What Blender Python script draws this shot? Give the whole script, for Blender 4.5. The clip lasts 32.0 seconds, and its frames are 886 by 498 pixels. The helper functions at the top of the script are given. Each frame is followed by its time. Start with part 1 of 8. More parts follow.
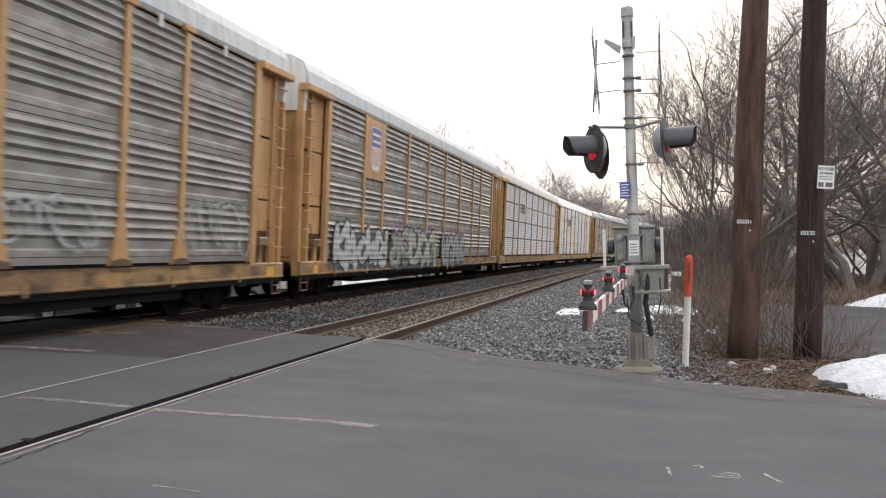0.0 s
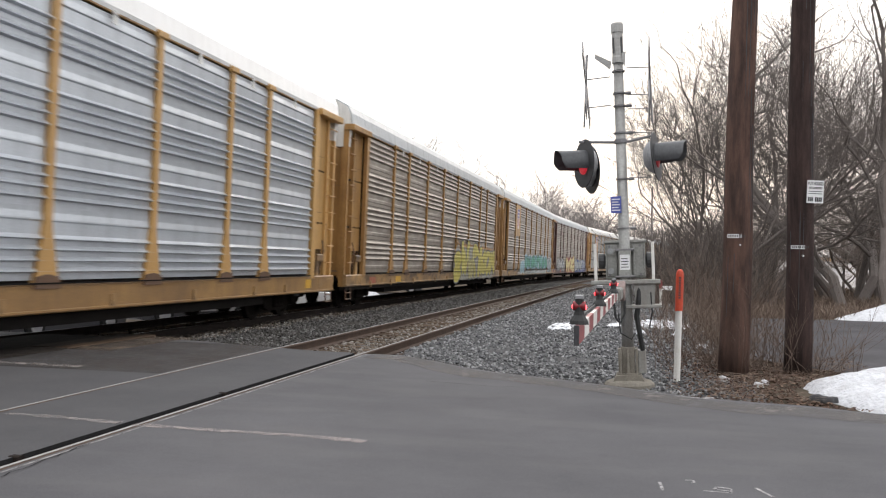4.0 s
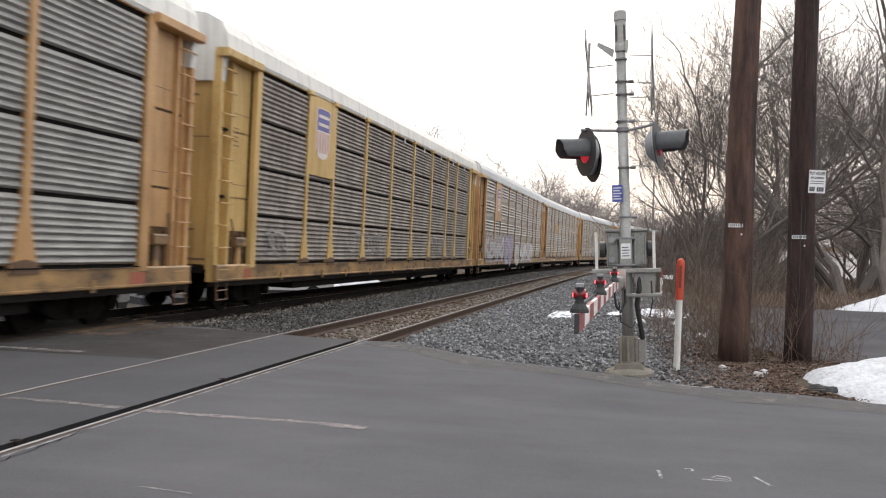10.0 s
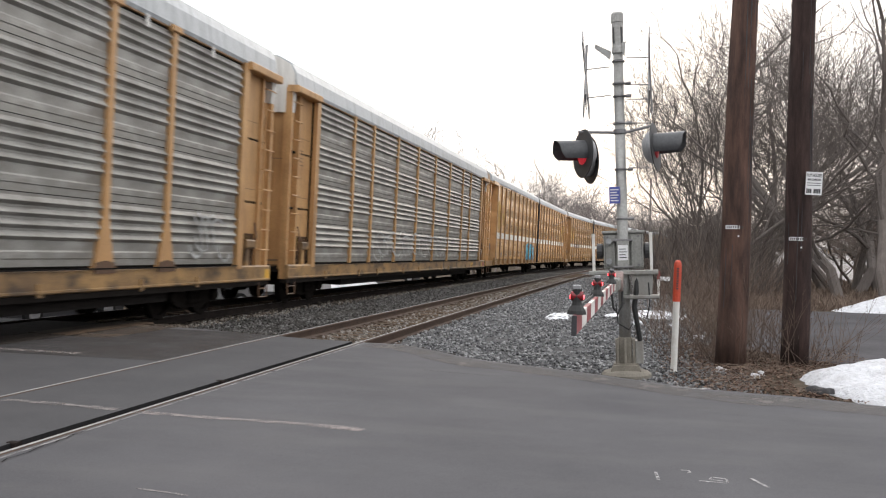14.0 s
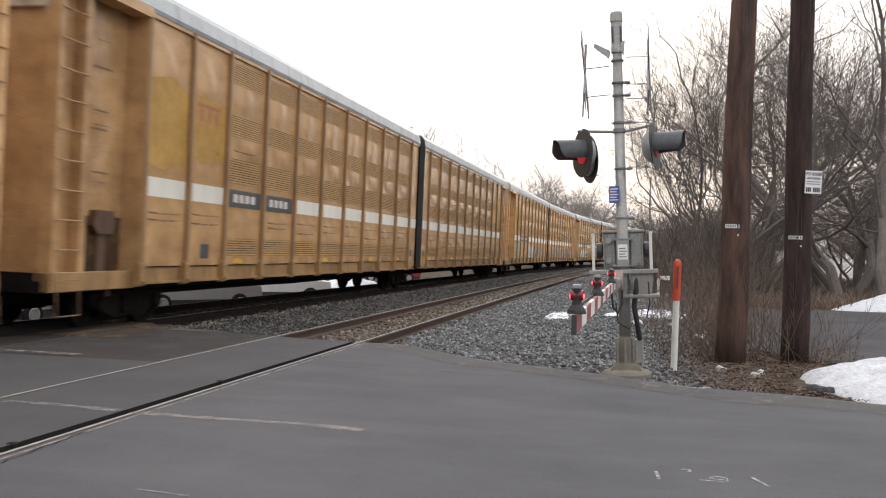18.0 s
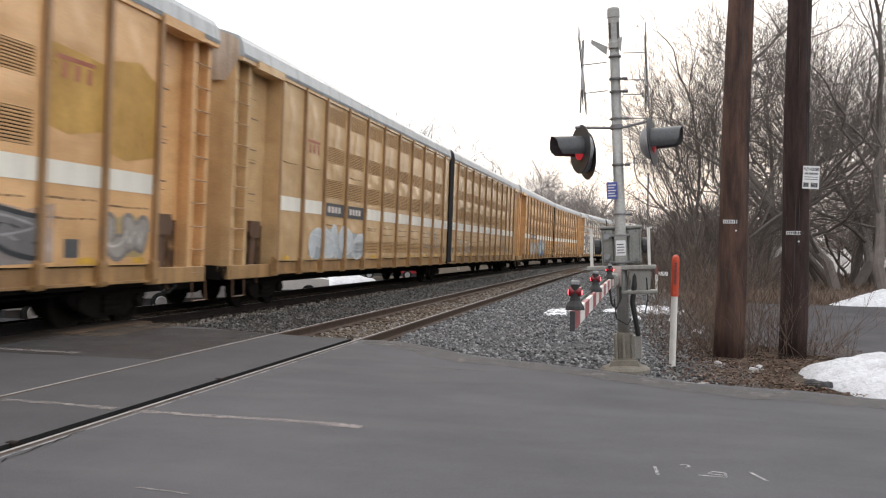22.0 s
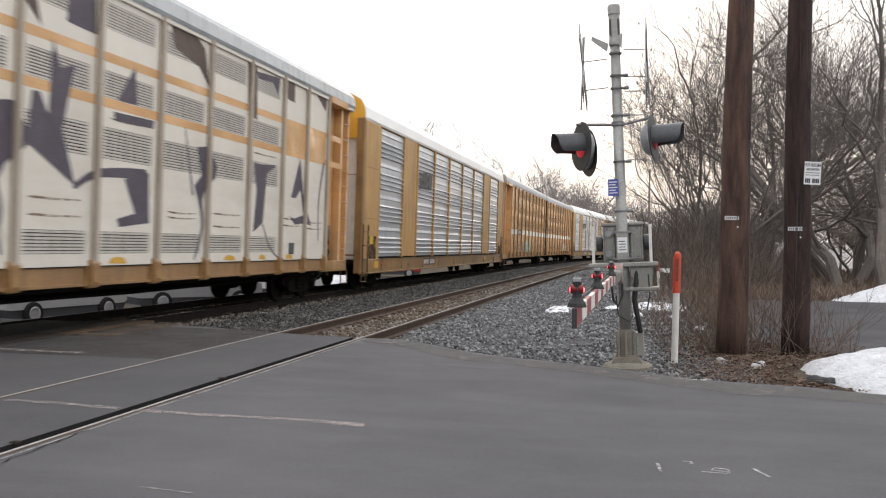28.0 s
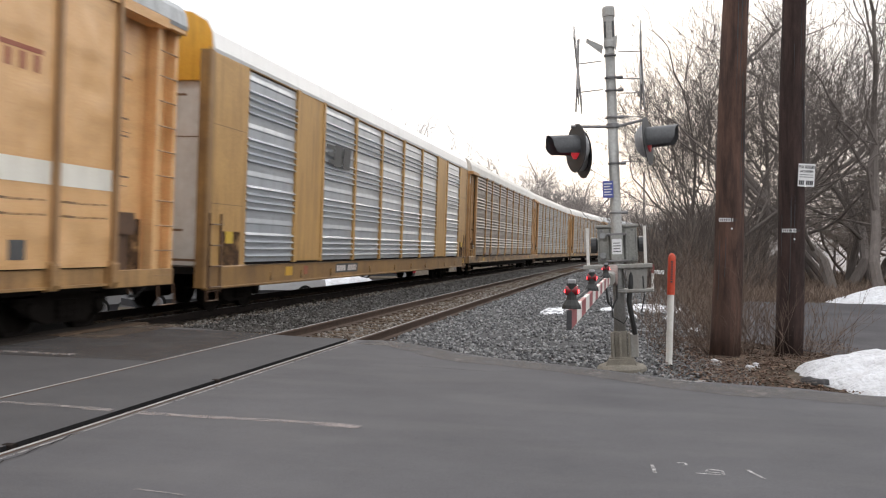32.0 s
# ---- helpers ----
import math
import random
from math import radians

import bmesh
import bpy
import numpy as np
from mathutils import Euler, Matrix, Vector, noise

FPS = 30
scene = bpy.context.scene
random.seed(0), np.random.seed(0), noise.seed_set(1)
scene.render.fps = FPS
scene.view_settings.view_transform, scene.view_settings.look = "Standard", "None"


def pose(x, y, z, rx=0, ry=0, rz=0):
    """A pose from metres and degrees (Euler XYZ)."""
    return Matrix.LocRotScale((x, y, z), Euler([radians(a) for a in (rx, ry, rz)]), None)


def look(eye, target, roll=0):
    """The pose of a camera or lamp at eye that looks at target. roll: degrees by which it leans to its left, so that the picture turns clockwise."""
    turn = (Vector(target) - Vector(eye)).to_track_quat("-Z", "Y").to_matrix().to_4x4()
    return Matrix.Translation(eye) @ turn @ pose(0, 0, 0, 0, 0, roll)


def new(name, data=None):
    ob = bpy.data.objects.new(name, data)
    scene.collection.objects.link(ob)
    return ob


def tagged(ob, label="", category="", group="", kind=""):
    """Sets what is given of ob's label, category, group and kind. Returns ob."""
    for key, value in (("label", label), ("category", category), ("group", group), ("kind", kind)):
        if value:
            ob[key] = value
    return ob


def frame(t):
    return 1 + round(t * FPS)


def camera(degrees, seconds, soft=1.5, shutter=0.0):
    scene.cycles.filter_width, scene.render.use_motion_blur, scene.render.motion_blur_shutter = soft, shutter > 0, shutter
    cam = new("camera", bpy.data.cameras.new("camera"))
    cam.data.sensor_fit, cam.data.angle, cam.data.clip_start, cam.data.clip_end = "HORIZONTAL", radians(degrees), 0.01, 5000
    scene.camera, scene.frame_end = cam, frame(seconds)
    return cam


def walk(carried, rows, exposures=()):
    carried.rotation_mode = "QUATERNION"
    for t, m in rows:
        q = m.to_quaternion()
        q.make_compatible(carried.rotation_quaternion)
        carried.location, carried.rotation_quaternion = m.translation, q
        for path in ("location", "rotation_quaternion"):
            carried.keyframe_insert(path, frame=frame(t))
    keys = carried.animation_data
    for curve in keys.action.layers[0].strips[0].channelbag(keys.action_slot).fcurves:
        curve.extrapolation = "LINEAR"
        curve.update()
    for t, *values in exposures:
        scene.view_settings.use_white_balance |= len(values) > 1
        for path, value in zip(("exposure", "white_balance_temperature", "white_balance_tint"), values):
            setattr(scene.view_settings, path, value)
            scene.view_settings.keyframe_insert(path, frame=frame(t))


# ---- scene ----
# ---- camera ----
EYE = (0.0, 0.0, 1.41)
cam = camera(53.19, 32.0, soft=1.15, shutter=0.22)
walk(cam, [
    (0, pose(*EYE, 89.932, -1.020, 12.881)),
    (0.5, pose(*EYE, 89.863, -1.077, 12.770)),
    (1, pose(*EYE, 89.725, -1.149, 12.527)),
    (1.5, pose(*EYE, 89.944, -1.035, 12.400)),
    (2, pose(*EYE, 90.217, -1.043, 12.347)),
    (2.5, pose(*EYE, 90.381, -1.017, 12.343)),
    (3, pose(*EYE, 90.647, -1.092, 12.360)),
    (3.5, pose(*EYE, 90.961, -1.080, 12.356)),
    (5.5, pose(*EYE, 90.454, -0.663, 12.198)),
    (6, pose(*EYE, 90.474, -0.895, 12.186)),
    (6.5, pose(*EYE, 90.321, -0.867, 12.156)),
    (7, pose(*EYE, 90.216, -1.028, 12.213)),
    (7.5, pose(*EYE, 90.113, -1.072, 12.254)),
    (8, pose(*EYE, 90.064, -1.208, 12.373)),
    (8.5, pose(*EYE, 89.955, -1.550, 12.502)),
    (9, pose(*EYE, 90.021, -1.720, 12.581)),
    (9.5, pose(*EYE, 90.116, -1.316, 12.328)),
    (10, pose(*EYE, 90.084, -1.327, 12.380)),
    (10.5, pose(*EYE, 90.140, -1.089, 12.552)),
    (11, pose(*EYE, 90.334, -1.155, 12.780)),
    (11.5, pose(*EYE, 90.424, -1.060, 12.835)),
    (12, pose(*EYE, 90.256, -1.069, 12.665)),
    (12.5, pose(*EYE, 90.157, -1.011, 12.563)),
    (13, pose(*EYE, 90.188, -0.974, 12.462)),
    (13.5, pose(*EYE, 90.206, -1.307, 12.391)),
    (14, pose(*EYE, 90.195, -1.340, 12.207)),
    (14.5, pose(*EYE, 90.187, -1.218, 12.153)),
    (16.5, pose(*EYE, 90.572, -1.272, 12.522)),
    (17, pose(*EYE, 90.360, -1.322, 12.455)),
    (17.5, pose(*EYE, 90.293, -1.252, 12.270)),
    (18, pose(*EYE, 90.183, -1.173, 12.190)),
    (18.5, pose(*EYE, 89.983, -1.090, 12.182)),
    (19, pose(*EYE, 89.906, -1.090, 12.202)),
    (19.5, pose(*EYE, 89.978, -1.284, 12.329)),
    (20, pose(*EYE, 89.897, -1.321, 12.379)),
    (20.5, pose(*EYE, 89.940, -1.417, 12.354)),
    (21, pose(*EYE, 89.891, -1.003, 12.142)),
    (21.5, pose(*EYE, 89.902, -1.116, 12.130)),
    (22, pose(*EYE, 89.979, -0.912, 12.070)),
    (22.5, pose(*EYE, 89.935, -1.004, 12.154)),
    (23, pose(*EYE, 89.804, -0.877, 12.175)),
    (23.5, pose(*EYE, 89.887, -0.868, 12.238)),
    (24, pose(*EYE, 90.001, -0.862, 12.230)),
    (24.5, pose(*EYE, 90.068, -0.611, 12.256)),
    (25, pose(*EYE, 90.329, -0.846, 12.315)),
    (25.5, pose(*EYE, 90.438, -0.844, 12.317)),
    (27.5, pose(*EYE, 90.107, -0.421, 12.090)),
    (28, pose(*EYE, 89.846, -0.584, 12.172)),
    (28.5, pose(*EYE, 89.763, -0.661, 12.110)),
    (29, pose(*EYE, 89.625, -0.569, 11.946)),
    (29.5, pose(*EYE, 89.774, -0.606, 11.928)),
    (30, pose(*EYE, 89.894, -0.549, 11.888)),
    (30.5, pose(*EYE, 90.040, -0.443, 11.896)),
    (31, pose(*EYE, 90.002, -0.508, 11.898)),
    (31.5, pose(*EYE, 90.006, -0.517, 11.875)),
    (32, pose(*EYE, 89.956, -0.609, 11.835)),
], exposures=((0, 0.04), (14, 0.04), (17, -0.08), (32, -0.08)))

# ---- world and light: white overcast evening sky, sun low behind the cloud ----
SUN_AZ, SUN_EL = radians(3.5), radians(9.0)      # from +Y towards +X, above the horizon
world = bpy.data.worlds.new("overcast")
scene.world = world
world.use_nodes = True
wn, wl = world.node_tree.nodes, world.node_tree.links
wn.clear()
w_out = wn.new("ShaderNodeOutputWorld")
w_add = wn.new("ShaderNodeAddShader")
w_sky = wn.new("ShaderNodeTexSky")
w_sky.sky_type, w_sky.sun_disc = "NISHITA", False
w_sky.sun_elevation, w_sky.sun_rotation = SUN_EL, SUN_AZ
w_sky.dust_density, w_sky.air_density, w_sky.ozone_density = 4.0, 1.0, 1.0
w_bg = wn.new("ShaderNodeBackground")
w_bg.inputs["Strength"].default_value = 0.008
w_cloud = wn.new("ShaderNodeBackground")
w_cloud.inputs["Color"].default_value = (0.97, 0.975, 1.0, 1)
w_dir = wn.new("ShaderNodeTexCoord")
w_up = wn.new("ShaderNodeSeparateXYZ")
w_grade = wn.new("ShaderNodeMapRange")
w_grade.inputs["From Min"].default_value, w_grade.inputs["From Max"].default_value = 0.0, 1.0
w_grade.inputs["To Min"].default_value, w_grade.inputs["To Max"].default_value = 1.2, 2.0
wl.new(w_dir.outputs["Generated"], w_up.inputs[0])
wl.new(w_up.outputs["Z"], w_grade.inputs["Value"])
wl.new(w_grade.outputs["Result"], w_cloud.inputs["Strength"])
wl.new(w_sky.outputs["Color"], w_bg.inputs["Color"])
wl.new(w_bg.outputs[0], w_add.inputs[0])
wl.new(w_cloud.outputs[0], w_add.inputs[1])
wl.new(w_add.outputs[0], w_out.inputs["Surface"])
sun = new("sun", bpy.data.lights.new("sun", "SUN"))
sun.data.energy, sun.data.angle, sun.data.color = 0.5, radians(20), (1.0, 0.88, 0.76)
sun.matrix_world = look((0, 0, 30), (-30 * math.sin(SUN_AZ), -30 * math.cos(SUN_AZ), 30 - 30 * math.tan(radians(22))))

# ---- the line of the tracks: lateral distance d to the left, arc length s ahead ----
BEND = ((-2000, 0.00032), (80, 0.00226), (255, 0.0))
STEP = 0.5
_S = np.arange(-120, 900, STEP)
_K = np.select([_S >= BEND[2][0], _S >= BEND[1][0]], [BEND[2][1], BEND[1][1]], BEND[0][1])
_i0 = int(120 / STEP)
_PHI = np.cumsum(_K) * STEP
_PHI -= _PHI[_i0]
_X = np.cumsum(np.sin(_PHI)) * STEP
_Y = np.cumsum(np.cos(_PHI)) * STEP
_X -= _X[_i0]
_Y -= _Y[_i0]
D_REF = 8.24
NEAR_C, FAR_C = 4.84, 9.84          # track centres, metres left of the camera
TILT = 1.3                          # degrees of cant towards the camera


def on_line(d, s):
    """x, y and heading (radians to the right of +Y) at lateral d, arc length s."""
    a = float(np.interp(s, _S, _PHI))
    x = float(np.interp(s, _S, _X)) - D_REF - (d - D_REF) * math.cos(a)
    y = float(np.interp(s, _S, _Y)) + (d - D_REF) * math.sin(a)
    return x, y, a


TRAVEL = ((-1, -20.0), (0, 0), (1, 20.01), (2, 40.02), (3, 60.08), (3.5, 70.16), (6, 120.12), (7, 140.18), (8, 160.27), (9, 180.31), (10, 200.34), (11, 220.41), (12, 240.46), (13, 260.61), (14, 280.71), (17, 341.1), (18, 361.05), (19, 381.3), (20, 401.7), (21, 422.1), (22, 442.55), (23, 463.0), (24, 483.4), (25, 503.8), (28, 565.0), (29, 585.4), (30, 605.55), (31, 625.9), (32, 646.4), (33, 666.9))


def travelled(t):
    """Metres that the train has gone at t seconds."""
    xs, ys = [a for a, b in TRAVEL], [b for a, b in TRAVEL]
    return float(np.mean([np.interp(t + q, xs, ys) for q in np.linspace(-0.5, 0.5, 5)]))


# ---- materials ----
def material(name, rough=0.8, metal=0.0):
    m = bpy.data.materials.new(name)
    m.use_nodes = True
    b = m.node_tree.nodes["Principled BSDF"]
    b.inputs["Roughness"].default_value, b.inputs["Metallic"].default_value = rough, metal
    if rough >= 0.85:
        b.inputs["Specular IOR Level"].default_value = 0.2 if rough < 0.95 else 0.04
    return m, m.node_tree.nodes, m.node_tree.links, b


def rgba(c):
    return (*c, 1)


def surface(name, base, other=None, scale=3.0, fine=60.0, rough=0.8, metal=0.0, bump=0.3, amount=0.6, stretch=(1, 1, 1), streak=None, streak_scale=(3, 3, 0.25), streak_amount=0.5, vary=0.0, dist=0.01, ripple=0.0):
    """A two-scale surface: large stains between two colours, fine grain, bump, and streaks running down."""
    m, n, l, b = material(name, rough, metal)
    other = other or tuple(c * 0.7 for c in base)
    tc = n.new("ShaderNodeTexCoord")
    mp = n.new("ShaderNodeMapping")
    mp.inputs["Scale"].default_value = stretch
    l.new(tc.outputs["Object"], mp.inputs["Vector"])
    big = n.new("ShaderNodeTexNoise")
    big.inputs["Scale"].default_value, big.inputs["Detail"].default_value = scale, 8
    big.inputs["Roughness"].default_value = 0.65
    small = n.new("ShaderNodeTexNoise")
    small.inputs["Scale"].default_value, small.inputs["Detail"].default_value = fine, 4
    for x in (big, small):
        l.new(mp.outputs["Vector"], x.inputs["Vector"])
    ramp = n.new("ShaderNodeValToRGB")
    ramp.color_ramp.elements[0].position, ramp.color_ramp.elements[1].position = 0.5 - 0.25 / max(amount, 0.05) * 0.6, 0.5 + 0.25 / max(amount, 0.05) * 0.6
    ramp.color_ramp.elements[0].color, ramp.color_ramp.elements[1].color = rgba(other), rgba(base)
    l.new(big.outputs["Fac"], ramp.inputs["Fac"])
    grain = n.new("ShaderNodeMixRGB")
    grain.blend_type = "OVERLAY"
    grain.inputs["Fac"].default_value = 0.35
    l.new(ramp.outputs["Color"], grain.inputs["Color1"])
    l.new(small.outputs["Fac"], grain.inputs["Color2"])
    last = grain.outputs["Color"]
    if streak:
        mp2 = n.new("ShaderNodeMapping")
        mp2.inputs["Scale"].default_value = streak_scale
        l.new(tc.outputs["Object"], mp2.inputs["Vector"])
        st = n.new("ShaderNodeTexNoise")
        st.inputs["Scale"].default_value, st.inputs["Detail"].default_value = 2.2, 6
        l.new(mp2.outputs["Vector"], st.inputs["Vector"])
        r2 = n.new("ShaderNodeValToRGB")
        r2.color_ramp.elements[0].position, r2.color_ramp.elements[1].position = 0.48, 0.68
        r2.color_ramp.elements[1].color = (streak_amount,) * 3 + (1,)
        l.new(st.outputs["Fac"], r2.inputs["Fac"])
        mx = n.new("ShaderNodeMixRGB")
        mx.inputs["Color2"].default_value = rgba(streak)
        l.new(r2.outputs["Color"], mx.inputs["Fac"])
        l.new(last, mx.inputs["Color1"])
        last = mx.outputs["Color"]
    if vary:
        oi = n.new("ShaderNodeObjectInfo")
        hv = n.new("ShaderNodeHueSaturation")
        mr = n.new("ShaderNodeMapRange")
        mr.inputs["To Min"].default_value, mr.inputs["To Max"].default_value = 1 - vary, 1 + vary
        l.new(oi.outputs["Random"], mr.inputs["Value"])
        l.new(mr.outputs["Result"], hv.inputs["Value"])
        l.new(last, hv.inputs["Color"])
        last = hv.outputs["Color"]
    l.new(last, b.inputs["Base Color"])
    if bump:
        bp = n.new("ShaderNodeBump")
        bp.inputs["Strength"].default_value, bp.inputs["Distance"].default_value = bump, dist
        l.new(small.outputs["Fac"], bp.inputs["Height"])
        if ripple:
            wave = n.new("ShaderNodeTexNoise")
            wave.inputs["Scale"].default_value, wave.inputs["Detail"].default_value = 1.5, 1
            l.new(tc.outputs["Object"], wave.inputs["Vector"])
            b2 = n.new("ShaderNodeBump")
            b2.inputs["Strength"].default_value, b2.inputs["Distance"].default_value = ripple, 0.06
            l.new(wave.outputs["Fac"], b2.inputs["Height"])
            l.new(b2.outputs["Normal"], bp.inputs["Normal"])
        l.new(bp.outputs["Normal"], b.inputs["Normal"])
    return m


def island_surface(name, cols, rough=0.9, fine=40.0):
    """Each loose piece of a joined mesh takes its own colour from a range."""
    m, n, l, b = material(name, rough)
    g = n.new("ShaderNodeNewGeometry")
    ramp = n.new("ShaderNodeValToRGB")
    e = ramp.color_ramp.elements
    e[0].color, e[1].color = rgba(cols[0]), rgba(cols[-1])
    for i, c in enumerate(cols[1:-1]):
        q = e.new((i + 1) / (len(cols) - 1))
        q.color = rgba(c)
    l.new(g.outputs["Random Per Island"], ramp.inputs["Fac"])
    tc = n.new("ShaderNodeTexCoord")
    no = n.new("ShaderNodeTexNoise")
    no.inputs["Scale"].default_value = fine
    l.new(tc.outputs["Object"], no.inputs["Vector"])
    mx = n.new("ShaderNodeMixRGB")
    mx.blend_type, mx.inputs["Fac"].default_value = "OVERLAY", 0.4
    l.new(ramp.outputs["Color"], mx.inputs["Color1"])
    l.new(no.outputs["Fac"], mx.inputs["Color2"])
    l.new(mx.outputs["Color"], b.inputs["Base Color"])
    return m


def glow(name, col, strength):
    m, n, l, b = material(name, 0.3)
    b.inputs["Base Color"].default_value = rgba(col)
    b.inputs["Emission Color"].default_value = rgba(col)
    b.inputs["Emission Strength"].default_value = strength
    return m


def worn(name, base, cover=0.5, scale=8.0, soft=0.2, rough=0.92, stretch=(1, 1, 1)):
    """Thin paint or grit that has broken up into flecks, with the ground showing between."""
    m, n, l, b = material(name, rough)
    b.inputs["Base Color"].default_value = rgba(base)
    tc = n.new("ShaderNodeTexCoord")
    mp = n.new("ShaderNodeMapping")
    mp.inputs["Scale"].default_value = stretch
    l.new(tc.outputs["Object"], mp.inputs["Vector"])
    no = n.new("ShaderNodeTexNoise")
    no.inputs["Scale"].default_value, no.inputs["Detail"].default_value, no.inputs["Roughness"].default_value = scale, 10, 0.72
    l.new(mp.outputs["Vector"], no.inputs["Vector"])
    ramp = n.new("ShaderNodeValToRGB")
    mid = 0.5 + (0.5 - cover) * 0.4
    ramp.color_ramp.elements[0].position, ramp.color_ramp.elements[1].position = max(0.0, mid - soft / 2), min(1.0, mid + soft / 2)
    l.new(no.outputs["Fac"], ramp.inputs["Fac"])
    l.new(ramp.outputs["Color"], b.inputs["Alpha"])
    return m


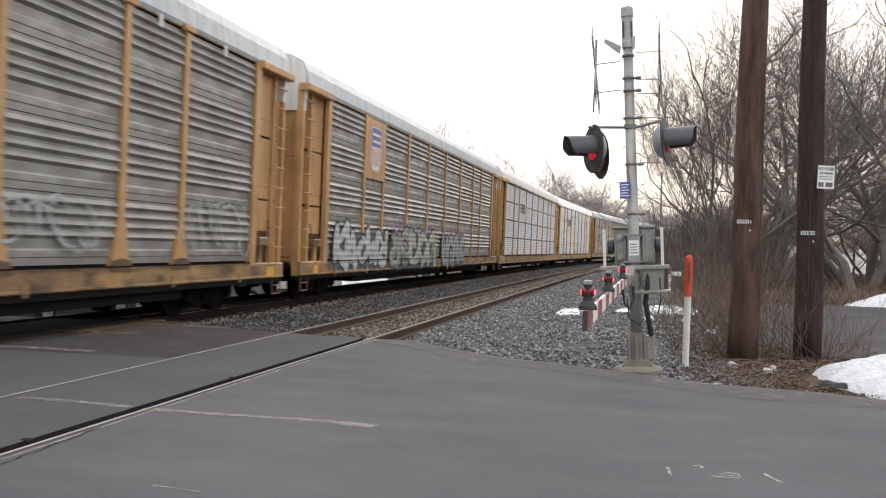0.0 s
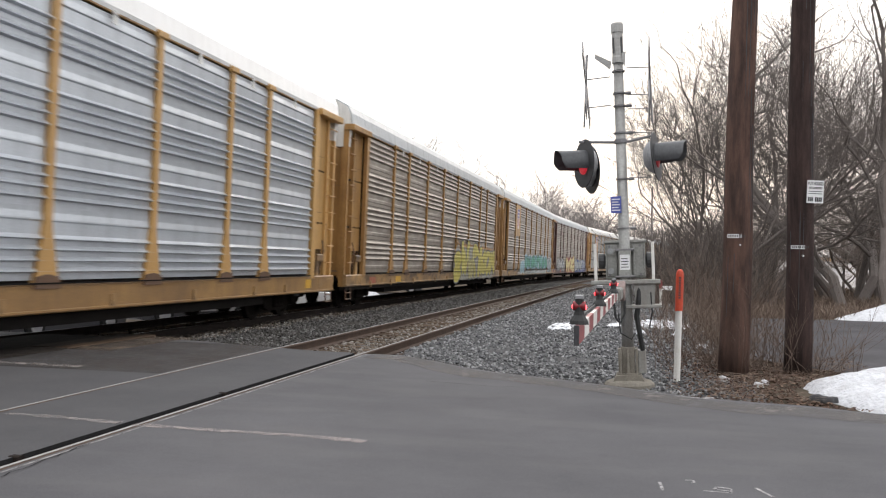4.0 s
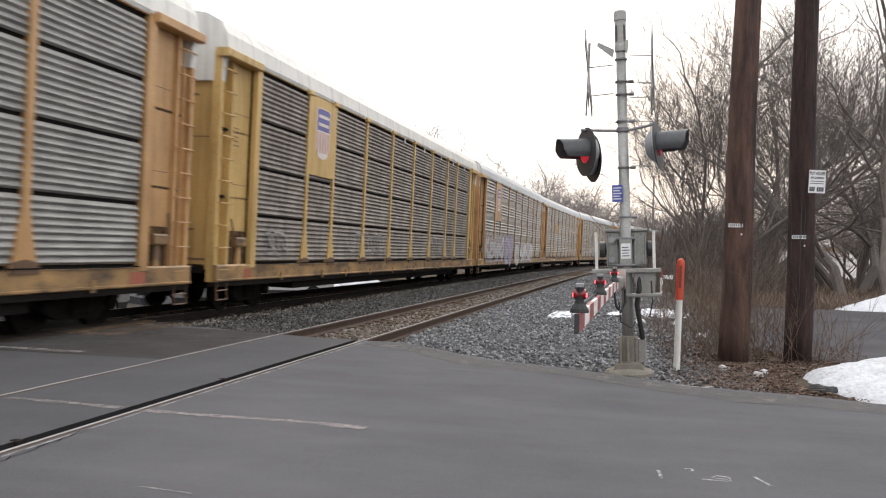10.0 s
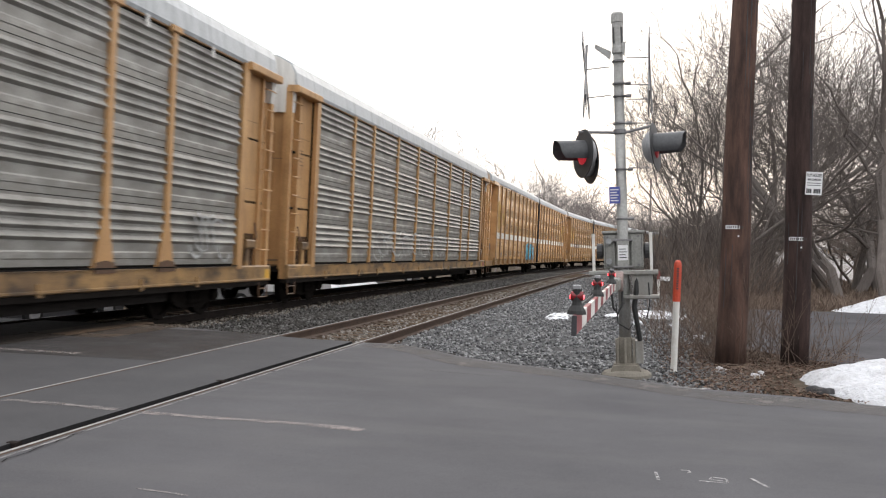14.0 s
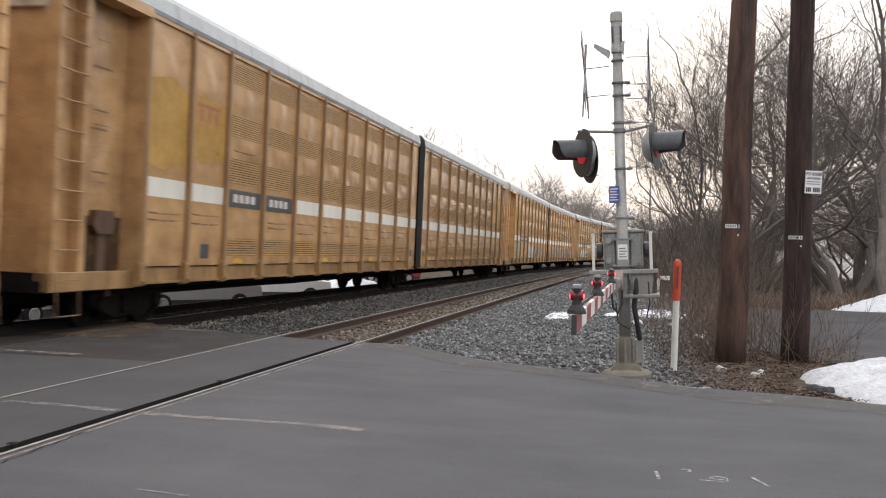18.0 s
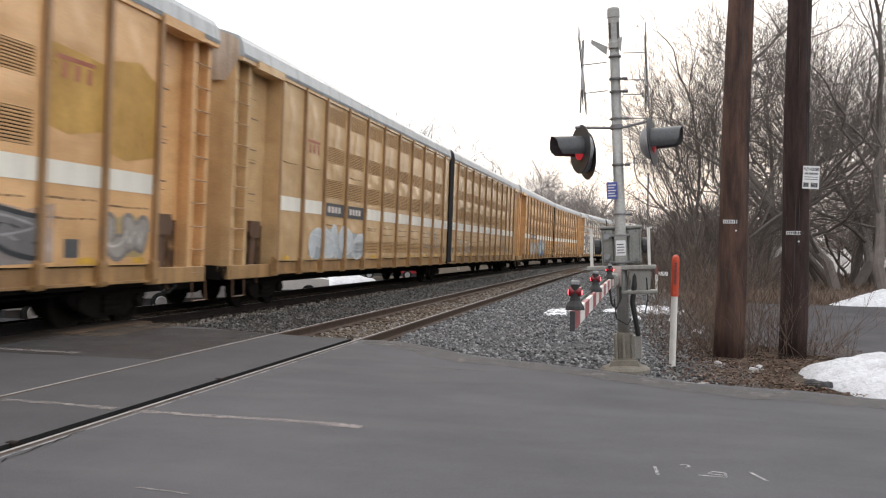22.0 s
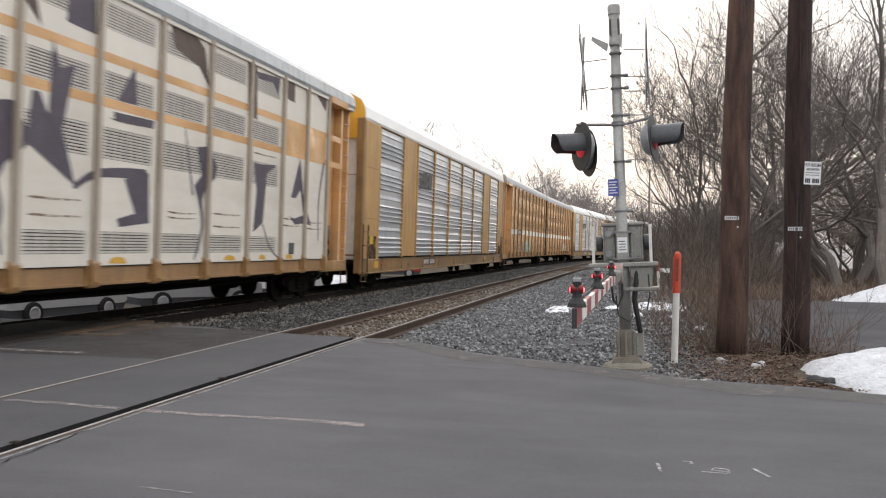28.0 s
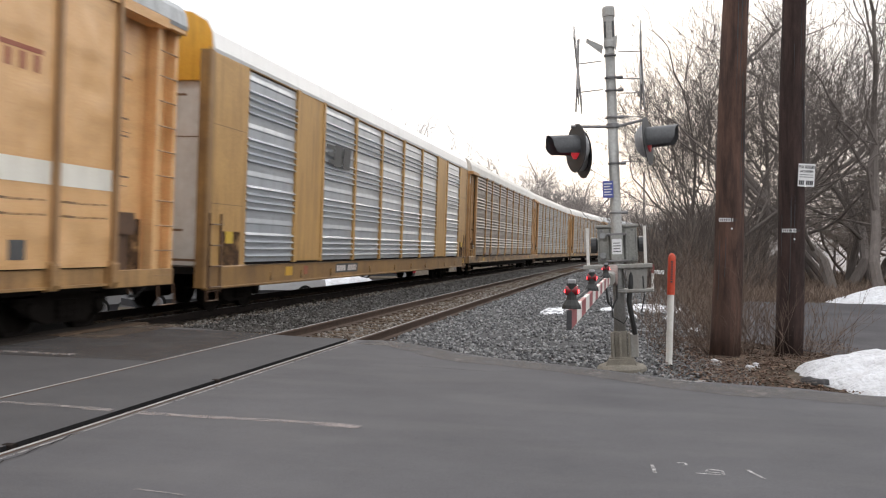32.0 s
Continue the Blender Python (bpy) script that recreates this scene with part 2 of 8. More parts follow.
M = {
    "grit": worn("grit", (0.168, 0.154, 0.146), 0.42, 2.2, 0.4),
    "asphalt": surface("asphalt", (0.111, 0.108, 0.114), (0.0777, 0.076, 0.081), scale=0.5, fine=130, rough=0.92, bump=0.35, amount=0.8, streak=(0.145, 0.138, 0.138), streak_scale=(0.25, 0.9, 1), streak_amount=0.25, dist=0.004),
    "asphalt_old": surface("asphalt_old", (0.0933, 0.0915, 0.095), (0.0627, 0.0612, 0.0651), scale=0.9, fine=120, rough=0.93, bump=0.4, amount=0.5, dist=0.004),
    "soil": surface("soil", (0.113, 0.0914, 0.0696), (0.0609, 0.0496, 0.0391), scale=0.8, fine=25, rough=1.0, bump=0.8, amount=0.6, dist=0.03),
    "gravel_bed": surface("gravel_bed", (0.139, 0.137, 0.137), (0.0827, 0.0809, 0.0827), scale=6, fine=45, rough=1.0, bump=1.0, amount=0.8, dist=0.03),
    "stone": island_surface("stone", ((0.074, 0.074, 0.0774), (0.139, 0.139, 0.143), (0.217, 0.216, 0.214), (0.348, 0.348, 0.348))),
    "stone_dull": island_surface("stone_dull", ((0.0391, 0.036, 0.0337), (0.0705, 0.0666, 0.0626), (0.113, 0.108, 0.102), (0.188, 0.184, 0.176))),
    "bed_dull": surface("bed_dull", (0.0666, 0.0606, 0.0555), (0.037, 0.0332, 0.031), scale=3, fine=45, rough=1.0, bump=1.0, amount=0.8, dist=0.03),
    # near-black stones and bed: oil plus the train's shade put into the colour
    "stone_oily_shaded": island_surface("stone_oily_shaded", ((0.028, 0.023, 0.019), (0.06, 0.05, 0.041), (0.1, 0.083, 0.068))),
    "bed_oily_shaded": surface("bed_oily_shaded", (0.04, 0.035, 0.032), (0.022, 0.02, 0.019), scale=5, fine=40, rough=1.0, bump=0.8, dist=0.02),
    "lot": surface("lot", (0.109, 0.104, 0.109), (0.0653, 0.0626, 0.0653), scale=0.6, fine=90, rough=0.95, bump=0.4, amount=0.7),
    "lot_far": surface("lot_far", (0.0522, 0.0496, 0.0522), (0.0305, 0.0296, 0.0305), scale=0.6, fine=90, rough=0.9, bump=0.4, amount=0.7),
    "edging": worn("edging", (0.36, 0.345, 0.335), 0.6, 3, 0.3),
    "crack": surface("crack", (0.02, 0.02, 0.02), rough=1.0, fine=50),
    "stone_rusty": island_surface("stone_rusty", ((0.0783, 0.0609, 0.0478), (0.148, 0.122, 0.1), (0.209, 0.183, 0.157), (0.278, 0.261, 0.244))),
    "rail_side": surface("rail_side", (0.10, 0.067, 0.049), (0.06, 0.042, 0.035), scale=5, fine=70, rough=0.85, bump=0.3),
    "rail_black": surface("rail_black", (0.035, 0.028, 0.025), (0.02, 0.017, 0.016), scale=5, fine=60, rough=0.96, bump=0.3),
    "rail_head": surface("rail_head", (0.42, 0.415, 0.41), (0.28, 0.275, 0.27), scale=3, fine=30, rough=0.95, metal=0.0, bump=0.1),
    "tie": surface("tie", (0.12, 0.085, 0.06), (0.06, 0.045, 0.035), scale=2, fine=30, rough=0.95, bump=0.7, stretch=(0.3, 3, 1), vary=0.25),
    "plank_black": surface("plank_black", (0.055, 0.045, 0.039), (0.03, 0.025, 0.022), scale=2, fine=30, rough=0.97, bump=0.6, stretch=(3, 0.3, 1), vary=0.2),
    "dirt": worn("dirt", (0.105, 0.077, 0.057), 0.6, 1.6, 0.5),
    "oil_dirt": worn("oil_dirt", (0.066, 0.057, 0.052), 0.42, 0.9, 0.6),
    "plank": surface("plank", (0.13, 0.088, 0.06), (0.075, 0.054, 0.042), scale=2, fine=30, rough=0.95, bump=0.6, stretch=(3, 0.3, 1), vary=0.2),
    "rubber": surface("rubber", (0.032, 0.031, 0.032), rough=0.95, fine=50),
    "snow": surface("snow", (0.74, 0.75, 0.78), (0.5, 0.495, 0.51), scale=3.5, fine=18, rough=0.85, bump=0.9, amount=0.65, dist=0.05),
    "snow_thin": worn("snow_thin", (0.8, 0.81, 0.84), 0.62, 5, 0.12, 0.8),
    "slush": surface("slush", (0.035, 0.033, 0.035), rough=0.6, fine=30),
    "chalk": worn("chalk", (0.46, 0.445, 0.44), 0.58, 16, 0.4),
    "line_faint": worn("line_faint", (0.33, 0.295, 0.285), 0.42, 5, 0.4),
    "snow_field": surface("snow_field", (0.42, 0.405, 0.40), (0.22, 0.19, 0.17), scale=0.25, fine=9, rough=0.9, bump=0.2, amount=0.8),
    "line_paint": worn("line_paint", (0.38, 0.33, 0.315), 0.40, 7, 0.42),
    "aluminium": surface("aluminium", (0.44, 0.44, 0.425), (0.30, 0.295, 0.28), scale=3, fine=40, rough=0.55, metal=0.45, bump=0.1, streak=(0.25, 0.22, 0.2), streak_amount=0.4),
    "grey_box": surface("grey_box", (0.36, 0.365, 0.34), (0.24, 0.235, 0.22), scale=4, fine=40, rough=0.6, metal=0.2, bump=0.1, streak=(0.2, 0.17, 0.15), streak_amount=0.5),
    "concrete": surface("concrete", (0.29, 0.265, 0.225), (0.17, 0.155, 0.13), scale=5, fine=60, rough=0.95, bump=0.4),
    "black_paint": surface("black_paint", (0.03, 0.03, 0.032), (0.05, 0.05, 0.052), scale=4, fine=40, rough=0.45, bump=0.05),
    "hood": surface("hood", (0.085, 0.088, 0.094), (0.045, 0.046, 0.05), scale=4, fine=40, rough=0.4, bump=0.05),
    "lamp_back": surface("lamp_back", (0.42, 0.43, 0.44), (0.3, 0.3, 0.31), scale=4, fine=40, rough=0.5, metal=0.3, bump=0.05),
    "cable": surface("cable", (0.02, 0.02, 0.02), rough=0.6, bump=0),
    "steel": surface("steel", (0.28, 0.28, 0.29), (0.18, 0.17, 0.17), scale=8, fine=50, rough=0.5, metal=0.6, bump=0.1),
    "white_paint": surface("white_paint", (0.78, 0.77, 0.74), (0.6, 0.57, 0.52), scale=4, fine=50, rough=0.6, bump=0.1),
    "red_paint": surface("red_paint", (0.30, 0.05, 0.055), (0.22, 0.05, 0.05), scale=6, fine=40, rough=0.5, bump=0.05),
    "arm_root": surface("arm_root", (0.38, 0.29, 0.27), (0.24, 0.19, 0.17), scale=9, fine=50, rough=0.7, bump=0.2),
    "orange_cap": surface("orange_cap", (0.60, 0.075, 0.03), (0.46, 0.06, 0.03), scale=6, fine=40, rough=0.5, bump=0.05),
    "red_dark": surface("red_dark", (0.22, 0.02, 0.025), rough=0.25, bump=0),
    "red_lit": glow("red_lit", (1.0, 0.05, 0.06), 6.0),
    "red_dim": glow("red_dim", (0.4, 0.03, 0.04), 0.1),
    "red_flash": glow("red_flash", (0.8, 0.04, 0.06), 0.34),
    "blue_sign": surface("blue_sign", (0.09, 0.12, 0.42), (0.07, 0.09, 0.33), scale=6, fine=50, rough=0.5, bump=0),
    "sign_white": surface("sign_white", (0.82, 0.82, 0.82), (0.74, 0.74, 0.74), scale=6, fine=50, rough=0.5, bump=0),
    "ink": surface("ink", (0.05, 0.05, 0.055), rough=0.6, bump=0),
    "pole_wood": surface("pole_wood", (0.150, 0.088, 0.068), (0.045, 0.03, 0.026), scale=1.5, fine=60, rough=0.93, bump=0.9, stretch=(4, 4, 0.8), amount=1.0, streak=(0.05, 0.036, 0.033), streak_scale=(9, 9, 0.6), streak_amount=0.6),
    "pole_wood_dark": surface("pole_wood_dark", (0.08, 0.051, 0.045), (0.026, 0.019, 0.018), scale=1.5, fine=60, rough=0.93, bump=0.9, stretch=(4, 4, 0.8), amount=1.0, streak=(0.022, 0.017, 0.017), streak_scale=(9, 9, 0.6), streak_amount=0.6),
    "bark": surface("bark", (0.20, 0.174, 0.16), (0.13, 0.113, 0.104), scale=4, fine=30, rough=1.0, bump=0.6, stretch=(2, 2, 0.5)),
    "bark_deep": surface("bark_deep", (0.2, 0.175, 0.165), (0.13, 0.115, 0.11), scale=4, fine=30, rough=1.0, bump=0),
    # paler than the near bark: distance haze is mixed into the colour
    "bark_hazed": surface("bark_hazed", (0.31, 0.28, 0.265), (0.22, 0.195, 0.185), scale=4, fine=30, rough=1.0, bump=0),
    "twig": surface("twig", (0.31, 0.262, 0.23), (0.21, 0.175, 0.154), scale=4, fine=30, rough=1.0, bump=0),
    "leaf_litter": island_surface("leaf_litter", ((0.045, 0.029, 0.023), (0.088, 0.054, 0.041), (0.135, 0.083, 0.060), (0.23, 0.16, 0.115))),
    "crumbs": island_surface("crumbs", ((0.028, 0.024, 0.022), (0.055, 0.047, 0.042), (0.09, 0.078, 0.069))),
    "dead_grass": island_surface("dead_grass", ((0.11, 0.077, 0.06), (0.17, 0.125, 0.097), (0.25, 0.195, 0.155))),
    "twig_deep": surface("twig_deep", (0.15, 0.125, 0.112), (0.09, 0.077, 0.07), scale=4, fine=30, rough=1.0, bump=0),
    "twig_dark": surface("twig_dark", (0.2, 0.15, 0.12), (0.12, 0.09, 0.075), scale=4, fine=30, rough=1.0, bump=0),
    "bellows": surface("bellows", (0.028, 0.025, 0.025), (0.014, 0.013, 0.013), scale=4, fine=30, rough=0.6, bump=0.2, stretch=(1, 1, 0.3)),
    "tyre": surface("tyre", (0.02, 0.02, 0.02), rough=0.85, fine=50),
    "rim": surface("rim", (0.4, 0.4, 0.42), (0.25, 0.25, 0.26), rough=0.4, metal=0.3, bump=0),
    "bogie": surface("bogie", (0.022, 0.019, 0.017), (0.012, 0.01, 0.009), scale=4, fine=30, rough=0.96, bump=0.4),
    "wheel_tread": surface("wheel_tread", (0.3, 0.28, 0.26), rough=0.4, metal=0.7, bump=0),
}


# ---- mesh helpers ----
class Geo:
    """Vertices and faces gathered for one mesh."""

    def __init__(self):
        self.v, self.f = [], []

    def add(self, verts, faces):
        o = len(self.v)
        self.v += [tuple(p) for p in verts]
        self.f += [tuple(i + o for i in q) for q in faces]
        return self

    def box(self, x0, x1, y0, y1, z0, z1, b=0.0):
        """A box, its four long edges along the longest side chamfered by b."""
        if not b:
            c = [(x, y, z) for x in (x0, x1) for y in (y0, y1) for z in (z0, z1)]
            return self.add(c, [(0, 1, 3, 2), (4, 6, 7, 5), (0, 4, 5, 1), (2, 3, 7, 6), (0, 2, 6, 4), (1, 5, 7, 3)])
        size = (x1 - x0, y1 - y0, z1 - z0)
        ax = size.index(max(size))
        lo, hi = [(x0, x1), (y0, y1), (z0, z1)][ax]
        (a0, a1), (b0, b1) = [r for i, r in enumerate(((x0, x1), (y0, y1), (z0, z1))) if i != ax]
        ring = [(a0 + b, b0), (a1 - b, b0), (a1, b0 + b), (a1, b1 - b), (a1 - b, b1), (a0 + b, b1), (a0, b1 - b), (a0, b0 + b)]
        return self.prism(ring, ax, lo, hi)

    def prism(self, ring, ax, lo, hi):
        """A closed outline in the other two axes, drawn out along axis ax from lo to hi."""
        def at(p, q):
            r = list(p)
            r.insert(ax, q)
            return tuple(r)
        n = len(ring)
        vs = [at(p, lo) for p in ring] + [at(p, hi) for p in ring]
        fs = [(i, (i + 1) % n, n + (i + 1) % n, n + i) for i in range(n)] + [tuple(reversed(range(n))), tuple(range(n, 2 * n))]
        return self.add(vs, fs)

    def tube(self, pts, radii, sides=8, caps=True):
        """A round bar along a line of points."""
        pts = [Vector(p) for p in pts]
        if not hasattr(radii, "__len__"):
            radii = [radii] * len(pts)
        vs, n = [], len(pts)
        side = None
        for i, p in enumerate(pts):
            d = (pts[min(i + 1, n - 1)] - pts[max(i - 1, 0)])
            d = d.normalized() if d.length > 1e-9 else Vector((0, 0, 1))
            ref = side if side is not None else (Vector((1, 0, 0)) if abs(d.x) < 0.8 else Vector((0, 1, 0)))
            u = (ref - d * ref.dot(d)).normalized()
            side = u
            w = d.cross(u)
            for k in range(sides):
                a = 2 * math.pi * k / sides
                vs.append(p + (u * math.cos(a) + w * math.sin(a)) * radii[i])
        fs = []
        for i in range(n - 1):
            for k in range(sides):
                k2 = (k + 1) % sides
                fs.append((i * sides + k, i * sides + k2, (i + 1) * sides + k2, (i + 1) * sides + k))
        if caps:
            fs += [tuple(reversed(range(sides))), tuple(range((n - 1) * sides, n * sides))]
        return self.add(vs, fs)

    def lathe(self, prof, axis="z", at=(0, 0, 0), sides=16):
        """A turned body: (radius, height) pairs round an axis."""
        vs, n = [], len(prof)
        for r, h in prof:
            for k in range(sides):
                a = 2 * math.pi * k / sides
                c, s = r * math.cos(a), r * math.sin(a)
                p = {"z": (c, s, h), "x": (h, c, s), "y": (s, h, c)}[axis]
                vs.append((p[0] + at[0], p[1] + at[1], p[2] + at[2]))
        fs = []
        for i in range(n - 1):
            for k in range(sides):
                k2 = (k + 1) % sides
                fs.append((i * sides + k, i * sides + k2, (i + 1) * sides + k2, (i + 1) * sides + k))
        fs += [tuple(reversed(range(sides))), tuple(range((n - 1) * sides, n * sides))]
        return self.add(vs, fs)

    def sheet(self, rows):
        """A surface through rows of points, all rows of one length."""
        n = len(rows[0])
        vs = [p for r in rows for p in r]
        return self.add(vs, [(i * n + k, i * n + k + 1, (i + 1) * n + k + 1, (i + 1) * n + k) for i in range(len(rows) - 1) for k in range(n - 1)])

    def moved(self, m):
        self.v = [tuple(m @ Vector(p)) for p in self.v]
        return self

    def mesh(self, name, mat=None, smooth=False):
        me = bpy.data.meshes.new(name)
        me.from_pydata(self.v, [], self.f)
        if smooth:
            me.polygons.foreach_set("use_smooth", [True] * len(me.polygons))
        if mat:
            me.materials.append(mat)
        me.update()
        return me


def part(name, geo, mat, parent=None, label="", smooth=False, m=None):
    """One mesh object under a thing or a part; geo may be a mesh that pieces share."""
    ob = new(name, geo if isinstance(geo, bpy.types.Mesh) else geo.mesh(name, mat, smooth))
    if parent:
        ob.parent = parent
    if m is not None:
        ob.matrix_basis = m
    if label:
        tagged(ob, label)
    return ob


def thing(name, label, category, group="", kind="", m=None):
    ob = tagged(new(name), label, category, group, kind)
    if m is not None:
        ob.matrix_basis = m
    return ob


# ---- ground, road and tracks ----
EDGE = ((-30, 5.2), (-6, 8.6), (-2.3, 9.48), (-1.71, 9.68), (-0.84, 9.87), (-0.14, 10.27), (0.38, 10.67), (1.31, 11.15), (2.11, 11.59), (3.33, 12.95), (4.12, 12.95), (5.56, 13.27), (7.15, 13.87), (11, 14.2), (40, 15.0))


def road_edge(d):
    return float(np.interp(d, [a for a, b in EDGE], [b for a, b in EDGE]))


def ground_z(d, s):
    """Height of the open ground at lateral d, arc length s."""
    z = -0.10
    if -1.5 < d < 13.5 and s > 5:
        z = -0.22 if d < 11.9 else -0.22 - min(1.0, (d - 11.9) / 0.9) * 0.83
    elif d >= 13.5:
        z = -1.05
    else:
        z = -0.07
    if d < -4 and s > 14:
        z += 0.05 * noise.noise(Vector((d * 0.2, s * 0.2, 3)))
    return z + 0.02 * noise.noise(Vector((d * 0.8, s * 0.8, 0)))


def build_ground():
    ds = [-1500, -700, -300, -150, -90, -60, -45] + list(np.arange(-36, -6, 2.0)) + list(np.arange(-6, 14.5, 0.5)) + [16, 19, 23, 28, 35, 45, 60, 90, 150, 300, 700, 1500]
    ss = [-1500, -600, -200, -80, -40, -20, -10, 0] + list(np.arange(4, 50, 1.0)) + list(np.arange(50, 130, 5.0)) + [140, 160, 190, 230, 280, 340, 420, 600, 1000, 2000]
    rows = []
    for d in ds:
        row = []
        for s in ss:
            if abs(d) <= 60 and -90 <= s <= 300:
                x, y, a = on_line(d, s)
            else:
                x, y = -d, s
            z = ground_z(d, s)
            if s < road_edge(d) + 0.3:
                z = -0.12 if d < 12 else -1.05
            row.append((x, y, z))
        rows.append(row)
    g = Geo().sheet(rows)
    return tagged(part("ground", g, M["soil"]), "bare brown soil and leaf mould round the tracks", "ground", kind="structure")


def strip(d0, d1, s_top, z, s_low=-16.0, n=10, wob=0.0):
    """A slab of road between two laterals, from behind the camera to its far edge."""
    ds = np.linspace(d0, d1, max(2, n))
    g = Geo()
    rows = []
    for i, d in enumerate(ds):
        end = s_top(d) + wob * noise.noise(Vector((d * 1.7, 0.3, 9)))
        row = [on_line(d, s_low + (end - s_low) * q)[:2] + (z,) for q in np.linspace(0, 1, 14)]
        row.append((row[-1][0], row[-1][1] + 0.04, z - 0.12))
        rows.append(row)
    g.sheet(rows)
    for row in (rows[0], rows[-1]):
        g.sheet([row[:14], [(p[0], p[1], p[2] - 0.12) for p in row[:14]]])
    return g


def rail_profile(w=0.036, top=0.0):
    return [(-0.07, -0.16), (-0.07, -0.145), (-0.01, -0.125), (-0.01, -0.045), (-w, -0.035), (-w, -0.008), (-w + 0.01, top), (w - 0.01, top), (w, -0.008), (w, -0.035), (0.01, -0.045), (0.01, -0.125), (0.07, -0.145), (0.07, -0.16)]


def rail(name, d, s0, s1, z, parent, mat, top="rail_head"):
    prof = rail_profile()
    ss = list(np.arange(s0, min(s1, 60), 1.5)) + list(np.arange(max(s0, 60), s1 + 0.1, 5))
    body, head = Geo(), Geo()
    rows, hrows = [], []
    for s in ss:
        x, y, a = on_line(d, s)
        rows.append([(x + p * math.cos(a), y - p * math.sin(a), z + q) for p, q in prof])
        hrows.append([(x + p * math.cos(a), y - p * math.sin(a), z + 0.0015) for p in (-0.016, 0.014)])
    body.sheet(rows)
    head.sheet(hrows)
    ob = part(name, body, M[mat], parent)
    part("running_surface", head, M[top], ob, "worn bright top of the rail")
    return ob


def build_tracks():
    for label, c, first in (("rusty empty railway track with wooden ties in ballast", NEAR_C, True), ("railway track under the passing train", FAR_C, False)):
        tr = thing("railway_track", label, "track", kind="structure")
        rise = 1.5 * math.tan(radians(TILT))
        rail("rail", c - 0.7525, -60, 300, 0.007 if first else 0.0, tr, "rail_side" if first else "rail_black", "rail_head" if first else "wheel_tread")
        rail("rail", c + 0.7525, -60, 300, rise if not first else 0.007, tr, "rail_side" if first else "rail_black")
        tie = Geo().box(-1.3, 1.3, -0.115, 0.115, -0.34, -0.165, 0.012).mesh("tie", M["tie"])
        plate = Geo().box(-0.18, 0.18, -0.09, 0.09, -0.168, -0.15).mesh("tie_plate", M["rail_side"])
        s = road_edge(c) + 0.5
        k = 0
        while s < 75:
            x, y, a = on_line(c, s)
            t = part("tie", tie, None, tr, m=pose(x, y, 0.012 * random.uniform(-1, 1), 0, TILT * 0.6, -math.degrees(a) + random.uniform(-1, 1)))
            if first and s < 45:
                for q in (-0.7525, 0.7525):
                    part("tie_plate", plate, None, t, m=pose(-q, 0, 0.002))
            s += 0.52
            k += 1


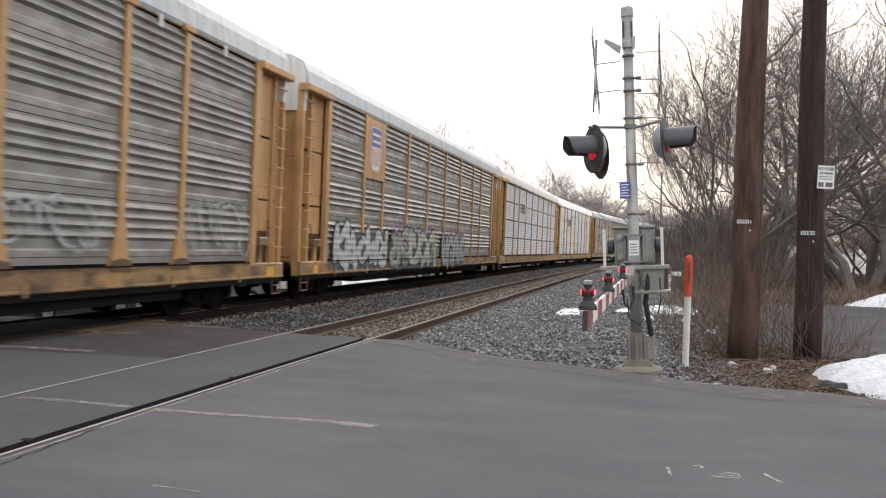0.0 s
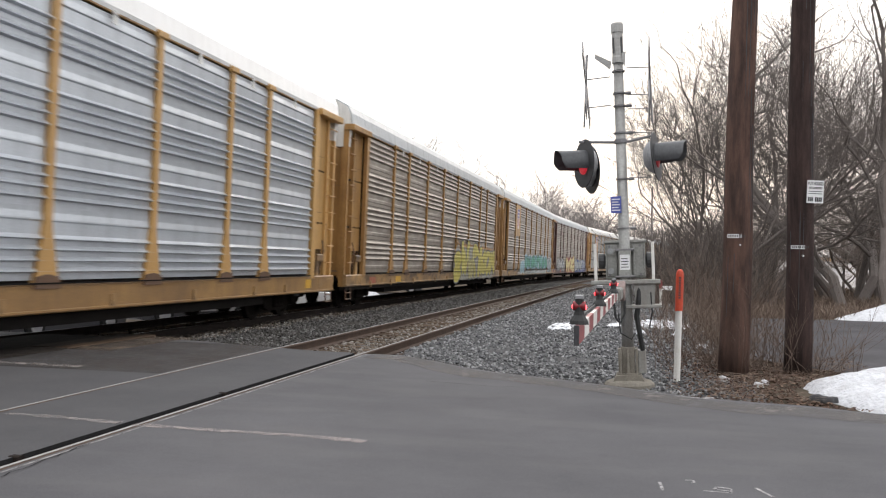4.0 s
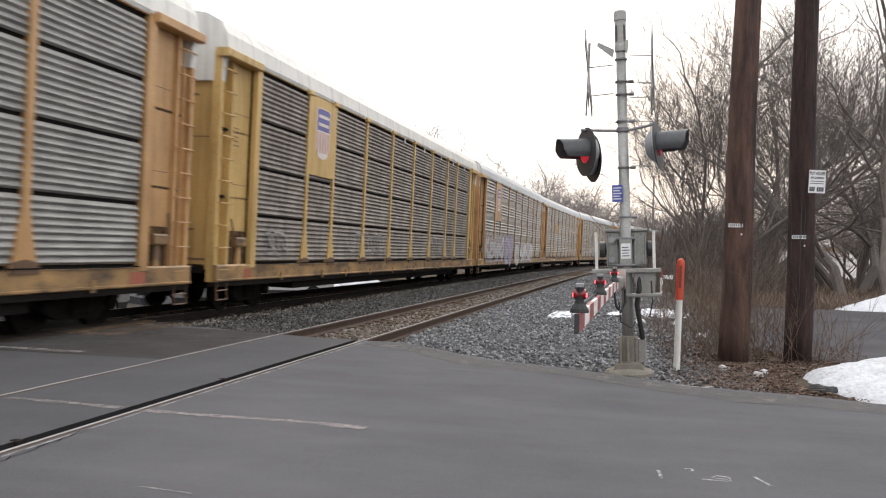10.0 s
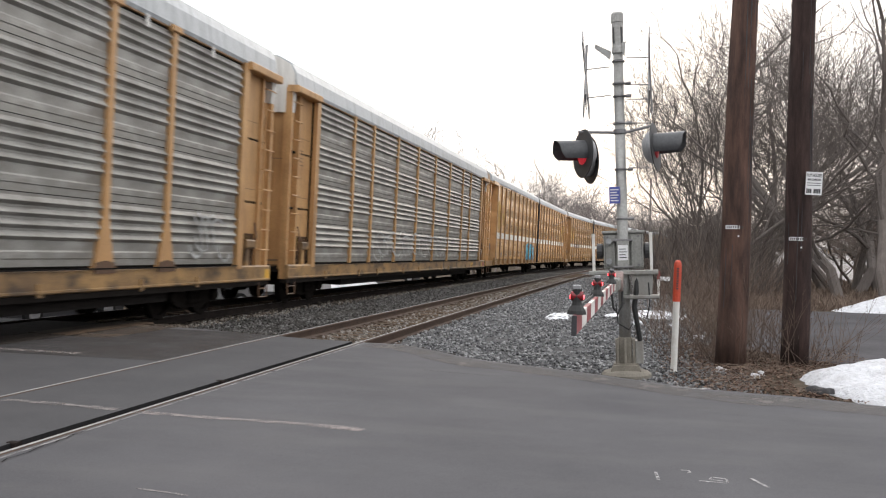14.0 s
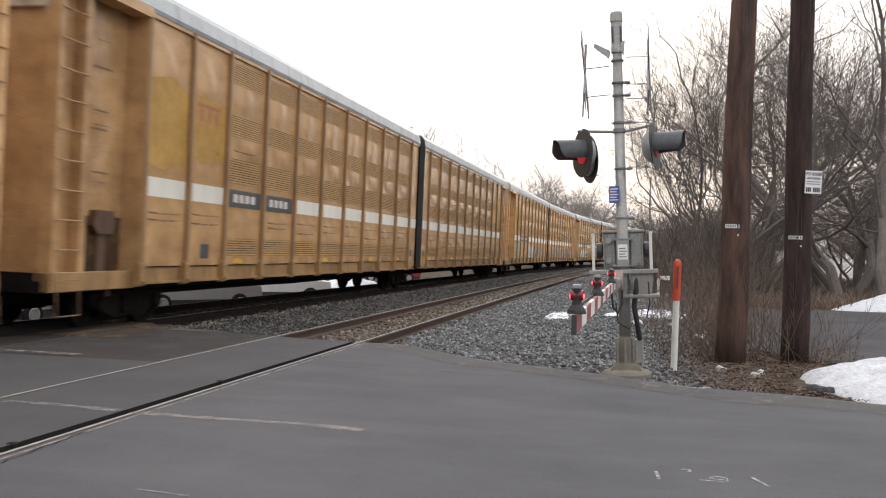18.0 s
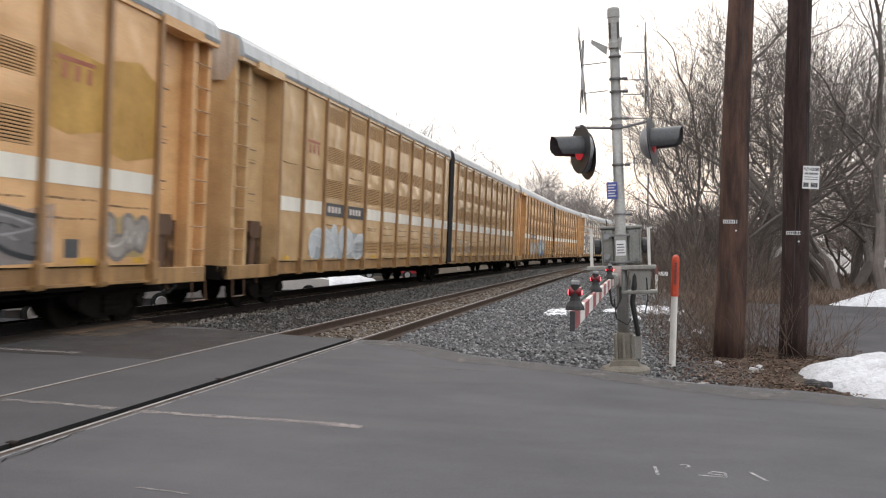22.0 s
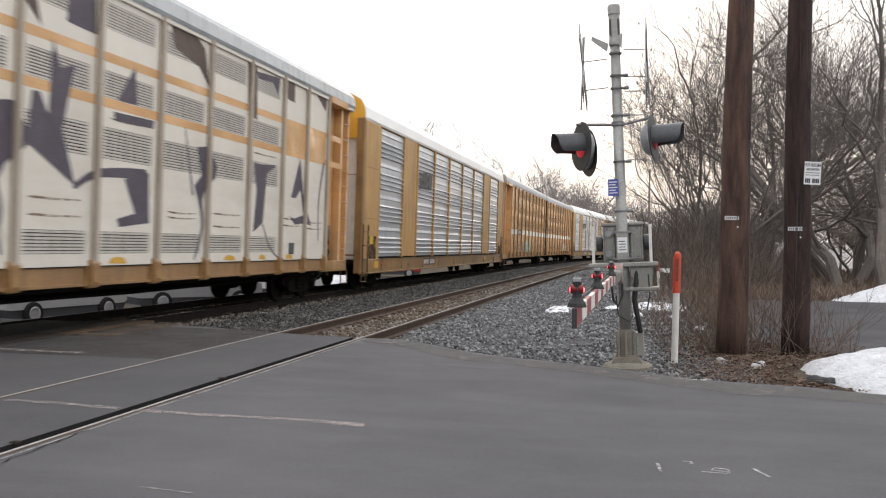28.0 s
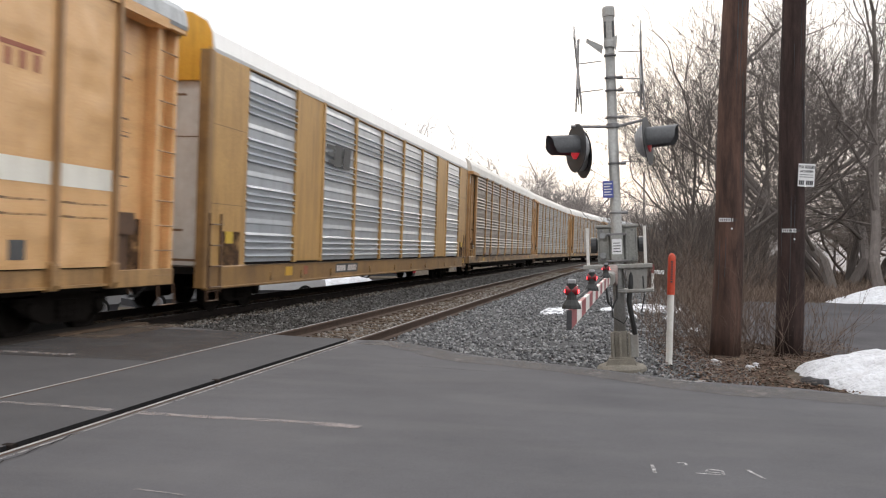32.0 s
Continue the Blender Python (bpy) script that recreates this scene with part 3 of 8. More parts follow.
def build_road():
    road = thing("road", "grey patched asphalt road over a level crossing", "road", kind="structure")
    lanes = ((-30, 4.046, "asphalt", 60), (4.232, 5.552, "asphalt_old", 8), (5.633, 8.45, "asphalt_old", 14), (9.22, 10.5, "bed_oily_shaded", 8), (10.66, 12.2, "lot_far", 8))
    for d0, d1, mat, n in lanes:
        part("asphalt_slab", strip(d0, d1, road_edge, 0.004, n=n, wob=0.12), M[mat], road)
    rows = []
    for d in np.linspace(-8, 3.9, 50):
        e = road_edge(d)
        wd = 0.62 + 0.4 * noise.noise(Vector((d * 0.6, 2, 0))) + 0.15 * noise.noise(Vector((d * 4, 2, 0)))
        rows.append([on_line(d, e - 0.12 - wd * q)[:2] + (0.009,) for q in (0, 0.3, 0.6, 1)])
    part("asphalt_apron", Geo().sheet(rows), M["grit"], road, "brownish grit along the road edge")
    cr = Geo()
    for pts in (((-4.0, 5.9), (-3.96, 5.5), (-3.93, 5.0), (-3.88, 4.6), (-3.9, 4.2)), ((-2.4, 10.2), (-1.6, 10.0), (-1.2, 10.1))):
        fine = []
        for i in range(len(pts) - 1):
            for q in (0, 0.2, 0.4, 0.6, 0.8):
                fine.append((pts[i][0] + (pts[i + 1][0] - pts[i][0]) * q + random.uniform(-0.02, 0.02), pts[i][1] + (pts[i + 1][1] - pts[i][1]) * q + random.uniform(-0.02, 0.02)))
        cr.sheet([[(x - 0.004, y - 0.003, 0.0105) for x, y in fine], [(x + 0.004, y + 0.004, 0.0105) for x, y in fine]])
    part("asphalt_crack", cr, M["crack"], road)
    edge_line = Geo().sheet([[on_line(d, s)[:2] + (0.0085,) for s in np.linspace(-10, 12.9, 30)] for d in (3.985, 4.005)])
    part("rail_edge_strip", edge_line, M["edging"], road, "pale strip of worn edging beside the rail")
    for d, w in ((4.126, 0.107), (9.1, 0.21)):
        part("flangeway_seal", strip(d, d + w, road_edge, -0.035, n=2), M["rubber"], road, "black rubber seal beside the rail")
    liner = Geo().sheet([[on_line(4.229, s)[:2] + (z,) for s in np.linspace(-12, 13.0, 26)] for z in (-0.1, 0.0055)])
    part("flangeway_liner", liner, M["rubber"], road, "black side of the groove along the rail")
    for s in (5.45, 8.62):
        x, y, a = on_line(4.22, s)
        part("rail_joint", Geo().box(-0.05, 0.03, -0.035, 0.035, -0.03, 0.01, 0.008), M["rail_black"], road, m=pose(x, y, 0, 0, 0, -math.degrees(a)))
    plank = Geo().box(-0.11, 0.11, -1.25, 1.25, -0.1, 0.03, 0.01).mesh("crossing_plank", M["plank"])
    # black planks: oil and the shade along the train's rail, both as colour
    oily = Geo().box(-0.11, 0.11, -1.25, 1.25, -0.1, 0.03, 0.01).mesh("crossing_plank", M["plank_black"])
    for d in (8.56, 8.79, 9.0):
        for s in (-1.8, 0.7, 3.2, 5.7, 8.2, 10.7, 13.2):
            x, y, a = on_line(d, s)
            part("crossing_plank", plank if d < 8.6 and s > 12 else oily, None, road, m=pose(x, y, -0.012 if s < 12 else 0.0, 0, 0, -math.degrees(a)))
    dirt = Geo().sheet([[on_line(d, s)[:2] + (0.008,) for s in np.linspace(11.9, 14.4, 9)] for d in np.linspace(7.7, 8.44, 5)])
    part("dirt_patch", dirt, M["dirt"], road, "brown dirt tracked beside the rails")
    dirt = Geo().sheet([[on_line(d, s)[:2] + (0.007,) for s in np.linspace(9.8, 13.6, 14)] for d in np.linspace(5.66, 8.44, 8)])
    part("dirt_patch", dirt, M["oil_dirt"], road, "dark dirt tracked over the asphalt between the tracks")


def stone_shape(r):
    p = []
    for z, k in ((-0.55, 3), (0.5, 3)):
        for i in range(k):
            a = 2 * math.pi * (i + (0.5 if z > 0 else 0)) / k + random.uniform(-0.3, 0.3)
            q = random.uniform(0.7, 1.15)
            p.append((r * q * math.cos(a), r * q * math.sin(a), r * z * random.uniform(0.6, 1.1)))
    return p


STONE_F = [(0, 2, 1), (3, 4, 5), (0, 1, 3), (1, 4, 3), (1, 2, 4), (2, 5, 4), (2, 0, 5), (0, 3, 5)]


def scatter(zones, mat, name, label):
    g = Geo()
    rnd = random.Random(5)
    for (d0, d1, s0, s1, count, r0, r1, z) in zones:
        for i in range(count):
            q = rnd.random() ** 1.7
            s, d = s0 + (s1 - s0) * q, rnd.uniform(d0, d1)
            if s < road_edge(d) + 0.05 + 0.25 * rnd.random():
                continue
            x, y, a = on_line(d, s)
            r = rnd.uniform(r0, r1) * (1 + 0.5 * q)
            pts = stone_shape(r)
            e = Euler((rnd.uniform(-0.6, 0.6), rnd.uniform(-0.6, 0.6), rnd.uniform(0, 6.28)))
            mm = e.to_matrix()
            zz = z + 0.03 * noise.noise(Vector((x * 1.5, y * 1.5, 5))) + rnd.uniform(-0.01, 0.02)
            g.add([tuple(mm @ Vector(p) + Vector((x, y, zz))) for p in pts], STONE_F)
    ob = part(name, g, M[mat])
    return tagged(ob, label, "ballast", kind="stuff")


def bed(d0, d1, s1, z, mat):
    rows = []
    for d in np.arange(d0, d1 + 0.01, 0.25):
        row = []
        for s in list(np.arange(0, 1, 0.02)) + [1.0]:
            ss = road_edge(d) - 0.2 + (s1 - road_edge(d)) * s ** 1.5
            x, y, a = on_line(d, ss)
            row.append((x, y, z + 0.025 * noise.noise(Vector((x * 2, y * 2, 1)))))
        rows.append(row)
    return Geo().sheet(rows)


def build_ballast():
    g = bed(-1.5, 3.9, 120, -0.11, "gravel_bed")
    tagged(part("ballast_bed", g, M["gravel_bed"]), "grey crushed stone bed beside the track", "ballast", kind="structure")
    g = bed(5.75, 8.5, 160, -0.16, "bed_dull")
    tagged(part("ballast_bed", g, M["bed_dull"]), "grey crushed stone bed between the tracks", "ballast", kind="structure")
    g = bed(8.5, 11.9, 160, -0.175, "bed_oily_shaded")
    tagged(part("ballast_bed", g, M["bed_oily_shaded"]), "ballast under the train, coloured dark for oil and shade", "ballast", kind="structure")
    g = bed(3.9, 5.75, 160, -0.185, "gravel_bed")
    tagged(part("ballast_bed", g, M["gravel_bed"]), "grey crushed stone bed under the ties", "ballast", kind="structure")
    scatter([(-1.45, 3.85, 9.9, 60, 30000, 0.016, 0.036, -0.1)], "stone", "ballast_stones", "loose grey crushed ballast stones")
    scatter([(5.85, 8.35, 13.3, 75, 15000, 0.016, 0.036, -0.15)], "stone_dull", "dull_ballast_stones", "darker brown-grey ballast stones between the tracks")
    scatter([(4.2, 5.5, 13.0, 60, 4500, 0.02, 0.042, -0.175), (8.15, 8.75, 14, 70, 1800, 0.018, 0.04, -0.15)], "stone_rusty", "rusty_ballast_stones", "rust-brown ballast stones between the rails")
    scatter([(8.6, 11.3, 14, 70, 4500, 0.02, 0.045, -0.165)], "stone_oily_shaded", "oily_ballast_stones", "oily ballast stones with the train's shade in their colour")


# ---- railcars ----
POSTS = (0.0, 2.87, 4.75, 7.55, 10.35, 13.15, 15.95, 18.75, 20.63, 23.5)
PANEL_TOP, PANEL_LOW, EAVE = 5.28, 1.10, 5.35
L_STD, L_ART = 28.06, 43.67         # coupled lengths
AHALF = L_ART / 4
AEAVE = 5.46


def paint(name, base, dirt, rough=0.5, metal=0.0, streak=None, amount=0.45, ripple=0.0, streak_scale=(3, 3, 0.25), streak_amount=0.45, vary=0.05):
    return surface(name, base, dirt, scale=1.1, fine=35, rough=rough, metal=metal, bump=0.12, amount=amount, streak=streak or tuple(c * 0.45 for c in dirt), streak_scale=streak_scale, streak_amount=streak_amount, vary=vary, ripple=ripple)


M.update({
    "ochre": paint("ochre", (0.58, 0.345, 0.12), (0.42, 0.24, 0.082)),
    "tan": paint("tan", (0.58, 0.345, 0.15), (0.38, 0.205, 0.085), amount=0.65),
    "ochre_deep": paint("ochre_deep", (0.42, 0.235, 0.075), (0.27, 0.14, 0.045), amount=0.7),
    "sill_dirty": paint("sill_dirty", (0.42, 0.25, 0.10), (0.16, 0.098, 0.05), amount=0.95, streak=(0.055, 0.037, 0.025), streak_scale=(2, 0.7, 1.6), streak_amount=0.95),
    "sill_ochre": paint("sill_ochre", (0.36, 0.205, 0.07), (0.18, 0.10, 0.042), amount=0.75, streak=(0.16, 0.09, 0.04)),
    "sill_maroon": paint("sill_maroon", (0.12, 0.05, 0.04), (0.06, 0.035, 0.03), amount=0.9),
    "artic_post": paint("artic_post", (0.42, 0.25, 0.118), (0.28, 0.16, 0.075), amount=0.7),
    "artic_beam": paint("artic_beam", (0.46, 0.27, 0.11), (0.24, 0.135, 0.06), amount=0.9),
    "pale_yellow": paint("pale_yellow", (0.64, 0.44, 0.17), (0.46, 0.29, 0.10)),
    "cap_white": paint("cap_white", (0.72, 0.715, 0.69), (0.58, 0.56, 0.52)),
    "cap_faded": paint("cap_faded", (0.60, 0.50, 0.42), (0.46, 0.33, 0.22), amount=0.8),
    "post_pale": paint("post_pale", (0.50, 0.43, 0.35), (0.36, 0.29, 0.22)),
    "haze": worn("haze", (0.52, 0.44, 0.39), 0.5, 1.6, 0.5, 0.6),
    "repaint": worn("repaint", (0.62, 0.36, 0.085), 0.72, 0.7, 0.55, 0.5),
    "rust": paint("rust", (0.16, 0.085, 0.045), (0.09, 0.05, 0.03), amount=0.9),
    "rust_stain": worn("rust_stain", (0.10, 0.055, 0.032), 0.55, 2.6, 0.4, 0.85),
    "maroon": paint("maroon", (0.13, 0.05, 0.04), (0.08, 0.035, 0.03)),
    "artic": paint("artic", (0.79, 0.485, 0.235), (0.65, 0.375, 0.165), amount=0.7, rough=0.27, ripple=1.5, streak=(0.28, 0.16, 0.08), streak_scale=(0.8, 0.35, 1.6), streak_amount=0.16, vary=0.09),
    "artic_brown": paint("artic_brown", (0.64, 0.385, 0.18), (0.37, 0.205, 0.092), amount=0.8, rough=0.27, ripple=1.5, streak=(0.2, 0.11, 0.055), streak_scale=(0.8, 0.35, 1.2), streak_amount=0.3, vary=0.1),
    "artic_pale": paint("artic_pale", (0.70, 0.475, 0.25), (0.55, 0.36, 0.18), amount=0.7, rough=0.27, ripple=1.5, streak=(0.3, 0.2, 0.11), streak_scale=(0.8, 0.35, 1.6), streak_amount=0.16, vary=0.07),
    "scrape": worn("scrape", (0.3, 0.19, 0.11), 0.42, 5, 0.3, stretch=(1, 1.5, 1)),
    "artic_white": paint("artic_white", (0.84, 0.795, 0.71), (0.74, 0.68, 0.59), streak=(0.5, 0.42, 0.33), streak_scale=(0.8, 0.35, 1.6), streak_amount=0.2),
    "vent_ochre": paint("vent_ochre", (0.60, 0.37, 0.17), (0.5, 0.29, 0.12)),
    "vent_white": paint("vent_white", (0.68, 0.64, 0.58), (0.58, 0.54, 0.47)),
    "stripe": paint("stripe", (0.9, 0.875, 0.79), (0.76, 0.70, 0.59), streak_amount=0.2),
    "silver": paint("silver", (0.56, 0.59, 0.635), (0.44, 0.46, 0.49), rough=0.45, metal=0.3),
    "bright": paint("bright", (0.57, 0.60, 0.635), (0.44, 0.465, 0.495), rough=0.3, metal=0.35, streak_amount=0.2),
    "weathered": paint("weathered", (0.385, 0.375, 0.35), (0.175, 0.166, 0.15), streak_scale=(1.5, 0.5, 1.2), streak_amount=0.5, amount=0.85, rough=0.5, metal=0.35, streak=(0.14, 0.12, 0.10)),
    "weathered_fine": paint("weathered_fine", (0.40, 0.39, 0.37), (0.22, 0.21, 0.195), streak_scale=(1.5, 0.5, 1.2), streak_amount=0.4, amount=0.65, rough=0.5, metal=0.35),
    "brown_fine": paint("brown_fine", (0.34, 0.305, 0.275), (0.14, 0.118, 0.098), streak_scale=(1.5, 2.2, 0.35), streak_amount=0.4, amount=0.65, rough=0.7, metal=0.15),
    "weathered_brown": paint("weathered_brown", (0.41, 0.365, 0.318), (0.2, 0.172, 0.142), streak_scale=(1.5, 0.5, 1.2), streak_amount=0.4, amount=0.65, rough=0.52, metal=0.3, streak=(0.12, 0.09, 0.07)),
    "roof_grey": paint("roof_grey", (0.44, 0.465, 0.485), (0.37, 0.39, 0.405), rough=0.5, metal=0.1),
    "roof_bright": paint("roof_bright", (0.88, 0.88, 0.87), (0.8, 0.79, 0.77), rough=0.4, streak_amount=0.1),
    "roof_white": paint("roof_white", (0.70, 0.69, 0.66), (0.58, 0.565, 0.53), rough=0.5),
    "yellow": paint("yellow", (0.72, 0.42, 0.05), (0.6, 0.33, 0.04)),
    "cap_orange": paint("cap_orange", (0.80, 0.42, 0.04), (0.66, 0.32, 0.03)),
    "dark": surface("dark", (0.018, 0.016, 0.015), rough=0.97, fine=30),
    "emblem_blue": surface("emblem_blue", (0.08, 0.08, 0.30), (0.12, 0.11, 0.3), rough=0.5),
    "emblem_white": surface("emblem_white", (0.7, 0.67, 0.64), (0.6, 0.5, 0.45), rough=0.5),
    "emblem_red": surface("emblem_red", (0.5, 0.2, 0.17), (0.45, 0.25, 0.22), rough=0.5),
    "emblem_gold": surface("emblem_gold", (0.56, 0.31, 0.07), (0.42, 0.24, 0.08), rough=0.6),
    "mark_yellow": surface("mark_yellow", (0.72, 0.48, 0.05), rough=0.5),
    "mark_black": surface("mark_black", (0.05, 0.05, 0.05), (0.1, 0.1, 0.1), rough=0.6),
    "mark_brown": surface("mark_brown", (0.16, 0.10, 0.06), (0.22, 0.14, 0.08), rough=0.7),
    "mark_red": surface("mark_red", (0.32, 0.08, 0.05), (0.38, 0.14, 0.08), rough=0.6),
})


def corrugated(w, h, kind):
    """A side screen of a bay, w long and h high; ridges run along the car (+Y), faces +X."""
    prof = []
    if kind == "fine":
        n = 9
        for i in range(n):
            p = (h - 0.06) / n
            z = p * i
            prof += [(0.0, z), (0.042, z + p * 0.3), (0.042, z + p * 0.42), (0.0, z + p * 0.92)]
        prof.append((0.0, h - 0.06))
    elif kind == "bold":
        prof.append((0.0, 0.0))
        n = 4
        for i in range(n):
            z, p = h * (0.1 + 0.6 * i / n), h * 0.6 / n
            prof += [(0.0, z), (0.07, z + p * 0.12), (0.07, z + p * 0.16), (0.0, z + p * 0.5)]
        prof += [(0.0, h * 0.80), (0.022, h * 0.82), (0.022, h * 0.84), (0.0, h * 0.93), (0.0, h)]
    else:
        prof += [(0.0, 0.0), (0.0, h * 0.1), (0.014, h * 0.115), (0.014, h * 0.2), (0.0, h * 0.225)]
        n = 4
        for i in range(n):
            z, p = h * (0.36 + 0.62 * i / n), h * 0.62 / n
            prof += [(0.0, z), (0.055, z + p * 0.3), (0.055, z + p * 0.36), (0.0, z + p * 0.78)]
        prof.append((0.0, h - 0.014))
    return Geo().sheet([[(x, -w / 2, z) for x, z in prof], [(x, w / 2, z) for x, z in prof]])


def post_shape(flare):
    g = Geo()
    w = 0.075
    z0, z1 = PANEL_LOW - 0.06, EAVE
    if flare:
        ring = [(-w - 0.19, z0), (w + 0.19, z0), (w + 0.16, z0 + 0.14), (w, z0 + 0.85), (w, z1 - 0.10), (w + 0.13, z1), (-w - 0.13, z1), (-w, z1 - 0.12), (-w, z0 + 0.85), (-w - 0.16, z0 + 0.14)]
    else:
        ring = [(-w, z0), (w, z0), (w, z1 - 0.1), (w + 0.05, z1), (-w - 0.05, z1), (-w, z1 - 0.1)]
    g.prism(ring, 0, 1.52, 1.60)
    return g


def ladder_end(sign):
    """The corner stile of a car's end with its ladder rungs."""
    g = Geo()
    y0, y1 = sorted((sign * 12.88, sign * 12.98))
    g.box(1.36, 1.52, y0, y1, 0.7, EAVE)
    y0, y1 = sorted((sign * 13.38, sign * 13.5))
    g.box(1.36, 1.52, y0, y1, 0.7, EAVE)
    return g


def rung_shape(w, x0, x1):
    return Geo().tube([(x0, -w / 2, 0), (x1, -w / 2, 0), (x1, w / 2, 0), (x0, w / 2, 0)], 0.014, 6)


def roof_shape(y0, y1, top=6.25, wide=1.58, EAVE=EAVE):
    prof = [(wide, EAVE - 0.02), (wide + 0.02, EAVE + 0.05), (wide - 0.03, EAVE + min(0.38, (top - EAVE) * 0.45)), (wide - 0.14, min(EAVE + 0.6, top - 0.24)), (1.1, top - 0.12), (0.55, top - 0.03), (0, top)]
    prof = prof + [(-x, z) for x, z in reversed(prof[:-1])]
    g = Geo()
    rows = []
    n = int((y1 - y0) / 1.25)
    for i in range(n):
        a = y0 + (y1 - y0) * i / n
        b = y0 + (y1 - y0) * (i + 1) / n
        rows += [[(x, a, z) for x, z in prof], [(x, b - 0.07, z) for x, z in prof], [(x * 1.001, b - 0.06, z + 0.0025) for x, z in prof], [(x * 1.001, b - 0.01, z + 0.0025) for x, z in prof]]
    rows.append([(x, y1, z) for x, z in prof])
    g.sheet(rows)
    g.add([(x, y0, z) for x, z in prof], [tuple(range(len(prof)))])
    g.add([(x, y1, z) for x, z in prof], [tuple(reversed(range(len(prof))))])
    return g


def truck_meshes():
    frame_g = Geo()
    for sx in (-1, 1):
        a, b = sorted((sx * 0.93, sx * 1.06))
        ring = [(-1.15, 0.50), (-0.95, 0.36), (-0.45, 0.20), (0.45, 0.20), (0.95, 0.36), (1.15, 0.50), (1.12, 0.62), (0.8, 0.62), (0.4, 0.76), (-0.4, 0.76), (-0.8, 0.62), (-1.12, 0.62)]
        frame_g.prism([(y, z) for y, z in ring], 0, a, b)
    frame_g.box(-0.95, 0.95, -0.2, 0.2, 0.42, 0.7)
    spring = Geo().lathe([(0.07, 0.27), (0.085, 0.32), (0.07, 0.37), (0.085, 0.42), (0.07, 0.47), (0.085, 0.52), (0.07, 0.57)], "z", (0, 0, 0), 8)
    wheel = Geo().lathe([(0.05, -0.16), (0.1, -0.1), (0.11, -0.06), (0.34, -0.06), (0.36, -0.08), (0.425, -0.08), (0.42, 0.05), (0.45, 0.055), (0.44, 0.08), (0.36, 0.08), (0.34, 0.02), (0.11, 0.02), (0.1, 0.1)], "x", (0, 0, 0), 20)
    cap = Geo().lathe([(0.13, 0.0), (0.13, 0.08), (0.09, 0.11)], "x", (0, 0, 0), 10)
    return frame_g.mesh("side_frame", M["bogie"]), spring.mesh("spring", M["bogie"]), wheel.mesh("wheel", M["bogie"]), cap.mesh("bearing_cap", M["bogie"])


TRUCK = truck_meshes()


def truck(car, y):
    t = part("truck", TRUCK[0], None, car, "black cast-steel truck under the car", m=pose(0, y, 0))
    for q in (-0.17, 0, 0.17):
        part("spring", TRUCK[1], None, t, m=pose(1.09, q, 0))
    for q in (-0.85, 0.85):
        part("bearing_cap", TRUCK[3], None, t, m=pose(1.06, q, 0.43))
    for sx in (-1, 1):
        for q in (-0.85, 0.85):
            part("wheel", TRUCK[2], None, t, m=pose(sx * 0.76, q, 0.43, 0, 0, 180 if sx < 0 else 0))


def shield(g_blue, g_white, g_red, w, h):
    """A plain shield: blue head, white and red bars below."""
    g_white.prism([(-w / 2, h * 0.98), (-w * 0.32, h), (w * 0.32, h), (w / 2, h * 0.98), (w * 0.52, h * 0.2), (w * 0.3, h * 0.04), (0, 0), (-w * 0.3, h * 0.04), (-w * 0.52, h * 0.2)], 0, 0, 0.004)
    g_blue.prism([(-w * 0.46, h * 0.96), (-w * 0.3, h * 0.985), (w * 0.3, h * 0.985), (w * 0.46, h * 0.96), (w * 0.46, h * 0.56), (-w * 0.46, h * 0.56)], 0, 0.005, 0.008)
    for z in (0.84, 0.68):
        g_white.box(0.0085, 0.0095, -w * 0.38, w * 0.38, h * z - h * 0.03, h * z + h * 0.03)
    for i in range(5):
        y = -w * 0.4 + w * 0.2 * i
        g_red.box(0.005, 0.008, y - w * 0.045, y + w * 0.045, h * 0.13, h * 0.53)


_cache = {}


def shared(key, make):
    if key not in _cache:
        _cache[key] = make()
    return _cache[key]


def ribbon(pts, widths, x, thick=0.003):
    """A brush stroke of changing width along a line of (y, z) points, lying on the car's side."""
    n = len(pts)
    rows = []
    for i, (y, z) in enumerate(pts):
        d = Vector(pts[min(i + 1, n - 1)]) - Vector(pts[max(i - 1, 0)])
        d = d.normalized() if d.length > 1e-6 else Vector((1, 0))
        o = Vector((-d.y, d.x)) * widths[i] / 2
        rows.append([(x, y - o.x, z - o.y), (x + thick, y - o.x * 0.9, z - o.y * 0.9), (x + thick, y + o.x * 0.9, z + o.y * 0.9), (x, y + o.x, z + o.y)])
    return Geo().sheet(rows)


def spray(c, ridged=True):
    """Spray paint; on a ridged side the ridges under it show as relief."""
    key = "spray_%02x%02x%02x" % tuple(int(255 * q) for q in c) + ("_ridged" if ridged else "")
    if key not in M:
        m = M[key] = surface(key, c, tuple(q * 0.66 for q in c), scale=2.2, fine=30, rough=0.65, bump=0, amount=0.8)
        if ridged:
            n, l = m.node_tree.nodes, m.node_tree.links
            tc, wave, bp = n.new("ShaderNodeTexCoord"), n.new("ShaderNodeTexWave"), n.new("ShaderNodeBump")
            wave.bands_direction = "Z"
            wave.inputs["Scale"].default_value, wave.inputs["Distortion"].default_value = 1.94, 0.5
            bp.inputs["Distance"].default_value, bp.inputs["Strength"].default_value = 0.035, 0.32
            l.new(tc.outputs["Object"], wave.inputs["Vector"])
            l.new(wave.outputs["Fac"], bp.inputs["Height"])
            l.new(bp.outputs["Normal"], n["Principled BSDF"].inputs["Normal"])
    return M[key]


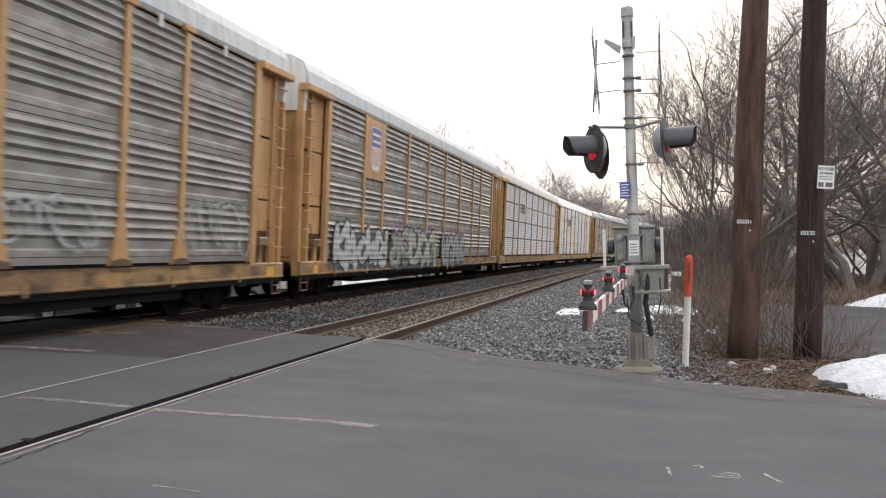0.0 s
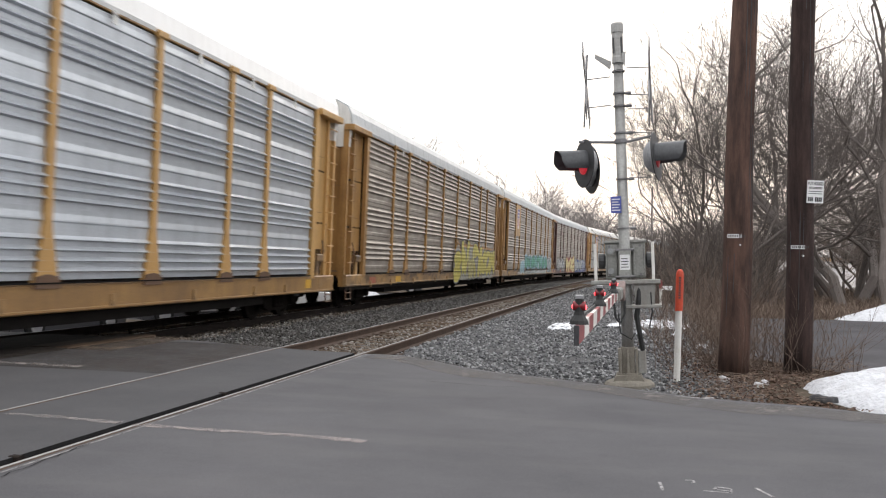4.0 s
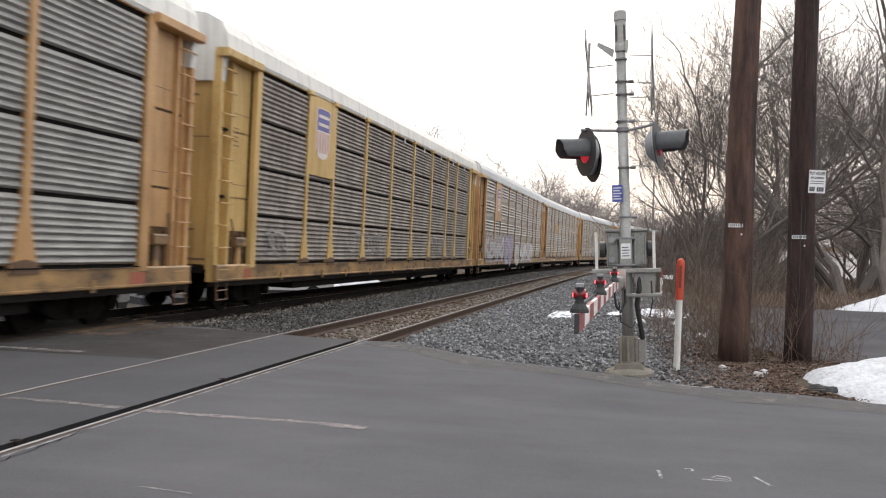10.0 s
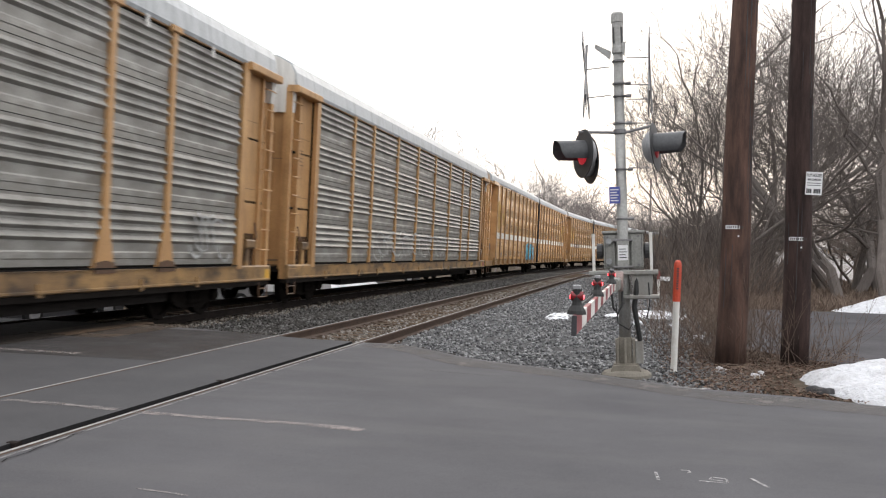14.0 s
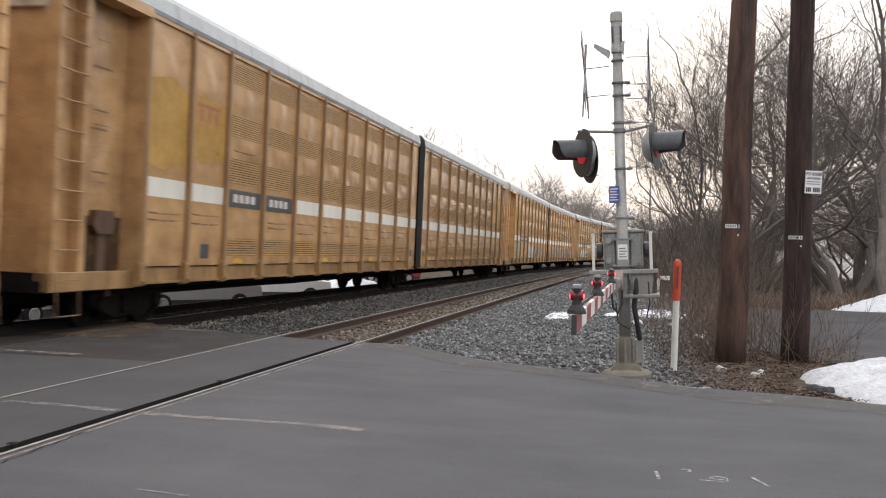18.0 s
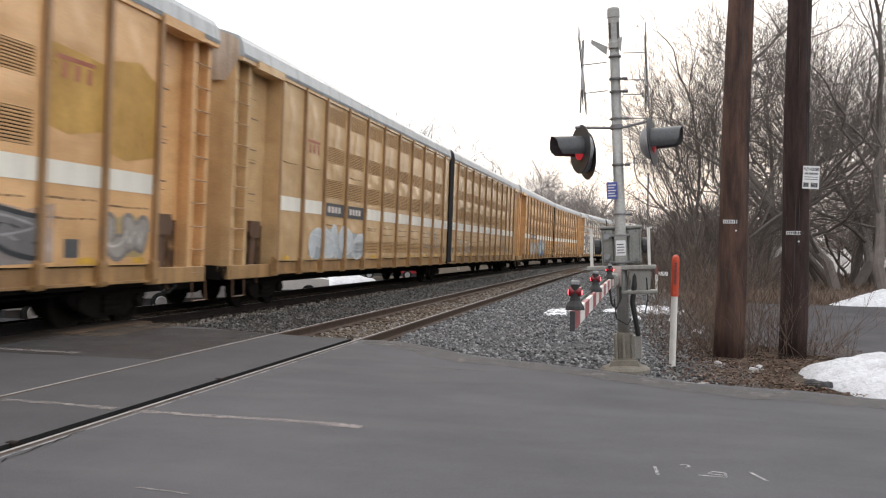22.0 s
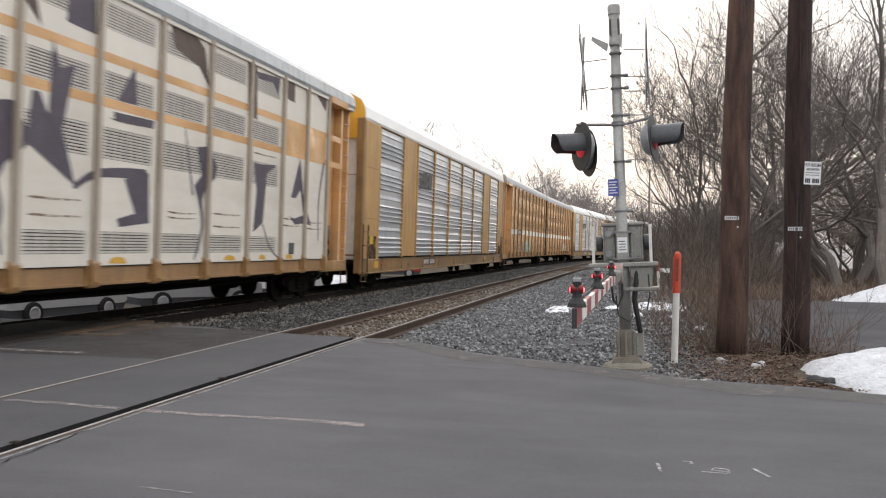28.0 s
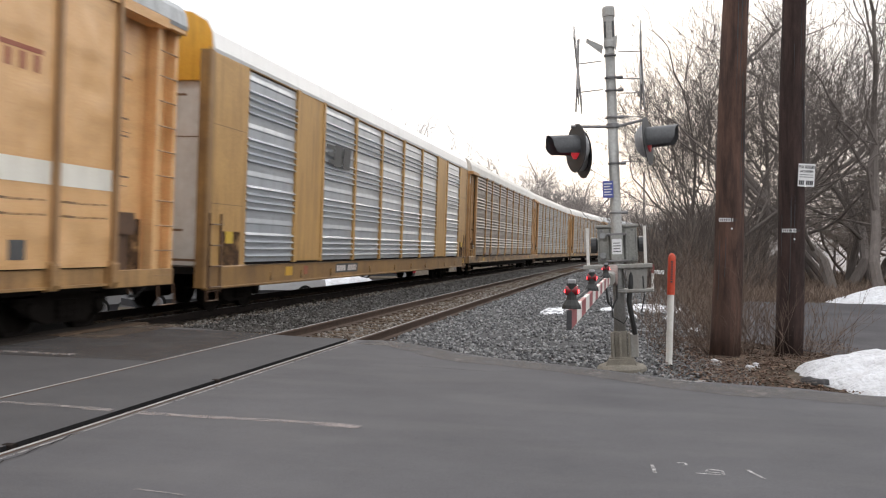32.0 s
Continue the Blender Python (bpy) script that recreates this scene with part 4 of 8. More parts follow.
def disc(g, y, z, r, x, long=0.0):
    """A round or oval dab of paint on the car's side, r high and as long as given."""
    a = max(r, long)
    n = 12
    g.add([(x, y + a * math.cos(2 * math.pi * k / n), z + r * math.sin(2 * math.pi * k / n)) for k in range(n)], [tuple(range(n))])


def bent(pts, n=4):
    """A smooth line through a few points."""
    p = [pts[0]] + list(pts) + [pts[-1]]
    out = []
    for i in range(1, len(p) - 2):
        for k in range(n):
            t = k / n
            out.append(tuple(0.5 * (2 * p[i][a] + (p[i + 1][a] - p[i - 1][a]) * t + (2 * p[i - 1][a] - 5 * p[i][a] + 4 * p[i + 1][a] - p[i + 2][a]) * t * t + (3 * p[i][a] - p[i - 1][a] - 3 * p[i + 1][a] + p[i + 2][a]) * t ** 3) for a in (0, 1)))
    return out + [tuple(pts[-1])]


def rounded(pts, ws):
    """The same line with round ends."""
    def cap(p, q, w):
        d = (Vector(p) - Vector(q)).normalized()
        return [(tuple(Vector(p) + d * w / 2 * math.cos(a)), w * math.sin(a)) for a in (0.15, 0.6, 1.05)]
    head, tail = cap(pts[0], pts[1], ws[0]), cap(pts[-1], pts[-2], ws[-1])[::-1]
    return [p for p, w in head] + list(pts) + [p for p, w in tail], [w for p, w in head] + list(ws) + [w for p, w in tail]


# swelling stroke forms of a spray-painted piece: arch, bowl, loop, hook, bolt, fork
FORMS = (
    (((0.1, 0), (0.1, 0.7), (0.5, 1), (0.9, 0.7), (0.9, 0)), ((0.5, 0.5), (0.5, 0.2))),
    (((0.1, 1), (0.05, 0.3), (0.5, 0), (0.95, 0.3), (0.9, 1)),),
    (((0.5, 0.05), (0.05, 0.5), (0.5, 1), (0.95, 0.5), (0.5, 0.03)),),
    (((0.95, 0.9), (0.3, 0.95), (0.15, 0.6), (0.85, 0.45), (0.8, 0.08), (0.05, 0.1)),),
    (((0.1, 0), (0.3, 0.95), (0.55, 0.3), (0.75, 0.95), (0.95, 0.0)),),
    (((0.2, 1), (0.15, 0)), ((0.9, 0.95), (0.3, 0.5), (0.95, 0.02))),
    (((0.15, 0), (0.2, 1), (0.85, 0.85), (0.75, 0.5), (0.25, 0.45)), ((0.5, 0.4), (0.95, 0))),
)


def graffiti(parent, y0, y1, z0, z1, cols, seed, x=1.605, letters=6, label="rough illegible spray-paint shapes on the side"):
    """A clouded painted ground with swelling outlined strokes on it, no writing."""
    rnd = random.Random(seed)
    rd = x > 1.56
    if cols[1] is None:
        for i in range(letters * 3):
            c, a0 = y0 + (y1 - y0) * (i + 0.5) / (letters * 3), rnd.uniform(0, 6.28)
            hh, tr = (z1 - z0) * rnd.uniform(0.3, 0.5), rnd.uniform(1.5, 5.5)
            zc = z0 + (z1 - z0) * rnd.uniform(0.4, 0.6)
            pts = [(c + (y1 - y0) / letters * 0.4 * math.cos(a0 + tr * q / 7), zc + hh * math.sin(a0 + tr * q / 7 * 0.8)) for q in range(8)]
            part("graffiti", ribbon(pts, [rnd.uniform(0.03, 0.07) for q in pts], x + 0.0003 * i), spray(cols[0] if i % 2 else cols[2], rd), parent, "faint thin spray-paint scribble on the side")
        return
    h, w = z1 - z0, (y1 - y0) / letters
    fill, back, edge = cols[0], cols[1], cols[2]
    halo = cols[3] if len(cols) > 3 else None
    n = letters * 8
    lump = [(y0 + (y1 - y0) * (k + rnd.random()) / (letters * 2), rnd.uniform(0.08, 0.24), w * rnd.uniform(0.3, 0.6)) for k in range(letters * 2)]

    def crest(y, more):
        e = min(1.0, 0.55 + 3.0 * min(y - y0, y1 - y) / h)
        return z0 + h * e * (0.66 + more + max(q * math.sqrt(max(0.0, 1 - ((y - c) / r) ** 2)) for c, q, r in lump))
    ys = [y0 + (y1 - y0) * k / n for k in range(n + 1)]
    low = [(x - 0.001, y, z0 + 0.05 * h * (rnd.random() + max(0.0, 1 - 6 * min(y - y0, y1 - y) / h) * 4)) for y in ys]
    gr = part("graffiti", Geo().sheet([low, [(x - 0.0012, y, crest(y, 0.0)) for y in ys]]), spray(back, rd), parent, label)
    if halo:
        part("spray_halo", Geo().sheet([[(x - 0.003, y, crest(y, -0.15)) for y in ys], [(x - 0.003, y, crest(y, rnd.uniform(0.02, 0.12))) for y in ys]]), spray(halo, rd), gr)
        for i in range(letters):
            g = Geo()
            disc(g, y0 + (y1 - y0) * (i + rnd.random()) / letters, z0 + h * rnd.uniform(0.2, 0.6), h * rnd.uniform(0.08, 0.2), x + 0.0012, h * 0.2)
            part("spray_dab", g, spray(halo, rd), gr)
    for i in range(letters):
        u0, lean, tall = y0 + w * (i - 0.08), rnd.uniform(-0.16, 0.18), rnd.uniform(0.74, 1.0)
        flip, turn = rnd.random() < 0.5, rnd.random() < 0.5
        base = z0 + h * rnd.uniform(0.0, 0.1)
        wide = min(w * rnd.uniform(0.3, 0.42), h * 0.32)
        lv = x + 0.003 + 0.0006 * (i % 3)
        for k, line in enumerate(rnd.choice(FORMS)):
            line = [(1 - a if flip else a, 1 - b if turn else b) for a, b in line]
            line = [(a + rnd.uniform(-0.12, 0.12), min(1.0, max(0.0, b + rnd.uniform(-0.12, 0.12)))) for a, b in line]
            pts = bent([(min(y1 - wide / 2, max(y0 + wide / 2, u0 + w * (0.08 + a + lean * b))), base + wide * 0.5 + (h * tall - wide) * b * 0.92) for a, b in line])
            ws = [wide * (0.9 + 0.35 * math.sin(q * 0.8 + i * 2.1 + k)) for q in range(len(pts))]
            part("spray_edge", ribbon(*rounded(pts, [q + 0.15 for q in ws]), lv + 0.0002 * k, 0.002), spray(edge, rd), gr)
            part("spray_stroke", ribbon(*rounded(pts, ws), lv + 0.0036 + 0.0002 * k, 0.002), spray(fill if rnd.random() < 0.8 else tuple(0.6 * a + 0.4 * b for a, b in zip(fill, back)), rd), gr)
            part("spray_fleck", ribbon([(a - wide * 0.2, b + wide * 0.12) for a, b in pts[1:-2]], [0.035] * len(pts[1:-2]), lv + 0.0078, 0.001), spray(tuple(min(0.75, q * 1.5 + 0.08) for q in fill), rd), gr)


def car_marks(car, style, x=1.605):
    """Emblem bay, number boards and small stencils."""
    em = style.get("emblem")
    if em:
        i = em["bay"]
        ya, yb = sorted((style["dir"] * (-11.75 + POSTS[i]), style["dir"] * (-11.75 + POSTS[i + 1])))
        yc, w = (ya + yb) / 2, yb - ya
        if em["kind"] == "shield":
            z0 = EAVE - 0.06 - em["h"]
            b = part("emblem_board", Geo().box(1.575, 1.598, ya + 0.07, yb - 0.07, z0, EAVE - 0.06), M[em["board"]], car, "plain coloured board with a shield emblem")
            gs = Geo(), Geo(), Geo()
            shield(*gs, 0.95, 1.32)
            for nm, gg, mt in (("shield_head", gs[0], "emblem_blue"), ("shield_field", gs[1], "emblem_white"), ("shield_bar", gs[2], "emblem_red")):
                part(nm, gg, M[mt], b, m=pose(1.599, yc, EAVE - 0.3 - 1.32))
        elif em["kind"] == "letters":
            g = Geo()
            for k in range(3):
                q = yc - 0.5 + k * 0.5
                g.prism([(q - 0.2, 3.55), (q + 0.17, 3.55), (q + 0.2, 3.68), (q + 0.2, 3.95), (q + 0.16, 4.05), (q - 0.18, 4.05), (q - 0.22, 3.92)], 0, 1.6, 1.606)
            g.box(1.6, 1.606, yc - 0.72, yc + 0.72, 3.28, 3.44)
            part("emblem", g, M["emblem_gold"], car, "dull yellow block emblem")
        else:
            g, bk = Geo(), Geo()
            if em["kind"] == "board":
                bk.box(1.575, 1.59, ya + 0.12, yb - 0.12, 3.36, 4.38)
                part("emblem_board", bk, M["silver"], car)
            for k in range(2):
                q = yc - 0.3 + k * 0.78
                g.prism([(q - 0.36, 3.7), (q + 0.26, 3.7), (q + 0.38, 4.32), (q - 0.24, 4.32)], 0, 1.602, 1.612)
            for k in range(3):
                g.box(1.602, 1.612, yc - 1.08 - 0.06 * k, yc - 0.62, 3.76 + 0.2 * k, 3.87 + 0.2 * k)
            part("emblem", g, M["mark_black"], car, "black plain emblem")


def standard_car(style):
    """A tall enclosed car carrier: origin on the rails at its middle, +Y away from the camera, +X its near side."""
    car = thing("autorack_car", style["label"], "railcar", "cars of the train")
    post_m, panel_m, prof = style["post"], style["panel"], style["profile"]
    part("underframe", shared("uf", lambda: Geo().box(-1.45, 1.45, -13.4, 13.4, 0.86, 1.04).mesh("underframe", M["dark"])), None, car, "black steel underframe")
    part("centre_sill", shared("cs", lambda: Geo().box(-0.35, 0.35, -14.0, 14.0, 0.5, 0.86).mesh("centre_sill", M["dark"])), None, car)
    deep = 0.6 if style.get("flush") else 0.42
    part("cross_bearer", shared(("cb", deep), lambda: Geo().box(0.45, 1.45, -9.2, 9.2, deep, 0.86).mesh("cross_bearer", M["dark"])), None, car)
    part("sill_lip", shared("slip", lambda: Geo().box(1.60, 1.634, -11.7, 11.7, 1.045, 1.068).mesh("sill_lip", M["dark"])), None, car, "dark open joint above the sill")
    if style["sill"] == "sill_dirty":
        part("sill_flange", shared("sfl", lambda: Geo().box(1.40, 1.575, -13.48, 13.48, 0.60, 0.70).mesh("sill_flange", M["bogie"])), None, car, "grimy dark lower flange")
    part("brake_pipe", shared("bpp", lambda: Geo().tube([(0.9, -13, 0.56), (0.9, -5, 0.5), (0.9, 5, 0.5), (0.9, 13, 0.56)], 0.03, 6).mesh("brake_pipe", M["dark"])), None, car)
    low = style.get("sill_low", 0.70 if style["sill"] == "sill_dirty" else 0.62)
    ring = [(1.50, low), (1.59, low), (1.62, low + 0.02), (1.62, low + 0.05), (1.60, low + 0.06), (1.60, 1.02), (1.58, 1.05), (1.50, 1.05)]
    part("side_sill", shared(("sill", style["sill"], low), lambda: Geo().prism(ring, 1, -13.5, 13.5).mesh("side_sill", M[style["sill"]])), None, car)
    part("side_sill", shared(("sill2", style["sill"], low), lambda: Geo().box(-1.6, -1.5, -13.5, 13.5, low, 1.05).mesh("side_sill", M[style["sill"]])), None, car)
    part("far_side_wall", shared(("far", panel_m), lambda: Geo().box(-1.58, -1.5, -13.1, 13.1, 1.05, EAVE).mesh("far_side_wall", M[panel_m])), None, car)
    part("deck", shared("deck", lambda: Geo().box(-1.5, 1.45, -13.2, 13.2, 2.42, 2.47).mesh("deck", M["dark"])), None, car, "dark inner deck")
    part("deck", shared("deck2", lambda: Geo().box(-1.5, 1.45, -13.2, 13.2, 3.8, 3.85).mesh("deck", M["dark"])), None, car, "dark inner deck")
    # near-black sheet behind the screens, standing in for the unlit interior
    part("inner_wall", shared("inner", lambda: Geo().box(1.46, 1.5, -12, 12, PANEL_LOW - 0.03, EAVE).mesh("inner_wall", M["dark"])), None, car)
    part("top_rail", shared(("rail", post_m), lambda: Geo().box(1.5, 1.57, -13.1, 13.1, PANEL_TOP + 0.03, EAVE + 0.02).mesh("top_rail", M[post_m])), None, car)
    part("roof", shared(("roof", style["roof"]), lambda: roof_shape(-13.44, 13.44).mesh("roof", M[style["roof"]])), None, car, "pale ribbed metal roof")
    rows = 4
    h = (PANEL_TOP - PANEL_LOW) / rows
    plain = style.get("plain", ())
    for i in range(len(POSTS) - 1):
        w = POSTS[i + 1] - POSTS[i]
        y = -11.75 + (POSTS[i] + POSTS[i + 1]) / 2
        idx = i if style["dir"] > 0 else len(POSTS) - 2 - i
        if idx in plain:
            part("blank_panel", shared(("blank", post_m, round(w, 2)), lambda: Geo().box(1.53, 1.575, -w / 2 - 0.05, w / 2 + 0.05, PANEL_LOW, PANEL_TOP + 0.03).mesh("blank_panel", M[post_m])), None, car, m=pose(0, y, 0))
            continue
        me = shared(("scr", panel_m, prof, round(w, 2)), lambda: corrugated(w - 0.1, h, prof).mesh("side_screen", M[panel_m]))
        for k in range(rows):
            part("side_screen", me, None, car, m=pose(1.53, y, PANEL_LOW + k * h))
    pm = shared(("post", post_m, style["flare"]), lambda: post_shape(style["flare"]).mesh("side_post", M[post_m]))
    foot = shared("pfoot", lambda: Geo().prism([(-0.3, 0.98), (0.3, 0.98), (0.25, 1.15), (0.0, 1.19), (-0.25, 1.15)], 0, 1.601, 1.625).mesh("post_foot", M["rust"]))
    cap = shared(("pcap", post_m), lambda: Geo().box(1.56, 1.64, -0.17, 0.17, EAVE - 0.09, EAVE + 0.03, 0.02).mesh("post_cap", M[post_m]))
    tab = shared("rtab", lambda: Geo().box(1.585, 1.6, -0.06, 0.06, EAVE - 0.22, EAVE, 0.006).mesh("roof_tab", M["cap_white"]))
    for k, q in enumerate(POSTS[1:-1]):
        p = part("side_post", pm, None, car, m=pose(0, -11.75 + q, 0))
        if style["flare"]:
            part("post_foot", foot, None, p)
            part("post_cap", cap, None, p)
            if k < len(POSTS) - 3 and not style.get("emblem") or k > 2:
                part("roof_tab", tab, None, car, m=pose(0, -11.75 + (q + POSTS[k + 2]) / 2, 0))
    for sg in (-1, 1):
        if style.get("flush"):
            lo, hi = sorted((sg * 11.75, sg * 13.5))
            part("end_panel", shared(("fp", post_m, sg), lambda: Geo().prism([(1.5, 0.62), (1.585, 0.62), (1.585, EAVE - 0.05), (1.56, EAVE + 0.06), (1.5, EAVE + 0.06)], 1, lo, hi).mesh("end_panel", M[post_m])), None, car, "plain flush end panel")
            lo, hi = sorted((sg * 13.36, sg * 13.58))
            part("corner_post", shared(("fc", post_m, sg), lambda: Geo().box(1.36, 1.60, lo, hi, 0.6, EAVE, 0.03).mesh("corner_post", M["sill_ochre"])), None, car)
            st = part("ladder_stile", shared(("fl", sg), lambda: Geo().box(1.60, 1.63, sg * 13.2 - 0.27, sg * 13.2 - 0.23, 0.5, 2.1).box(1.60, 1.63, sg * 13.2 + 0.23, sg * 13.2 + 0.27, 0.5, 2.1).mesh("ladder_stile", M["rust"])), None, car)
            for i in range(4):
                part("rung", shared("frg", lambda: rung_shape(0.5, 1.60, 1.66).mesh("rung", M["rust"])), None, st, m=pose(0, sg * 13.2, 0.62 + i * 0.42))
            part("warning_plate", shared(("fw", sg), lambda: Geo().box(1.586, 1.59, *sorted((sg * 12.35, sg * 12.7)), 1.5, 1.75).mesh("warning_plate", M["mark_yellow"])), None, car, "small yellow plate")
            for k in range(3):
                part("seam", shared(("fs", sg), lambda: Geo().box(1.585, 1.5875, *sorted((sg * 11.9, sg * 13.5)), 0, 0.012).mesh("seam", M["mark_brown"])), None, car, m=pose(0, 0, (1.02, 2.3, 3.9)[k]))
        else:
            lo, hi = sorted((sg * 11.75, sg * 12.0))
            part("corner_post", shared(("cp", post_m, sg), lambda: Geo().box(1.48, 1.61, lo, hi, 0.98, EAVE, 0.01).mesh("corner_post", M[post_m])), None, car)
            lo, hi = sorted((sg * 12.0, sg * 12.9))
            part("end_panel", shared(("ep", post_m, sg), lambda: Geo().box(1.38, 1.45, lo, hi, 0.95, EAVE).mesh("end_panel", M[post_m])), None, car)
            st = part("ladder_stile", shared(("ls", post_m, sg), lambda: ladder_end(sg).mesh("ladder_stile", M[post_m])), None, car)
            rg = shared(("rg", post_m), lambda: rung_shape(0.5, 1.52, 1.59).mesh("rung", M[post_m]))
            for i in range(10):
                part("rung", rg, None, st, m=pose(0, sg * 13.18, 0.95 + i * 0.45))
            lo, hi = sorted((sg * 11.9, sg * 13.55))
            part("warning_plate", shared(("wp", sg), lambda: Geo().box(1.451, 1.455, *sorted((sg * 12.3, sg * 12.75)), 1.5, 1.72).mesh("warning_plate", M["mark_yellow"])), None, car, "small yellow plate")
            part("end_beam", shared(("eb", post_m, sg), lambda: Geo().box(1.40, 1.70, lo, hi, EAVE - 0.12, EAVE + 0.05, 0.02).mesh("end_beam", M[post_m])), None, car)
            part("ladder_back", shared(("lb", post_m, sg), lambda: Geo().box(1.30, 1.36, *sorted((sg * 12.86, sg * 13.46)), 0.95, EAVE - 0.1).mesh("ladder_back", M[post_m])), None, car)
            for k, z in enumerate((1.32, 2.72, 4.2)):
                part("seam", shared(("es", sg), lambda: Geo().box(1.45, 1.4535, *sorted((sg * 12.05, sg * 12.8)), 0, 0.014).mesh("seam", M["mark_brown"])), None, car, m=pose(0, 0, z))
            if style.get("placard") and sg < 0:
                pl = part("placard", Geo().box(1.451, 1.456, -12.8, -12.15, 3.75, 4.4), M["mark_yellow"], car, "large yellow placard")
                for k in range(4):
                    part("print_bar", Geo().box(1.4562, 1.4575, -12.72, -12.3 + 0.05 * (k % 2), 3.85 + 0.13 * k, 3.9 + 0.13 * k), M["mark_brown"], pl)
        for k, (z, dz, q) in enumerate(((3.62, 0.02, 2.6), (1.12, 0.05, 2.7))):
            part("door_seam", shared(("dsm", k, sg), lambda: Geo().box(-q / 2, q / 2, *sorted((sg * 13.398, sg * 13.406)), z, z + dz).mesh("door_seam", M["mark_brown"])), None, car)
        for k in range(4):
            part("stencil", shared(("dst", k % 2, sg), lambda: Geo().box(0.2, 1.0 - 0.25 * (k % 2), *sorted((sg * 13.398, sg * 13.404)), 0, 0.05).mesh("stencil", M["mark_brown"])), None, car, m=pose(0, 0, (4.45, 4.34, 1.72, 1.6)[k]))
        lo, hi = sorted((sg * 13.25, sg * 13.4))
        d = part("end_door", shared(("ed", style.get("door", post_m), sg), lambda: Geo().box(-1.42, 1.42, lo, hi, 1.0, 4.75).mesh("end_door", M[style.get("door", post_m)])), None, car)
        part("door_top", shared(("dt", style.get("cap", "cap_white"), sg), lambda: Geo().prism([(-1.52, 4.75), (1.52, 4.75), (1.56, 5.35), (1.53, 5.7), (1.42, 5.92), (1.08, 6.11), (0.55, 6.2), (-0.55, 6.2), (-1.08, 6.11), (-1.42, 5.92), (-1.53, 5.7), (-1.56, 5.35)], 1, *sorted((sg * 13.32, sg * 13.48))).mesh("door_top", M[style.get("cap", "cap_white")])), None, car, "painted end cap under the roof")
        if not style.get("flush"):
            lt = part("latch", shared(("lt", post_m, sg), lambda: Geo().box(1.45, 1.60, *sorted((sg * 12.2, sg * 12.65)), 1.42, 1.62, 0.03).box(1.45, 1.54, *sorted((sg * 12.32, sg * 12.5)), 1.05, 1.42, 0.02).mesh("latch", M["sill_dirty"])), None, car, "dirty brake latch on the end panel")
            part("latch_bar", shared(("ltb", sg), lambda: Geo().tube([(1.5, sg * 12.7, 1.3), (1.56, sg * 12.75, 1.7), (1.5, sg * 12.78, 2.0)], 0.02, 6).mesh("latch_bar", M["rust"])), None, lt)
        part("sill_step", shared(("sst", sg), lambda: Geo().tube([(1.56, sg * 13.42, 0.72), (1.58, sg * 13.42, 0.34), (1.58, sg * 12.98, 0.34), (1.56, sg * 12.98, 0.72)], 0.018, 6).tube([(1.58, sg * 13.42, 0.53), (1.58, sg * 12.98, 0.53)], 0.014, 6).mesh("sill_step", M["rust"])), None, car, "rusty hanging foot step")
        part("air_hose", shared(("ahs", sg), lambda: Geo().tube([(0.34, sg * 13.5, 0.72), (0.34, sg * 13.72, 0.55), (0.3, sg * 13.9, 0.4), (0.24, sg * 14.01, 0.42)], 0.028, 8).mesh("air_hose", M["cable"])), None, car, "black hanging air hose")
        part("rust_stain", shared(("rst", sg, bool(style.get("flush"))), lambda: Geo().box(1.456 if not style.get("flush") else 1.588, 1.4572 if not style.get("flush") else 1.5892, *sorted((sg * 12.02, sg * 12.84)), 0.98, 1.75).mesh("rust_stain", M["rust_stain"])), None, car, "rust-brown stain round the brake gear")
        lo, hi = sorted((sg * 13.2, sg * 14.02))
        part("coupler", shared(("cpl", sg), lambda: Geo().box(-0.12, 0.12, lo, hi, 0.66, 0.92, 0.03).mesh("coupler", M["bogie"])), None, car)
        truck(car, sg * 10.9)
    car_marks(car, style)
    g = Geo()
    rnd = random.Random(style["seed"])
    y = -6.5 + 1.7 * bool(style.get("flush"))
    if style.get("number_board"):
        part("number_board", Geo().prism([(y - 1.0, 0.72), (y + 1.0, 0.72), (y + 1.04, 0.98), (y - 0.96, 0.98)], 0, 1.598, 1.604), M["mark_black"], car)
        for k in range(9):
            if k != 4:
                q = y - 0.9 + 0.2 * k
                g.prism([(q, 0.77), (q + 0.15, 0.77), (q + 0.175, 0.93), (q + 0.025, 0.93)], 0, 1.605, 1.608)
        part("stencil", g, M["emblem_white"], car)
    for k in range(4):
        q = rnd.choice((-12.4, -11.2, -9.4, -8.4, 7.5, 9.6, 11.4, 12.6)) + rnd.uniform(-0.3, 0.3)
        part("sill_patch", Geo().box(1.598, 1.603 + 0.0004 * k, q, q + rnd.uniform(0.25, 0.7), 0.74, 0.96), M[("yellow", "sill_dirty", "yellow", "mark_red")[k]], car)
    for k in range(9):
        q = -11 + 2.7 * k + rnd.uniform(-0.8, 0.8)
        part("bracket", shared("sillbr", lambda: Geo().box(1.60, 1.63, -0.05, 0.05, 0.66, 0.86, 0.008).mesh("bracket", M["sill_dirty"])), None, car, m=pose(0, q, 0))
    q = style["dir"] * -12.6
    bar = shared("bar", lambda: Geo().box(1.451, 1.454, -0.14, 0.14, -0.011, 0.011).mesh("stencil", M["mark_brown"]))
    for k in range(5):
        part("stencil", bar, None, car, m=pose(0, q - 0.05 * rnd.random(), 3.9 - k * 0.09))
    for args in style.get("graffiti", ()):
        graffiti(car, *args)
    return car


